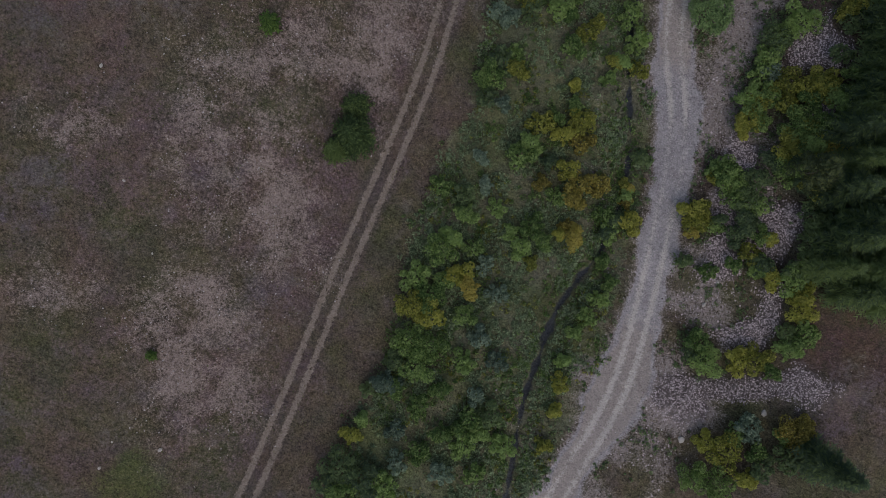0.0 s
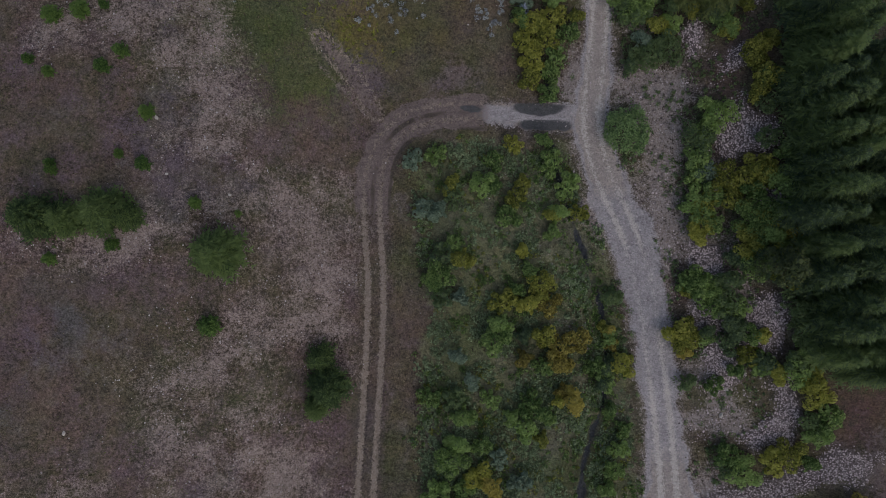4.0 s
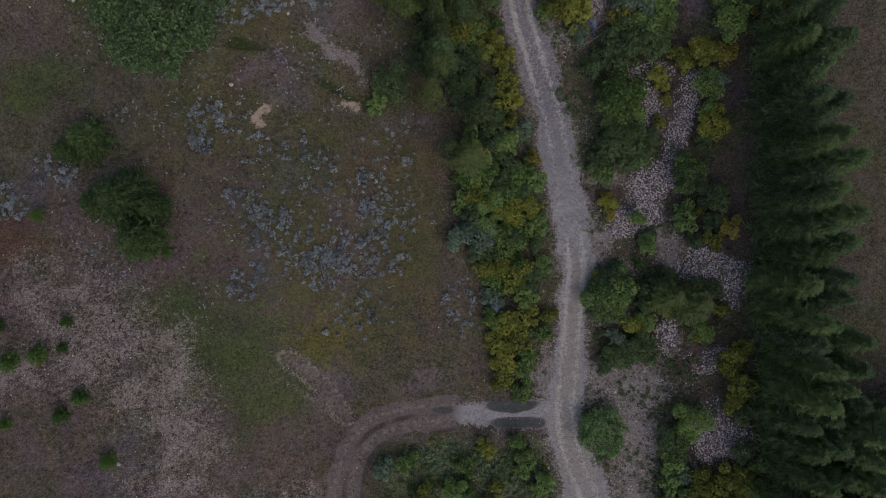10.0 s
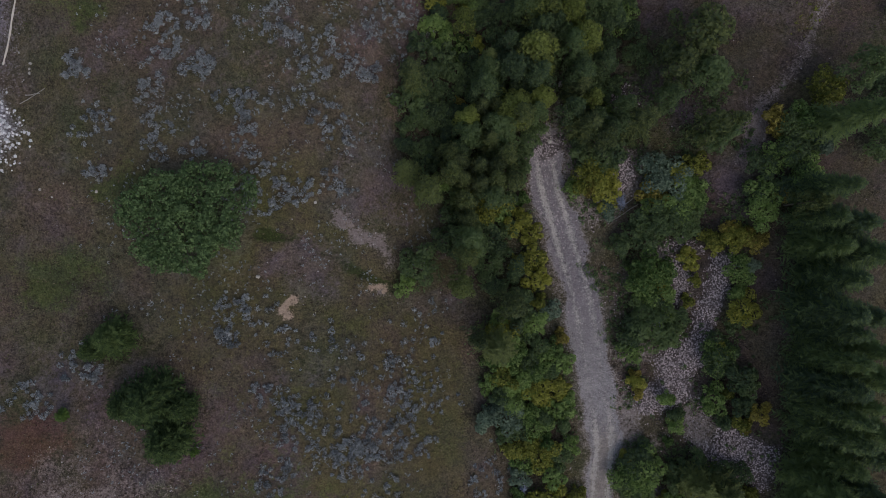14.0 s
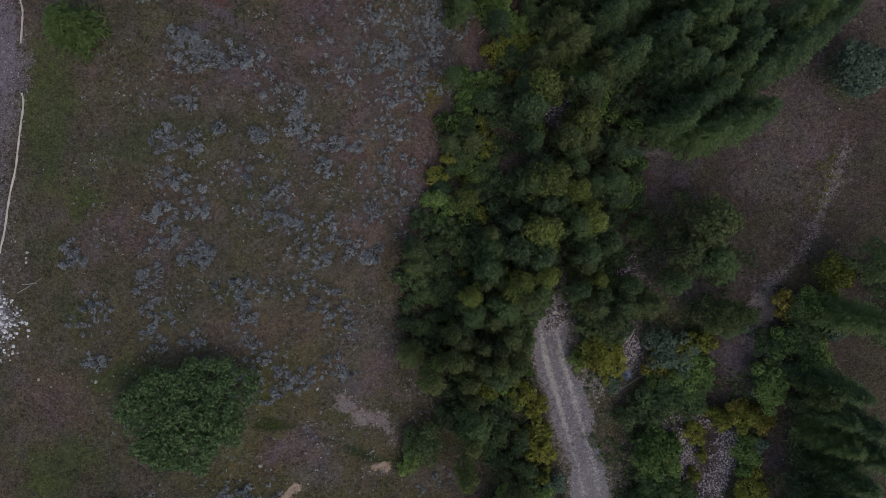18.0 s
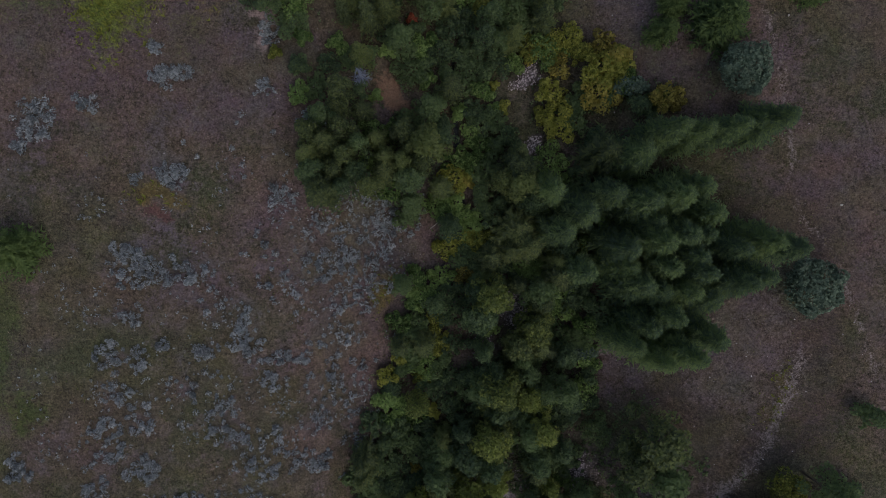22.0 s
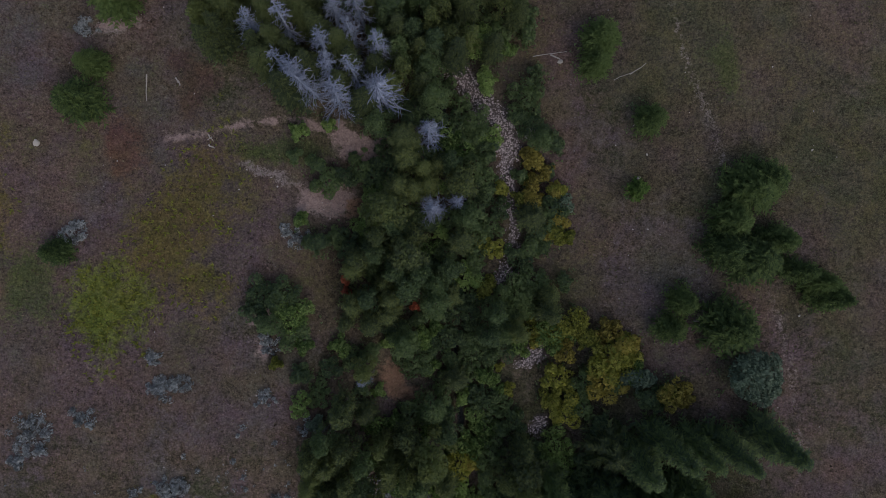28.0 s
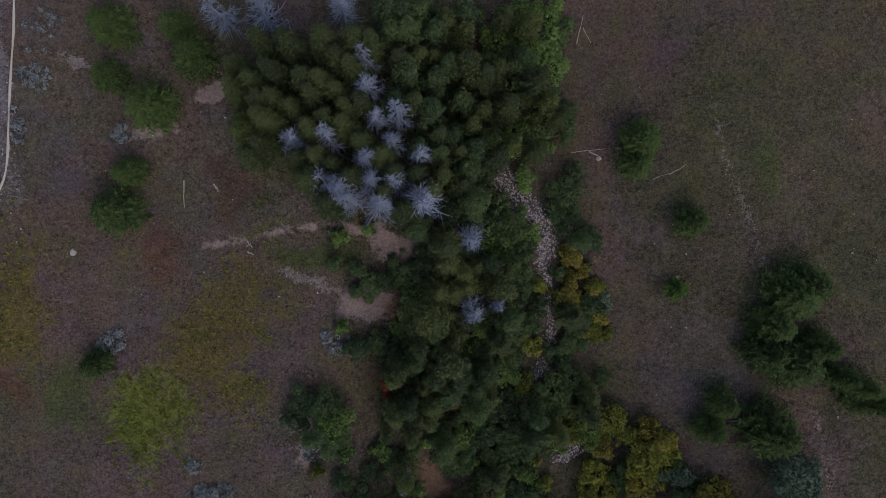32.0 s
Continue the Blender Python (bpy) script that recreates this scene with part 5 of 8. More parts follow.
yellow_shrub(26.7, 26.7, 1.28, 1.9)
yellow_shrub(26.5, 24.7, 1.51, 2.1)
yellow_shrub(28.6, 29.3, 1.72, 2.3)
yellow_shrub(30.2, 29.2, 1.48, 2.1)
yellow_shrub(31.9, 30.0, 1.58, 2.2)
yellow_shrub(31.9, 24.3, 1.36, 2.0)
yellow_shrub(25.3, 13.2, 1.62, 2.2)
yellow_shrub(25.4, 14.2, 1.16, 1.8)
yellow_shrub(31.1, 11.8, 1.26, 1.9)
yellow_shrub(33.8, 1.2, 1.48, 2.1)
yellow_shrub(35.2, 1.8, 1.69, 2.3)
yellow_shrub(37.0, 8.0, 1.67, 2.3)
yellow_shrub(33.7, -7.7, 1.25, 1.9)
yellow_shrub(35.7, -7.7, 1.90, 2.5)
yellow_shrub(38.2, -9.6, 1.33, 2.0)
yellow_shrub(11.0, 45.5, 1.60, 2.2)
yellow_shrub(13.6, 45.9, 1.04, 1.7)
yellow_shrub(10.4, 43.4, 1.71, 2.3)
yellow_shrub(8.4, 42.9, 1.26, 1.9)
yellow_shrub(9.3, 41.2, 1.37, 2.0)
yellow_shrub(22.1, 45.0, 1.48, 2.1)
yellow_shrub(31.0, 42.4, 1.32, 2.0)
yellow_shrub(30.7, 41.0, 1.32, 2.0)
yellow_shrub(32.1, 43.2, 0.99, 1.7)
yellow_shrub(1.2, 28.3, 1.25, 1.9)
yellow_shrub(7.4, 32.6, 1.03, 1.7)
yellow_shrub(14.3, 25.8, 1.03, 1.7)
yellow_shrub(33.7, 24.0, 1.63, 2.3)
yellow_shrub(4.8, 75.1, 2.23, 2.9)
yellow_shrub(3.5, 74.5, 1.57, 2.2)
yellow_shrub(8.2, 73.5, 1.24, 1.9)
yellow_shrub(9.1, 71.8, 1.24, 1.9)
yellow_shrub(9.3, 69.5, 1.47, 2.1)
yellow_shrub(9.6, 67.3, 1.35, 2.0)
yellow_shrub(6.0, 57.7, 1.57, 2.2)
yellow_shrub(9.9, 56.0, 1.69, 2.3)
yellow_shrub(11.9, 56.6, 1.36, 2.0)
yellow_shrub(9.9, 49.9, 1.91, 2.5)
yellow_shrub(14.9, 77.4, 1.91, 2.5)
yellow_shrub(16.6, 75.8, 1.58, 2.2)
yellow_shrub(24.5, 78.5, 1.42, 2.1)
yellow_shrub(24.4, 69.5, 1.23, 1.9)
yellow_shrub(26.3, 71.4, 1.32, 2.0)
yellow_shrub(28.3, 71.6, 1.52, 2.2)
yellow_shrub(28.9, 64.8, 1.74, 2.4)
yellow_shrub(19.6, 57.1, 1.02, 1.7)
yellow_shrub(35.4, 85.1, 1.99, 2.8)
yellow_shrub(5.8, 113.5, 1.63, 2.3)
yellow_shrub(-0.8, 94.5, 1.08, 1.8)
yellow_shrub(17.1, 105.8, 1.30, 2.0)
yellow_shrub(10.5, 120.2, 0.76, 1.5)
yellow_shrub(16.8, 126.6, 1.80, 2.5)
yellow_shrub(16.0, 118.2, 1.81, 2.5)
yellow_shrub(14.7, 119.3, 1.29, 2.0)
yellow_shrub(5.1, 162.2, 0.71, 1.5)
yellow_shrub(29.2, 27.2, 1.34, 2.0)
yellow_shrub(26.0, 23.7, 1.25, 1.9)
yellow_shrub(31.1, 30.3, 1.43, 2.1)
yellow_shrub(31.0, 38.0, 1.43, 2.1)
yellow_shrub(34.3, 23.8, 1.31, 2.0)
yellow_shrub(31.0, 22.5, 1.66, 2.3)
yellow_shrub(34.1, 20.2, 1.96, 2.7)
yellow_shrub(32.0, 13.8, 1.01, 1.7)
yellow_shrub(25.4, 17.9, 0.80, 1.5)
yellow_shrub(24.5, 14.0, 1.58, 2.2)
yellow_shrub(33.8, 10.1, 1.33, 2.0)
yellow_shrub(37.1, 9.4, 1.41, 2.1)
yellow_shrub(18.8, 49.4, 0.92, 1.6)
yellow_shrub(25.4, 46.7, 1.02, 1.7)
yellow_shrub(28.6, 44.5, 1.12, 1.8)
yellow_shrub(30.0, 46.7, 0.89, 1.6)
yellow_shrub(30.3, 41.3, 1.11, 1.8)
yellow_shrub(31.7, 39.0, 1.42, 2.1)
yellow_shrub(18.6, 10.5, 1.36, 2.0)
yellow_shrub(22.1, 66.3, 1.13, 1.8)
yellow_shrub(24.5, 65.2, 0.79, 1.5)
yellow_shrub(25.0, 67.4, 0.67, 1.4)
yellow_shrub(26.8, 70.6, 0.89, 1.6)
yellow_shrub(29.0, 71.4, 1.31, 2.0)
yellow_shrub(23.3, 77.8, 1.22, 1.9)
yellow_shrub(15.9, 77.6, 1.69, 2.3)
yellow_shrub(27.6, 60.2, 1.11, 1.8)
yellow_shrub(28.1, 56.2, 0.78, 1.5)
yellow_shrub(29.3, 53.4, 0.99, 1.7)
yellow_shrub(6.0, 62.2, 1.53, 2.4)
yellow_shrub(9.7, 65.1, 0.95, 2.1)
yellow_shrub(7.4, 50.5, 1.49, 2.0)
yellow_shrub(8.8, 51.2, 1.00, 1.9)
yellow_shrub(8.9, 133.7, 1.26, 2.0)
yellow_shrub(-10.1, 124.2, 0.58, 1.4)
yellow_shrub(8.4, 130.0, 1.26, 2.0)
yellow_shrub(9.7, 122.4, 0.53, 1.2)
yellow_shrub(9.9, 139.4, 0.84, 1.6)
yellow_shrub(15.1, 139.1, 1.04, 1.8)
yellow_shrub(15.0, 135.0, 1.25, 2.0)
yellow_shrub(16.2, 134.7, 0.84, 1.6)
yellow_shrub(11.7, 138.3, 0.94, 1.7)
yellow_shrub(5.3, 107.0, 1.43, 2.1)
yellow_shrub(6.4, 107.4, 1.21, 1.9)
yellow_shrub(8.1, 107.6, 1.32, 2.0)
yellow_shrub(3.9, 99.9, 1.10, 1.8)
yellow_shrub(4.2, 97.7, 1.32, 2.0)
yellow_shrub(0.6, 96.2, 0.98, 1.7)
yellow_shrub(2.5, 94.2, 1.10, 1.8)
yellow_shrub(3.6, 90.9, 0.88, 1.6)
yellow_shrub(13.1, 125.8, 1.37, 2.1)
yellow_shrub(15.1, 125.7, 1.37, 2.1)
yellow_shrub(21.2, 123.4, 1.44, 2.2)
yellow_shrub(24.8, 120.5, 1.02, 1.8)
yellow_shrub(7.4, 72.5, 1.13, 1.8)
yellow_shrub(7.7, 69.1, 1.13, 1.8)
dark_shrub(1.4, -11.1, 1.14, 1.8)
dark_shrub(0.0, -14.5, 1.02, 1.7)
dark_shrub(0.0, -22.6, 1.90, 2.5)
dark_shrub(2.5, -22.9, 1.90, 2.5)
dark_shrub(-0.7, -24.8, 1.46, 2.1)
dark_shrub(12.4, -12.9, 1.48, 2.1)
dark_shrub(1.9, 6.7, 1.38, 2.0)
dark_shrub(0.3, 17.3, 1.27, 1.9)
dark_shrub(17.2, 10.2, 1.16, 1.8)
dark_shrub(16.8, 8.7, 1.16, 1.8)
dark_shrub(1.5, 27.3, 1.28, 1.9)
dark_shrub(8.7, 13.2, 0.93, 1.6)
dark_shrub(29.4, 14.8, 1.50, 2.1)
dark_shrub(29.4, -0.0, 1.15, 1.8)
dark_shrub(36.7, 5.4, 1.23, 1.9)
dark_shrub(39.2, -8.0, 1.33, 2.0)
dark_shrub(40.8, -6.4, 1.32, 2.0)
dark_shrub(42.2, -4.2, 1.09, 1.8)
dark_shrub(19.2, 48.4, 1.94, 2.5)
dark_shrub(20.1, 49.9, 1.60, 2.2)
dark_shrub(18.5, 47.0, 1.26, 1.9)
dark_shrub(20.9, 41.8, 1.71, 2.3)
dark_shrub(23.1, 42.7, 1.70, 2.3)
dark_shrub(0.7, 21.2, 1.47, 2.1)
dark_shrub(32.7, 21.8, 1.54, 2.2)
dark_shrub(-2.1, 68.6, 2.09, 2.8)
dark_shrub(7.6, 68.4, 1.46, 2.1)
dark_shrub(7.6, 62.8, 1.46, 2.1)
dark_shrub(8.8, 61.6, 1.13, 1.8)
dark_shrub(11.1, 58.2, 1.24, 1.9)
dark_shrub(6.6, 52.0, 1.13, 1.8)
dark_shrub(0.4, 71.2, 1.34, 2.0)
dark_shrub(4.6, 68.9, 1.68, 2.3)
dark_shrub(5.4, 66.7, 1.35, 2.0)
dark_shrub(21.3, 72.8, 2.44, 3.1)
dark_shrub(23.9, 73.4, 1.88, 2.5)
dark_shrub(18.9, 71.8, 1.47, 2.1)
dark_shrub(17.8, 70.7, 1.24, 1.9)
dark_shrub(20.0, 63.9, 1.69, 2.3)
dark_shrub(21.5, 62.8, 2.46, 3.1)
dark_shrub(23.8, 63.4, 1.35, 2.0)
dark_shrub(19.0, 61.7, 1.47, 2.1)
dark_shrub(29.2, 58.0, 1.53, 2.2)
dark_shrub(29.3, 55.2, 1.21, 1.9)
dark_shrub(32.8, 81.5, 1.79, 2.5)
dark_shrub(-1.9, 90.2, 1.39, 2.1)
dark_shrub(19.6, 100.8, 1.61, 2.3)
dark_shrub(19.0, 89.5, 1.62, 2.3)
dark_shrub(11.5, 129.3, 2.12, 2.9)
dark_shrub(23.2, 119.9, 1.55, 2.3)
dark_shrub(8.8, 114.3, 1.61, 2.3)
dark_shrub(17.4, 118.7, 1.49, 2.2)
dark_shrub(19.0, 117.1, 1.27, 2.0)
dark_shrub(42.1, 92.0, 1.53, 2.3)
dark_shrub(12.2, 147.5, 1.74, 2.5)
dark_shrub(11.7, 145.8, 1.24, 2.0)
dark_shrub(13.2, 149.6, 1.03, 1.8)
dark_shrub(12.7, 130.6, 1.77, 2.5)
dark_shrub(15.8, 130.5, 1.05, 1.8)
dark_shrub(12.1, 128.4, 1.47, 2.2)
dark_shrub(7.5, 157.5, 2.20, 3.1)
dark_shrub(5.0, 153.6, 1.71, 2.5)
dark_shrub(11.2, 156.2, 1.01, 1.8)
dark_shrub(5.0, 159.6, 1.51, 2.3)
dark_shrub(7.0, 160.2, 1.51, 2.3)
dark_shrub(10.2, 157.2, 1.51, 2.3)
dark_shrub(11.6, 162.1, 1.50, 2.3)
dark_shrub(32.8, 79.6, 1.89, 2.7)
dark_shrub(30.1, 78.4, 1.80, 2.5)
dark_shrub(32.1, 76.0, 1.59, 2.3)
dark_shrub(39.7, 84.2, 2.10, 2.9)
dark_shrub(39.7, 80.0, 1.89, 2.7)
dark_shrub(26.2, 33.6, 1.91, 2.5)
dark_shrub(31.7, 33.3, 1.21, 1.9)
dark_shrub(31.6, 36.6, 1.10, 1.8)
dark_shrub(32.6, 20.6, 1.54, 2.2)
dark_shrub(35.6, 18.6, 0.98, 1.7)
dark_shrub(29.6, 21.6, 1.34, 2.0)
dark_shrub(29.0, 19.2, 1.57, 2.2)
dark_shrub(29.2, 16.8, 1.68, 2.3)
dark_shrub(29.8, 14.3, 1.46, 2.1)
dark_shrub(28.9, 13.0, 1.24, 1.9)
dark_shrub(27.1, 13.9, 1.02, 1.7)
dark_shrub(32.5, 11.1, 1.45, 2.1)
dark_shrub(35.6, 14.3, 1.63, 2.3)
dark_shrub(34.8, 16.9, 1.42, 2.1)
dark_shrub(25.2, 8.8, 1.02, 1.7)
dark_shrub(19.8, 46.1, 1.49, 2.1)
dark_shrub(21.0, 48.2, 1.37, 2.0)
dark_shrub(19.3, 41.0, 1.26, 1.9)
dark_shrub(24.5, 48.3, 1.59, 2.2)
dark_shrub(25.6, 49.8, 1.02, 1.7)
dark_shrub(23.2, 47.0, 1.14, 1.8)
dark_shrub(26.8, 48.2, 1.35, 2.0)
dark_shrub(28.4, 48.3, 1.67, 2.3)
dark_shrub(27.7, 46.2, 1.57, 2.2)
dark_shrub(27.8, 53.3, 0.90, 1.6)
dark_shrub(17.7, 17.3, 1.25, 1.9)
dark_shrub(21.5, 65.2, 1.24, 1.9)
dark_shrub(28.6, 63.4, 1.10, 1.8)
dark_shrub(29.9, 75.6, 1.29, 2.0)
dark_shrub(22.8, 72.8, 2.11, 2.8)
dark_shrub(20.3, 72.2, 1.47, 2.1)
dark_shrub(26.9, 60.0, 1.99, 2.7)
dark_shrub(29.7, 57.3, 1.21, 1.9)
dark_shrub(29.5, 55.6, 0.99, 1.7)
dark_shrub(19.4, 62.4, 1.70, 2.3)
dark_shrub(22.7, 61.5, 1.35, 2.0)
dark_shrub(23.4, 53.9, 0.91, 1.6)
dark_shrub(19.5, 49.9, 1.14, 1.8)
dark_shrub(17.9, 113.7, 1.17, 2.1)
dark_shrub(18.4, 104.7, 1.50, 2.4)
dark_shrub(18.2, 98.1, 1.29, 2.3)
dark_shrub(15.7, 111.4, 1.18, 2.2)
dark_shrub(10.2, 111.0, 0.99, 2.1)
dark_shrub(17.1, 101.8, 1.57, 2.2)
dark_shrub(17.2, 112.0, 1.44, 2.2)
dark_shrub(18.4, 94.3, 0.99, 2.4)
dark_shrub(12.8, 114.4, 1.36, 2.1)
dark_shrub(18.5, 92.1, 1.04, 2.0)
dark_shrub(10.9, 117.3, 1.22, 2.2)
dark_shrub(8.4, 111.9, 1.34, 2.1)
dark_shrub(10.8, 127.3, 1.09, 2.1)
dark_shrub(18.8, 108.3, 0.95, 2.4)
dark_shrub(9.9, 116.5, 0.92, 1.9)
dark_shrub(2.1, 159.8, 1.23, 2.0)
dark_shrub(9.6, 153.5, 1.44, 2.4)
dark_shrub(1.4, 155.8, 1.11, 2.2)
dark_shrub(5.7, 156.7, 1.41, 2.4)
dark_shrub(10.0, 162.2, 0.98, 2.2)
dark_shrub(8.7, 154.6, 1.18, 1.9)
dark_shrub(9.7, 158.8, 1.27, 2.1)
dark_shrub(4.2, 163.7, 0.96, 2.2)
dark_shrub(2.2, 153.9, 1.50, 2.2)
dark_shrub(-1.3, 153.2, 1.12, 2.3)
dark_shrub(2.1, 157.5, 1.40, 2.0)
dark_shrub(0.3, 163.0, 1.42, 2.3)
dark_shrub(-0.4, 79.0, 0.98, 2.2)
dark_shrub(0.7, 73.7, 1.02, 2.2)
dark_shrub(6.8, 75.0, 1.09, 2.3)
dark_shrub(-3.1, 84.8, 1.56, 2.4)
dark_shrub(-1.7, 78.4, 1.27, 2.4)
dark_shrub(7.7, 77.6, 1.45, 2.1)
dark_shrub(7.5, 79.8, 1.23, 2.3)
dark_shrub(4.2, 73.5, 1.29, 2.3)
dark_shrub(8.5, 64.4, 1.23, 2.1)
dark_shrub(8.5, 59.1, 1.19, 2.1)
dark_shrub(11.8, 49.9, 1.37, 2.1)
dark_shrub(12.2, 53.1, 1.06, 2.1)
dark_shrub(8.1, 65.7, 1.36, 2.0)
dark_shrub(7.8, 52.7, 1.25, 2.1)
dark_shrub(6.0, 55.7, 1.24, 2.3)
dark_shrub(9.7, 60.8, 1.24, 2.1)
dark_shrub(10.5, 53.5, 1.14, 2.2)
dark_shrub(-15.6, 154.1, 1.36, 2.0)
dark_shrub(-9.7, 158.6, 1.04, 2.2)
dark_shrub(11.6, 158.7, 1.01, 2.2)
dark_shrub(0.1, 146.6, 0.98, 2.0)
dark_shrub(4.5, 148.3, 1.37, 2.2)
dark_shrub(12.1, 155.2, 1.16, 2.0)
dark_shrub(12.3, 153.5, 1.26, 2.4)
dark_shrub(6.1, 147.1, 1.08, 2.1)
dark_shrub(-1.0, 156.8, 0.99, 2.0)
dark_shrub(-2.8, 140.9, 1.31, 2.1)
dark_shrub(-5.7, 139.8, 1.38, 2.2)
dark_shrub(-4.3, 140.3, 1.20, 2.0)
dark_shrub(-6.6, 141.3, 1.08, 1.9)
dark_shrub(-8.5, 142.0, 0.72, 1.5)
dark_shrub(-6.6, 134.5, 1.27, 2.1)
dark_shrub(-5.3, 134.9, 0.99, 1.8)
dark_shrub(8.9, 135.8, 1.25, 2.0)
dark_shrub(9.8, 137.4, 1.05, 1.8)
dark_shrub(4.8, 133.2, 1.36, 2.1)
dark_shrub(7.4, 132.1, 1.26, 2.0)
dark_shrub(-9.3, 130.3, 1.62, 2.5)
dark_shrub(-9.8, 129.0, 1.15, 2.0)
dark_shrub(-8.3, 123.1, 0.87, 1.7)
dark_shrub(2.1, 127.3, 1.05, 1.8)
dark_shrub(5.2, 128.0, 1.36, 2.1)
dark_shrub(6.8, 127.4, 1.26, 2.0)
dark_shrub(7.4, 129.0, 1.05, 1.8)
dark_shrub(5.8, 125.3, 1.26, 2.0)
dark_shrub(7.3, 125.3, 1.26, 2.0)
dark_shrub(3.4, 124.3, 0.95, 1.7)
dark_shrub(5.2, 123.2, 1.26, 2.0)
dark_shrub(4.2, 121.0, 1.06, 1.8)
dark_shrub(6.8, 122.1, 1.27, 2.0)
dark_shrub(8.9, 123.6, 1.16, 1.9)
dark_shrub(7.9, 119.9, 1.27, 2.0)
dark_shrub(11.7, 140.4, 0.83, 1.6)
dark_shrub(13.2, 135.2, 1.25, 2.0)
dark_shrub(13.8, 133.7, 1.05, 1.8)
dark_shrub(11.9, 132.1, 1.05, 1.8)
dark_shrub(10.9, 133.2, 0.84, 1.6)
dark_shrub(14.4, 141.0, 0.73, 1.5)
dark_shrub(7.8, 106.0, 1.21, 1.9)
dark_shrub(5.3, 102.4, 1.32, 2.0)
dark_shrub(5.8, 101.3, 1.32, 2.0)
dark_shrub(4.7, 99.9, 1.21, 1.9)
dark_shrub(5.6, 97.5, 1.21, 1.9)
dark_shrub(4.7, 95.8, 1.10, 1.8)
dark_shrub(0.8, 95.2, 1.09, 1.8)
dark_shrub(-0.3, 93.6, 1.30, 2.0)
dark_shrub(3.9, 94.7, 1.32, 2.0)
dark_shrub(5.3, 94.2, 1.21, 1.9)
dark_shrub(-0.8, 88.1, 1.19, 1.9)
dark_shrub(1.4, 88.1, 1.42, 2.1)
dark_shrub(3.0, 87.6, 1.32, 2.0)
dark_shrub(5.3, 91.4, 1.32, 2.0)
dark_shrub(-2.2, 87.1, 1.08, 1.8)
dark_shrub(-1.9, 85.7, 1.08, 1.8)
dark_shrub(0.3, 85.9, 1.20, 1.9)
dark_shrub(-2.5, 83.0, 1.29, 2.0)
dark_shrub(-3.6, 82.1, 0.86, 1.6)
dark_shrub(-0.3, 84.3, 1.20, 1.9)
dark_shrub(-1.1, 80.9, 0.98, 1.7)
dark_shrub(9.7, 109.6, 1.32, 2.0)
dark_shrub(8.6, 110.7, 1.21, 1.9)
dark_shrub(9.8, 106.9, 1.10, 1.8)
dark_shrub(17.8, 101.7, 1.31, 2.0)
dark_shrub(16.1, 95.8, 1.32, 2.0)
dark_shrub(6.7, 93.1, 1.22, 1.9)
dark_shrub(7.8, 97.5, 0.78, 1.5)
dark_shrub(20.3, 121.0, 1.25, 2.0)
dark_shrub(17.9, 120.9, 1.36, 2.1)
dark_shrub(5.0, 71.4, 1.57, 2.2)
dark_shrub(5.8, 70.2, 1.24, 1.9)
dark_shrub(1.3, 72.4, 1.23, 1.9)
dark_shrub(1.8, 75.2, 1.57, 2.2)
dark_shrub(1.8, 70.2, 1.24, 1.9)
dark_shrub(6.6, 72.2, 1.13, 1.8)
dark_shrub(10.0, 118.8, 1.13, 1.8)
dark_shrub(4.9, 118.4, 1.11, 2.2)
dark_shrub(-0.4, 142.8, 1.25, 2.0)
dark_shrub(3.3, 145.6, 1.55, 1.9)
dark_shrub(14.5, 137.3, 1.45, 2.4)
dark_shrub(5.9, 145.2, 1.28, 2.3)
dark_shrub(-0.5, 141.1, 1.58, 2.2)
dark_shrub(-8.7, 127.0, 1.64, 2.0)
dark_shrub(12.7, 145.0, 1.69, 2.2)
dark_shrub(1.8, 136.9, 1.12, 2.3)
dark_shrub(8.2, 140.2, 1.33, 2.0)
dark_shrub(7.5, 141.5, 1.34, 2.4)
dark_shrub(7.2, 133.4, 1.22, 2.3)
dark_shrub(-2.5, 134.5, 1.33, 2.0)
dark_shrub(9.8, 129.1, 1.28, 2.1)
dark_shrub(2.9, 136.1, 1.46, 1.8)
dark_shrub(2.4, 142.3, 1.50, 2.0)
dark_shrub(-0.5, 133.7, 1.64, 2.4)
dark_shrub(9.9, 124.6, 1.66, 2.0)
dark_shrub(8.6, 139.1, 1.20, 1.8)
dark_shrub(7.1, 124.0, 1.64, 1.9)
dark_shrub(7.4, 145.3, 1.68, 2.3)
dark_shrub(3.6, 131.9, 1.21, 1.9)
dark_shrub(1.3, 145.4, 1.15, 1.7)
dark_shrub(-11.8, 128.6, 1.16, 2.0)
dark_shrub(-1.7, 140.4, 1.44, 2.2)
dark_shrub(6.1, 128.9, 1.21, 1.9)
dark_shrub(14.2, 135.9, 1.53, 2.1)
dark_shrub(0.2, 126.6, 1.46, 2.3)
dark_shrub(8.4, 118.7, 1.65, 1.9)
dark_shrub(7.8, 134.8, 1.69, 2.1)
dark_shrub(7.8, 137.6, 1.15, 1.9)
dark_shrub(-11.3, 130.1, 1.63, 2.0)
dark_shrub(7.8, 144.0, 1.54, 1.8)
dark_shrub(-4.0, 134.0, 1.53, 2.3)
dark_shrub(14.9, 143.5, 1.29, 1.7)
dark_shrub(4.6, 125.5, 1.36, 2.3)
dark_shrub(8.3, 142.9, 1.31, 2.0)
dark_shrub(1.3, 118.4, 1.58, 2.0)
dark_shrub(1.7, 123.3, 1.68, 2.3)
dark_shrub(12.5, 133.6, 1.34, 1.8)
dark_shrub(0.3, 134.7, 1.34, 1.7)
dark_shrub(-2.0, 132.0, 1.30, 1.9)
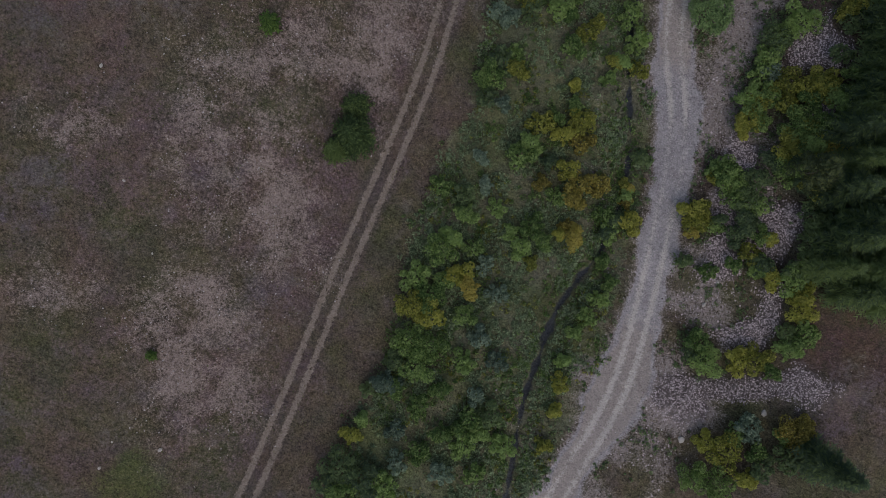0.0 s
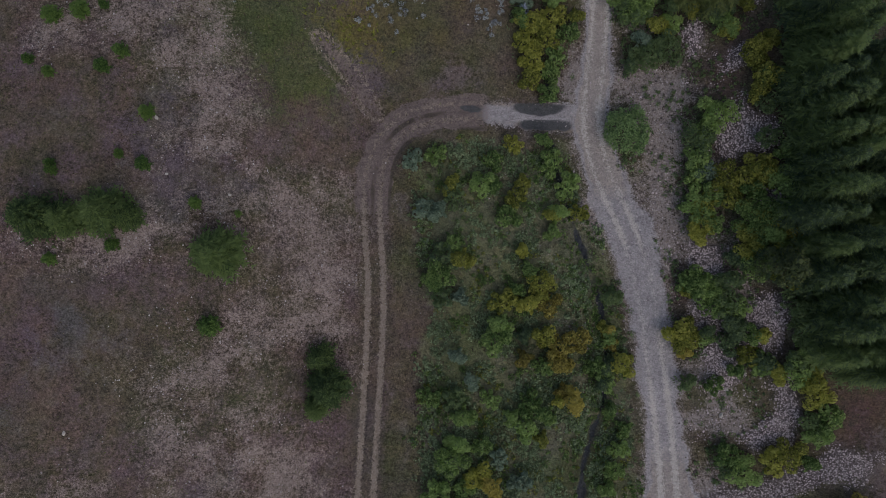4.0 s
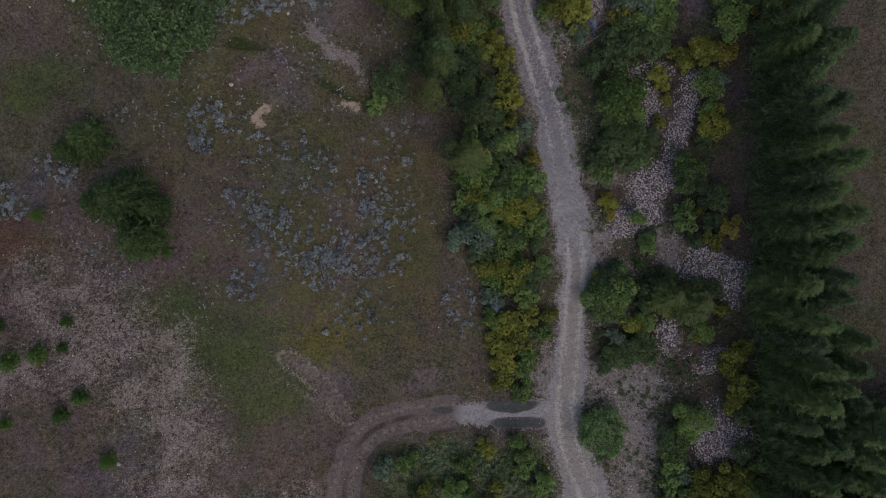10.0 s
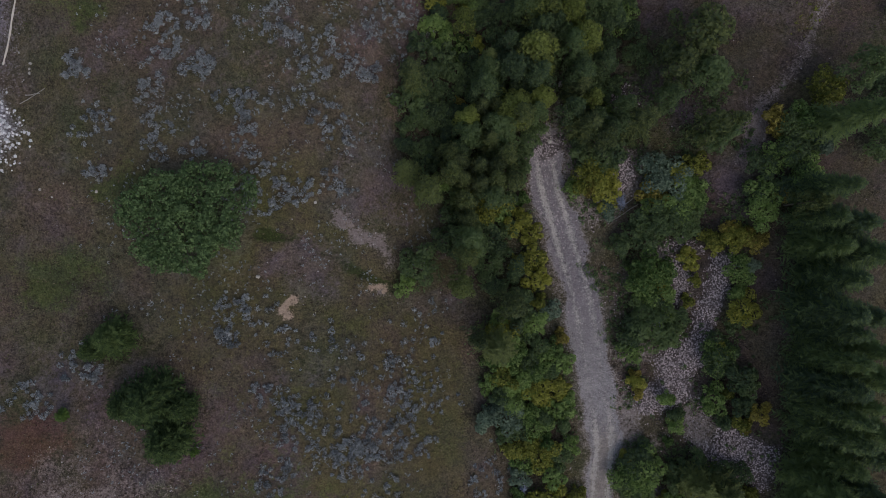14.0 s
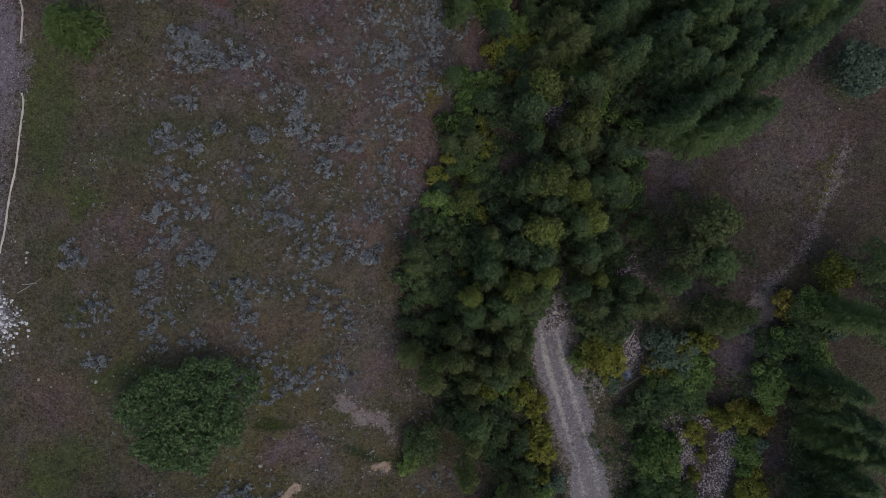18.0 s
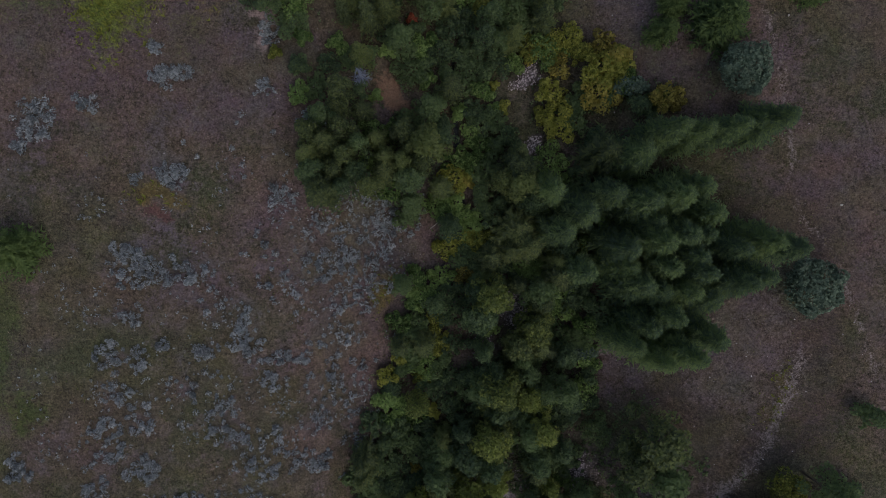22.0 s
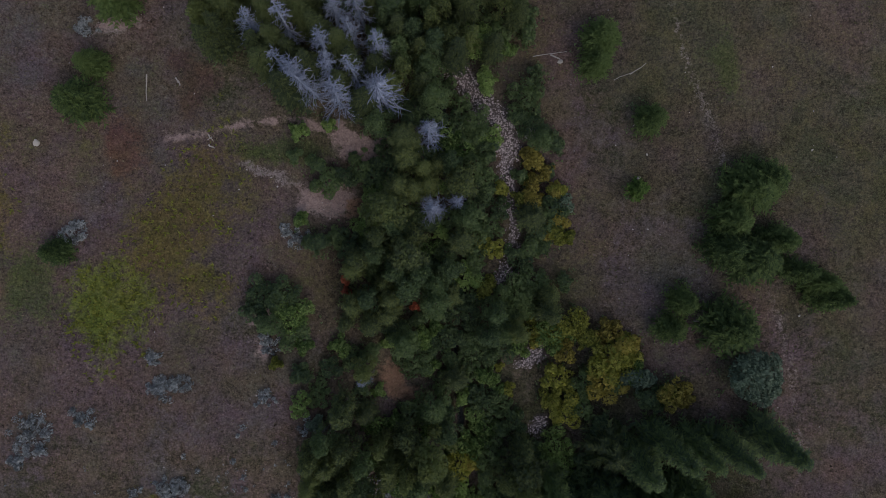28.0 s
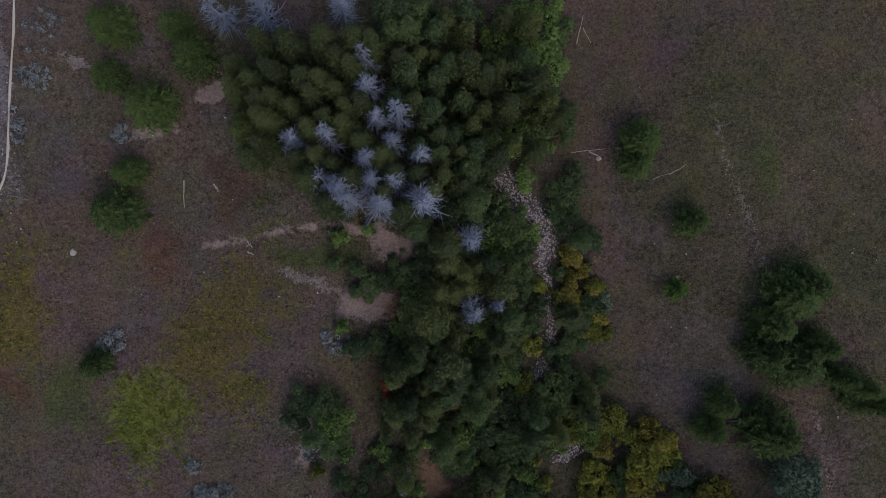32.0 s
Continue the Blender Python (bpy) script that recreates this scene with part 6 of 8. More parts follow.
dark_shrub(2.1, 146.5, 1.48, 1.7)
dark_shrub(4.7, 136.6, 1.35, 2.1)
dark_shrub(14.9, 86.9, 1.61, 2.2)
dark_shrub(-1.0, 86.6, 1.70, 2.1)
dark_shrub(10.8, 105.0, 1.26, 1.7)
dark_shrub(3.1, 89.5, 1.12, 1.9)
dark_shrub(-1.3, 82.9, 1.17, 1.7)
dark_shrub(15.5, 98.9, 1.19, 2.2)
dark_shrub(0.4, 89.2, 1.46, 2.3)
dark_shrub(5.8, 86.6, 1.12, 2.3)
dark_shrub(2.2, 86.4, 1.32, 1.7)
dark_shrub(13.5, 106.2, 1.35, 1.7)
dark_shrub(10.0, 103.1, 1.13, 2.4)
dark_shrub(16.7, 90.4, 1.21, 1.8)
dark_shrub(16.1, 79.5, 1.69, 2.2)
dark_shrub(7.1, 99.7, 1.25, 1.7)
dark_shrub(8.2, 104.1, 1.20, 2.3)
dark_shrub(15.2, 90.4, 1.59, 1.9)
dark_shrub(8.2, 91.4, 1.26, 2.1)
dark_shrub(4.3, 79.6, 1.22, 2.4)
dark_shrub(0.8, 81.9, 1.39, 2.0)
dark_shrub(14.3, 79.5, 1.54, 2.3)
dark_shrub(17.1, 80.1, 1.60, 1.9)
dark_shrub(-2.1, 80.0, 1.43, 2.1)
dark_shrub(16.4, 86.4, 1.56, 2.2)
dark_shrub(1.8, 96.5, 1.45, 2.4)
dark_shrub(9.3, 104.6, 1.38, 1.8)
dark_shrub(9.6, 82.1, 1.16, 2.1)
dark_shrub(6.6, 105.8, 1.53, 2.4)
dark_shrub(1.6, 98.5, 1.61, 2.3)
dark_shrub(14.4, 109.8, 1.57, 2.4)
dark_shrub(14.0, 80.7, 1.15, 2.3)
dark_shrub(2.2, 99.7, 1.19, 2.1)
dark_shrub(4.4, 93.1, 1.20, 1.9)
dark_shrub(10.1, 88.3, 1.67, 1.9)
dark_shrub(6.5, 84.9, 1.68, 1.7)
dark_shrub(1.4, 83.9, 1.45, 2.2)
dark_shrub(0.2, 83.2, 1.49, 1.9)
dark_shrub(17.1, 103.4, 1.48, 1.9)
dark_shrub(7.6, 85.7, 1.33, 1.9)
dark_shrub(13.6, 96.3, 1.57, 2.0)
dark_shrub(7.2, 94.3, 1.48, 1.8)
dark_shrub(8.1, 87.9, 1.57, 2.0)
dark_shrub(-1.7, 84.1, 1.36, 2.0)
dark_shrub(14.4, 100.0, 1.40, 1.7)
dark_shrub(1.2, 109.6, 1.15, 2.4)
dark_shrub(-3.4, 80.4, 1.20, 2.3)
dark_shrub(11.0, 95.7, 1.62, 1.7)
dark_shrub(16.9, 97.7, 1.55, 2.1)
dark_shrub(8.8, 81.2, 1.57, 1.7)
dark_shrub(3.1, 93.1, 1.25, 2.1)
silver_shrub(1.2, -13.4, 1.58, 2.2)
silver_shrub(2.2, 17.2, 0.93, 1.6)
silver_shrub(2.0, 11.2, 1.04, 1.7)
silver_shrub(-0.1, 25.7, 1.16, 1.8)
silver_shrub(6.4, 1.1, 1.04, 1.7)
silver_shrub(8.5, -1.2, 1.15, 1.8)
silver_shrub(8.5, -5.9, 1.26, 1.9)
silver_shrub(10.9, -7.5, 1.15, 1.8)
silver_shrub(10.0, -11.5, 1.03, 1.7)
silver_shrub(3.8, -17.3, 1.13, 1.8)
silver_shrub(5.0, -20.4, 1.13, 1.8)
silver_shrub(9.6, -19.9, 1.25, 1.9)
silver_shrub(3.5, 8.7, 1.04, 1.7)
silver_shrub(36.9, -4.7, 1.56, 2.2)
silver_shrub(8.0, 47.6, 1.15, 1.8)
silver_shrub(20.5, 43.6, 1.15, 1.8)
silver_shrub(-1.6, 25.7, 1.25, 1.9)
silver_shrub(-2.8, 30.8, 1.13, 1.8)
silver_shrub(11.1, 64.5, 1.13, 1.8)
silver_shrub(6.5, 53.8, 1.68, 2.3)
silver_shrub(5.1, 54.3, 1.35, 2.0)
silver_shrub(4.2, 53.5, 1.24, 1.9)
silver_shrub(21.1, 78.3, 2.21, 2.9)
silver_shrub(22.8, 76.7, 1.88, 2.5)
silver_shrub(34.8, 81.0, 1.58, 2.3)
silver_shrub(18.0, 96.6, 1.41, 2.1)
silver_shrub(22.3, 121.7, 1.56, 2.3)
silver_shrub(26.8, 30.2, 1.24, 1.9)
silver_shrub(29.5, 68.6, 0.98, 1.7)
silver_shrub(21.8, 77.7, 1.23, 1.9)
silver_shrub(16.6, 74.3, 1.14, 1.8)
silver_shrub(-6.8, 118.7, 0.79, 1.6)
silver_shrub(15.8, 137.8, 1.14, 1.9)
golden_shrub(5.6, -1.6, 1.37, 2.0)
golden_shrub(11.2, 16.3, 1.39, 2.0)
golden_shrub(8.8, 11.1, 0.93, 1.6)
golden_shrub(12.4, 12.1, 1.50, 2.1)
golden_shrub(12.4, 10.5, 1.39, 2.0)
golden_shrub(14.3, 13.1, 1.28, 1.9)
golden_shrub(12.6, 7.8, 0.81, 1.5)
golden_shrub(13.7, 6.9, 1.50, 2.1)
golden_shrub(17.8, 12.3, 0.70, 1.4)
green_shrub(30.9, 25.4, 1.93, 2.5)
yellow_shrub(30.5, 23.8, 1.60, 2.2)
golden_shrub(34.7, 24.8, 1.89, 2.5)
golden_shrub(40.8, -3.4, 1.86, 2.5)
golden_shrub(41.6, -2.6, 1.10, 1.8)
yellow_shrub(9.0, 45.2, 1.49, 2.1)
yellow_shrub(9.0, 39.6, 1.26, 1.9)
golden_shrub(12.0, 61.6, 0.91, 1.6)
golden_shrub(20.9, 75.7, 1.45, 2.1)
golden_shrub(29.7, 71.1, 1.30, 2.0)
golden_shrub(30.6, 71.1, 0.65, 1.4)
golden_shrub(30.6, 54.5, 1.20, 1.9)
golden_shrub(31.1, 82.4, 1.38, 2.1)
golden_shrub(31.9, 75.8, 0.96, 1.7)
golden_shrub(6.9, 113.1, 0.88, 1.6)
green_shrub(14.8, 125.7, 1.81, 2.5)
golden_shrub(13.2, 125.2, 1.07, 1.8)
yellow_shrub(19.8, 123.6, 2.40, 3.2)
golden_shrub(19.3, 121.5, 2.10, 2.9)
golden_shrub(21.1, 124.7, 1.46, 2.2)
yellow_shrub(15.2, 121.4, 1.60, 2.3)
golden_shrub(25.1, 120.6, 1.53, 2.3)
golden_shrub(26.2, 120.1, 0.82, 1.6)
yellow_shrub(31.9, 25.6, 1.32, 2.0)
green_shrub(33.4, 31.9, 0.98, 1.7)
golden_shrub(25.2, 11.9, 0.80, 1.5)
golden_shrub(29.6, 52.9, 0.56, 1.2)
golden_shrub(17.5, 13.9, 0.80, 1.5)
golden_shrub(20.1, 66.7, 0.68, 1.4)
golden_shrub(27.8, 72.3, 1.10, 1.8)
golden_shrub(21.8, 75.0, 0.85, 1.5)
golden_shrub(20.6, 77.0, 0.79, 1.5)
golden_shrub(14.9, 76.6, 1.14, 1.8)
golden_shrub(19.5, 57.8, 0.68, 1.4)
golden_shrub(19.8, 56.1, 0.68, 1.4)
green_shrub(9.8, 120.3, 0.64, 1.4)
golden_shrub(13.0, 142.0, 1.24, 2.0)
golden_shrub(12.9, 138.1, 1.35, 2.1)
golden_shrub(6.7, 104.4, 1.10, 1.8)
golden_shrub(1.9, 85.1, 0.66, 1.4)
golden_shrub(15.9, 123.8, 1.26, 2.0)
yellow_shrub(17.8, 125.3, 1.56, 2.3)
golden_shrub(19.6, 125.8, 1.45, 2.2)
broadleaf_tree(32.3, 20.6, 2.33, 7.4)
broadleaf_tree(0.8, 77.4, 1.44, 8.4)
broadleaf_tree(-1.3, 75.8, 1.73, 8.6)
broadleaf_tree(6.1, 79.3, 1.58, 6.9)
broadleaf_tree(6.6, 76.7, 1.37, 6.9)
broadleaf_tree(6.4, 65.1, 1.66, 8.3)
broadleaf_tree(3.4, 62.0, 1.04, 7.6)
broadleaf_tree(2.4, 69.8, 1.57, 7.1)
broadleaf_tree(1.8, 66.9, 1.45, 7.9)
broadleaf_tree(24.7, 81.5, 2.04, 6.8)
broadleaf_tree(25.9, 81.8, 1.41, 7.1)
broadleaf_tree(32.5, 74.6, 1.49, 6.9)
broadleaf_tree(11.6, 112.5, 2.01, 8.1)
broadleaf_tree(23.3, 89.9, 2.94, 7.6)
broadleaf_tree(-5.7, 111.7, 1.70, 6.7)
broadleaf_tree(3.2, 115.9, 2.05, 8.6)
broadleaf_tree(11.5, 113.9, 2.21, 7.1)
broadleaf_tree(1.0, 114.4, 1.17, 8.0)
broadleaf_tree(-14.7, 152.7, 1.69, 6.7)
broadleaf_tree(3.1, 158.4, 1.90, 7.2)
broadleaf_tree(0.9, 149.4, 1.15, 6.8)
broadleaf_tree(21.7, 87.3, 2.26, 6.7)
broadleaf_tree(10.0, 113.1, 1.36, 6.5)
broadleaf_tree(2.7, 114.5, 1.30, 7.1)
broadleaf_tree(4.3, 154.8, 1.23, 6.5)
broadleaf_tree(5.5, 158.2, 1.20, 7.0)
broadleaf_tree(6.7, 152.0, 1.30, 7.3)
broadleaf_tree(2.8, 161.2, 1.29, 6.6)
broadleaf_tree(9.9, 155.3, 1.30, 7.2)
broadleaf_tree(8.3, 161.9, 1.49, 7.0)
broadleaf_tree(1.2, 162.0, 1.54, 6.2)
broadleaf_tree(5.1, 152.2, 1.51, 6.1)
broadleaf_tree(-1.1, 159.2, 1.20, 6.6)
broadleaf_tree(2.6, 73.3, 1.32, 5.8)
broadleaf_tree(5.1, 76.8, 1.22, 7.2)
broadleaf_tree(0.8, 79.4, 1.38, 6.3)
broadleaf_tree(2.2, 75.0, 1.42, 6.7)
broadleaf_tree(5.3, 78.2, 1.22, 6.3)
broadleaf_tree(-4.8, 113.7, 1.44, 5.8)
broadleaf_tree(-6.9, 116.8, 1.42, 6.1)
broadleaf_tree(-4.2, 117.2, 1.40, 6.6)
broadleaf_tree(1.1, 117.2, 1.65, 5.9)
broadleaf_tree(-1.9, 112.3, 1.31, 7.2)
broadleaf_tree(-3.9, 114.8, 1.22, 7.2)
broadleaf_tree(3.4, 153.5, 1.19, 7.2)
broadleaf_tree(-0.6, 137.3, 2.20, 7.9)
broadleaf_tree(6.0, 139.7, 1.93, 7.2)
broadleaf_tree(-1.3, 135.0, 1.23, 7.9)
broadleaf_tree(-3.0, 133.1, 1.37, 6.5)
broadleaf_tree(1.2, 133.5, 2.24, 8.0)
broadleaf_tree(-2.6, 123.6, 1.17, 6.4)
broadleaf_tree(-4.3, 120.5, 1.48, 7.1)
lime_tree(8.9, 102.3, 2.14, 7.9)
broadleaf_tree(11.5, 97.7, 1.89, 6.4)
lime_tree(9.7, 93.7, 2.31, 7.9)
lime_tree(8.8, 89.1, 2.38, 7.3)
lime_tree(6.8, 83.7, 2.17, 6.6)
broadleaf_tree(7.4, 82.8, 1.63, 8.2)
broadleaf_tree(15.2, 80.9, 1.56, 7.1)
spruce(42.5, -5.2, 2.22, 8.6)
spruce(21.4, 110.6, 2.04, 10.1)
spruce(26.5, 109.9, 2.15, 8.4)
spruce(24.2, 108.2, 2.14, 9.5)
spruce(22.5, 107.3, 2.28, 9.9)
spruce(25.9, 104.9, 1.76, 9.5)
spruce(23.7, 101.2, 1.72, 9.2)
spruce(22.1, 100.2, 1.87, 8.3)
spruce(19.3, 111.4, 1.98, 8.9)
spruce(16.8, 110.2, 2.26, 9.0)
spruce(16.7, 105.1, 1.83, 10.2)
spruce(20.1, 107.0, 2.17, 9.2)
spruce(21.2, 103.5, 2.12, 9.0)
spruce(22.8, 97.7, 1.78, 9.3)
spruce(30.8, 107.5, 2.05, 9.0)
spruce(32.4, 107.0, 1.97, 9.2)
spruce(29.9, 104.8, 2.11, 9.2)
spruce(28.6, 106.8, 1.86, 8.6)
spruce(14.7, 108.3, 1.97, 9.1)
spruce(14.0, 111.9, 2.05, 10.0)
spruce(23.8, 111.5, 2.25, 10.1)
spruce(28.1, 104.0, 1.87, 10.1)
spruce(24.5, 98.3, 2.07, 10.2)
spruce(23.6, 116.9, 1.75, 10.3)
spruce(26.1, 116.5, 1.70, 8.6)
spruce(28.4, 116.9, 1.72, 8.9)
spruce(31.8, 117.4, 2.06, 8.3)
spruce(21.5, 115.0, 2.12, 8.9)
spruce(34.8, 81.7, 1.95, 10.3)
spruce(20.2, 105.1, 2.00, 7.8)
spruce(26.8, 99.3, 2.17, 8.1)
spruce(26.0, 107.8, 1.64, 8.3)
spruce(24.9, 103.4, 1.88, 8.5)
spruce(23.2, 105.5, 1.88, 9.1)
spruce(20.5, 98.6, 1.66, 9.5)
spruce(26.0, 111.9, 2.05, 7.9)
spruce(23.1, 103.0, 1.93, 7.7)
spruce(25.1, 106.3, 2.04, 8.8)
spruce(26.7, 102.6, 2.07, 7.7)
spruce(22.4, 109.0, 1.88, 8.0)
spruce(36.9, 12.6, 1.85, 8.0)
spruce(36.8, 15.2, 2.13, 10.0)
spruce(37.2, 17.3, 1.97, 9.1)
spruce(35.4, 20.1, 2.31, 7.7)
spruce(35.4, 22.5, 1.94, 8.7)
spruce(34.0, 25.3, 2.08, 8.3)
spruce(34.8, 27.8, 1.93, 10.3)
spruce(34.6, 29.9, 1.72, 10.7)
spruce(34.6, 32.5, 1.84, 9.7)
spruce(34.5, 35.2, 2.12, 8.3)
spruce(33.7, 37.3, 1.92, 8.7)
spruce(34.3, 39.6, 2.32, 10.2)
spruce(34.6, 42.5, 1.90, 10.1)
spruce(34.2, 44.6, 2.14, 9.4)
spruce(33.8, 46.6, 2.09, 10.5)
spruce(33.7, 49.2, 2.29, 8.9)
spruce(34.6, 51.7, 2.00, 8.3)
spruce(34.0, 54.4, 2.07, 10.1)
spruce(33.7, 56.4, 1.78, 10.7)
spruce(33.8, 58.5, 2.26, 9.9)
spruce(34.0, 60.9, 1.88, 10.1)
spruce(34.0, 63.2, 1.72, 9.6)
spruce(33.6, 65.2, 2.15, 9.9)
spruce(34.2, 68.1, 2.20, 8.5)
spruce(33.7, 71.0, 1.94, 7.7)
spruce(33.5, 73.1, 1.78, 7.8)
spruce(33.4, 75.8, 1.83, 9.6)
spruce(39.6, 11.0, 1.82, 8.6)
spruce(39.3, 13.4, 2.26, 9.3)
spruce(39.1, 15.7, 2.00, 9.9)
spruce(39.0, 18.3, 1.78, 8.1)
spruce(37.9, 20.9, 2.15, 10.6)
spruce(37.1, 23.4, 1.78, 10.3)
spruce(35.7, 25.8, 1.90, 8.8)
spruce(36.2, 28.1, 1.86, 9.3)
spruce(36.3, 30.8, 1.72, 10.2)
spruce(36.3, 33.3, 1.83, 8.5)
spruce(35.8, 36.0, 2.23, 8.9)
spruce(35.6, 38.3, 1.92, 8.3)
spruce(35.8, 40.9, 1.74, 10.0)
spruce(35.6, 45.9, 1.72, 8.2)
spruce(35.6, 48.2, 1.70, 9.1)
spruce(35.7, 50.1, 1.90, 10.0)
spruce(35.9, 53.0, 2.21, 8.9)
spruce(35.8, 55.1, 2.05, 10.3)
spruce(35.3, 57.3, 1.82, 9.4)
spruce(35.7, 59.6, 2.14, 10.6)
spruce(36.0, 62.0, 1.95, 8.6)
spruce(35.7, 64.6, 1.97, 8.4)
spruce(35.7, 70.2, 2.34, 8.7)
spruce(35.1, 72.9, 2.02, 8.4)
spruce(41.0, 12.9, 1.99, 9.3)
spruce(40.5, 15.0, 1.99, 10.1)
spruce(41.0, 17.4, 2.29, 9.8)
spruce(39.7, 20.1, 1.81, 8.7)
spruce(39.9, 22.0, 2.07, 7.9)
spruce(39.2, 24.9, 1.97, 8.9)
spruce(38.1, 27.7, 1.73, 10.3)
spruce(37.8, 30.4, 2.23, 8.9)
spruce(38.3, 33.0, 2.29, 9.9)
spruce(37.9, 35.3, 1.99, 10.1)
spruce(37.8, 37.4, 2.27, 10.4)
spruce(37.6, 39.4, 1.92, 8.4)
spruce(37.6, 42.3, 1.88, 8.6)
spruce(37.8, 44.6, 1.82, 8.7)
spruce(42.7, 11.1, 1.81, 10.5)
spruce(42.5, 13.7, 1.87, 10.1)
spruce(42.7, 16.3, 1.76, 7.9)
spruce(42.8, 19.0, 1.93, 9.2)
spruce(41.6, 23.8, 2.20, 9.4)
spruce(40.0, 25.9, 2.25, 9.6)
spruce(39.8, 28.6, 2.20, 9.5)
spruce(39.6, 30.8, 2.09, 10.1)
spruce(39.9, 33.2, 1.87, 10.7)
spruce(39.6, 35.2, 2.33, 8.1)
spruce(39.5, 37.6, 2.27, 10.2)
spruce(42.0, 13.5, 1.93, 10.4)
spruce(42.7, 15.6, 1.92, 10.2)
spruce(42.4, 18.0, 1.79, 8.3)
spruce(41.7, 20.8, 2.18, 9.9)
spruce(41.8, 23.3, 2.21, 10.3)
spruce(42.4, 25.3, 1.89, 9.6)
spruce(41.5, 27.3, 2.25, 10.2)
spruce(41.4, 29.6, 1.97, 7.9)
spruce(41.3, 31.8, 2.23, 8.6)
spruce(41.6, 33.7, 1.81, 9.3)
spruce(41.1, 35.7, 2.33, 8.1)
spruce(44.3, 13.2, 2.09, 10.4)
spruce(44.3, 16.0, 2.17, 8.9)
spruce(44.0, 18.8, 1.71, 8.5)
spruce(44.8, 21.3, 1.80, 9.4)
spruce(44.4, 23.9, 2.29, 8.0)
spruce(44.1, 26.4, 1.80, 8.7)
spruce(43.9, 28.8, 2.12, 8.4)
spruce(44.4, 31.4, 2.00, 10.7)
spruce(43.7, 34.0, 2.07, 9.0)
spruce(43.2, 36.9, 1.92, 9.1)
spruce(47.0, 13.0, 2.14, 9.5)
spruce(46.8, 15.7, 2.20, 9.4)
spruce(46.4, 17.6, 2.34, 9.8)
spruce(46.4, 20.4, 1.88, 10.7)
spruce(46.1, 22.8, 1.95, 9.5)
spruce(46.8, 25.4, 2.13, 8.1)
spruce(46.0, 27.9, 2.31, 7.8)
spruce(46.2, 30.5, 2.28, 8.0)
spruce(46.0, 32.8, 1.99, 9.4)
spruce(45.9, 35.6, 2.20, 9.8)
spruce(49.2, 13.8, 2.27, 8.8)
spruce(48.7, 15.9, 2.14, 7.9)
spruce(48.7, 18.3, 1.86, 9.0)
spruce(49.1, 20.9, 2.26, 8.9)
spruce(48.8, 22.7, 1.78, 8.2)
spruce(48.8, 27.5, 1.78, 8.6)
spruce(48.6, 30.2, 1.73, 10.7)
spruce(48.1, 32.3, 2.05, 10.7)
spruce(47.8, 35.1, 2.15, 9.1)
spruce(48.0, 37.2, 2.23, 10.2)
spruce(51.7, 15.5, 2.09, 9.4)
spruce(51.3, 18.2, 2.08, 8.9)
spruce(50.7, 20.2, 2.22, 8.7)
spruce(51.0, 22.7, 1.93, 8.9)
spruce(50.2, 25.1, 2.29, 8.8)
spruce(50.3, 27.8, 2.18, 9.2)
spruce(50.3, 29.9, 1.82, 9.5)
spruce(49.9, 32.7, 2.13, 10.4)
spruce(50.1, 35.0, 2.16, 10.3)
spruce(50.0, 37.1, 2.11, 8.0)
juniper(-11.3, 11.0, 1.54, 3.2)
juniper(-10.6, 8.3, 2.29, 4.2)
juniper(-11.6, 6.2, 1.31, 3.0)
juniper(-34.6, 23.8, 2.22, 4.4)
juniper(-32.3, 23.6, 1.66, 3.6)
juniper(-29.2, 24.4, 2.23, 4.4)
juniper(-27.5, 24.0, 1.28, 3.1)
juniper(-19.8, 21.0, 2.55, 4.8)
juniper(-29.5, 62.3, 1.95, 4.0)
juniper(-31.4, 61.3, 1.28, 3.1)
juniper(-25.7, 56.9, 2.79, 5.2)
juniper(-24.3, 53.3, 2.23, 4.4)
juniper(-28.1, 56.5, 1.66, 3.6)
juniper(-23.3, 56.1, 1.48, 3.4)
juniper(-32.2, 106.8, 2.41, 4.8)
juniper(25.7, 128.9, 1.50, 3.4)
juniper(24.8, 126.5, 1.51, 3.4)
juniper(29.2, 126.9, 2.67, 5.0)
juniper(37.4, 129.9, 1.66, 3.6)
juniper(22.9, 145.2, 1.55, 3.5)
juniper(18.4, 150.4, 1.58, 3.5)
juniper(18.7, 152.4, 1.95, 4.0)
juniper(-26.2, 146.5, 2.05, 4.4)
juniper(-25.3, 149.7, 1.35, 3.4)
juniper(-28.2, 133.9, 1.28, 3.2)
juniper(-26.0, 161.6, 1.89, 4.3)
juniper(-19.7, 159.3, 1.91, 4.3)
juniper(-23.2, 155.2, 2.17, 4.7)
juniper(-26.4, 157.5, 1.48, 3.6)
juniper(-21.0, 161.6, 1.48, 3.6)
juniper(-25.0, 150.0, 1.07, 3.0)
young_pine(-20.6, 14.5, 0.92, 1.8)
young_pine(-19.9, -17.9, 0.50, 1.2)
young_pine(-28.9, 21.6, 0.58, 1.3)
young_pine(-33.9, 20.2, 0.57, 1.3)
young_pine(-22.2, 25.5, 0.58, 1.3)
young_pine(-18.6, 24.7, 0.34, 1.0)
young_pine(-26.7, 28.9, 0.66, 1.4)
young_pine(-26.6, 33.6, 0.67, 1.4)
young_pine(-34.4, 28.7, 0.41, 1.1)
young_pine(-28.8, 29.9, 0.33, 1.0)
young_pine(-37.0, 45.4, 0.83, 1.6)
young_pine(-35.4, 42.3, 0.82, 1.6)
young_pine(-33.0, 42.9, 0.83, 1.6)
young_pine(-30.7, 45.8, 0.50, 1.2)
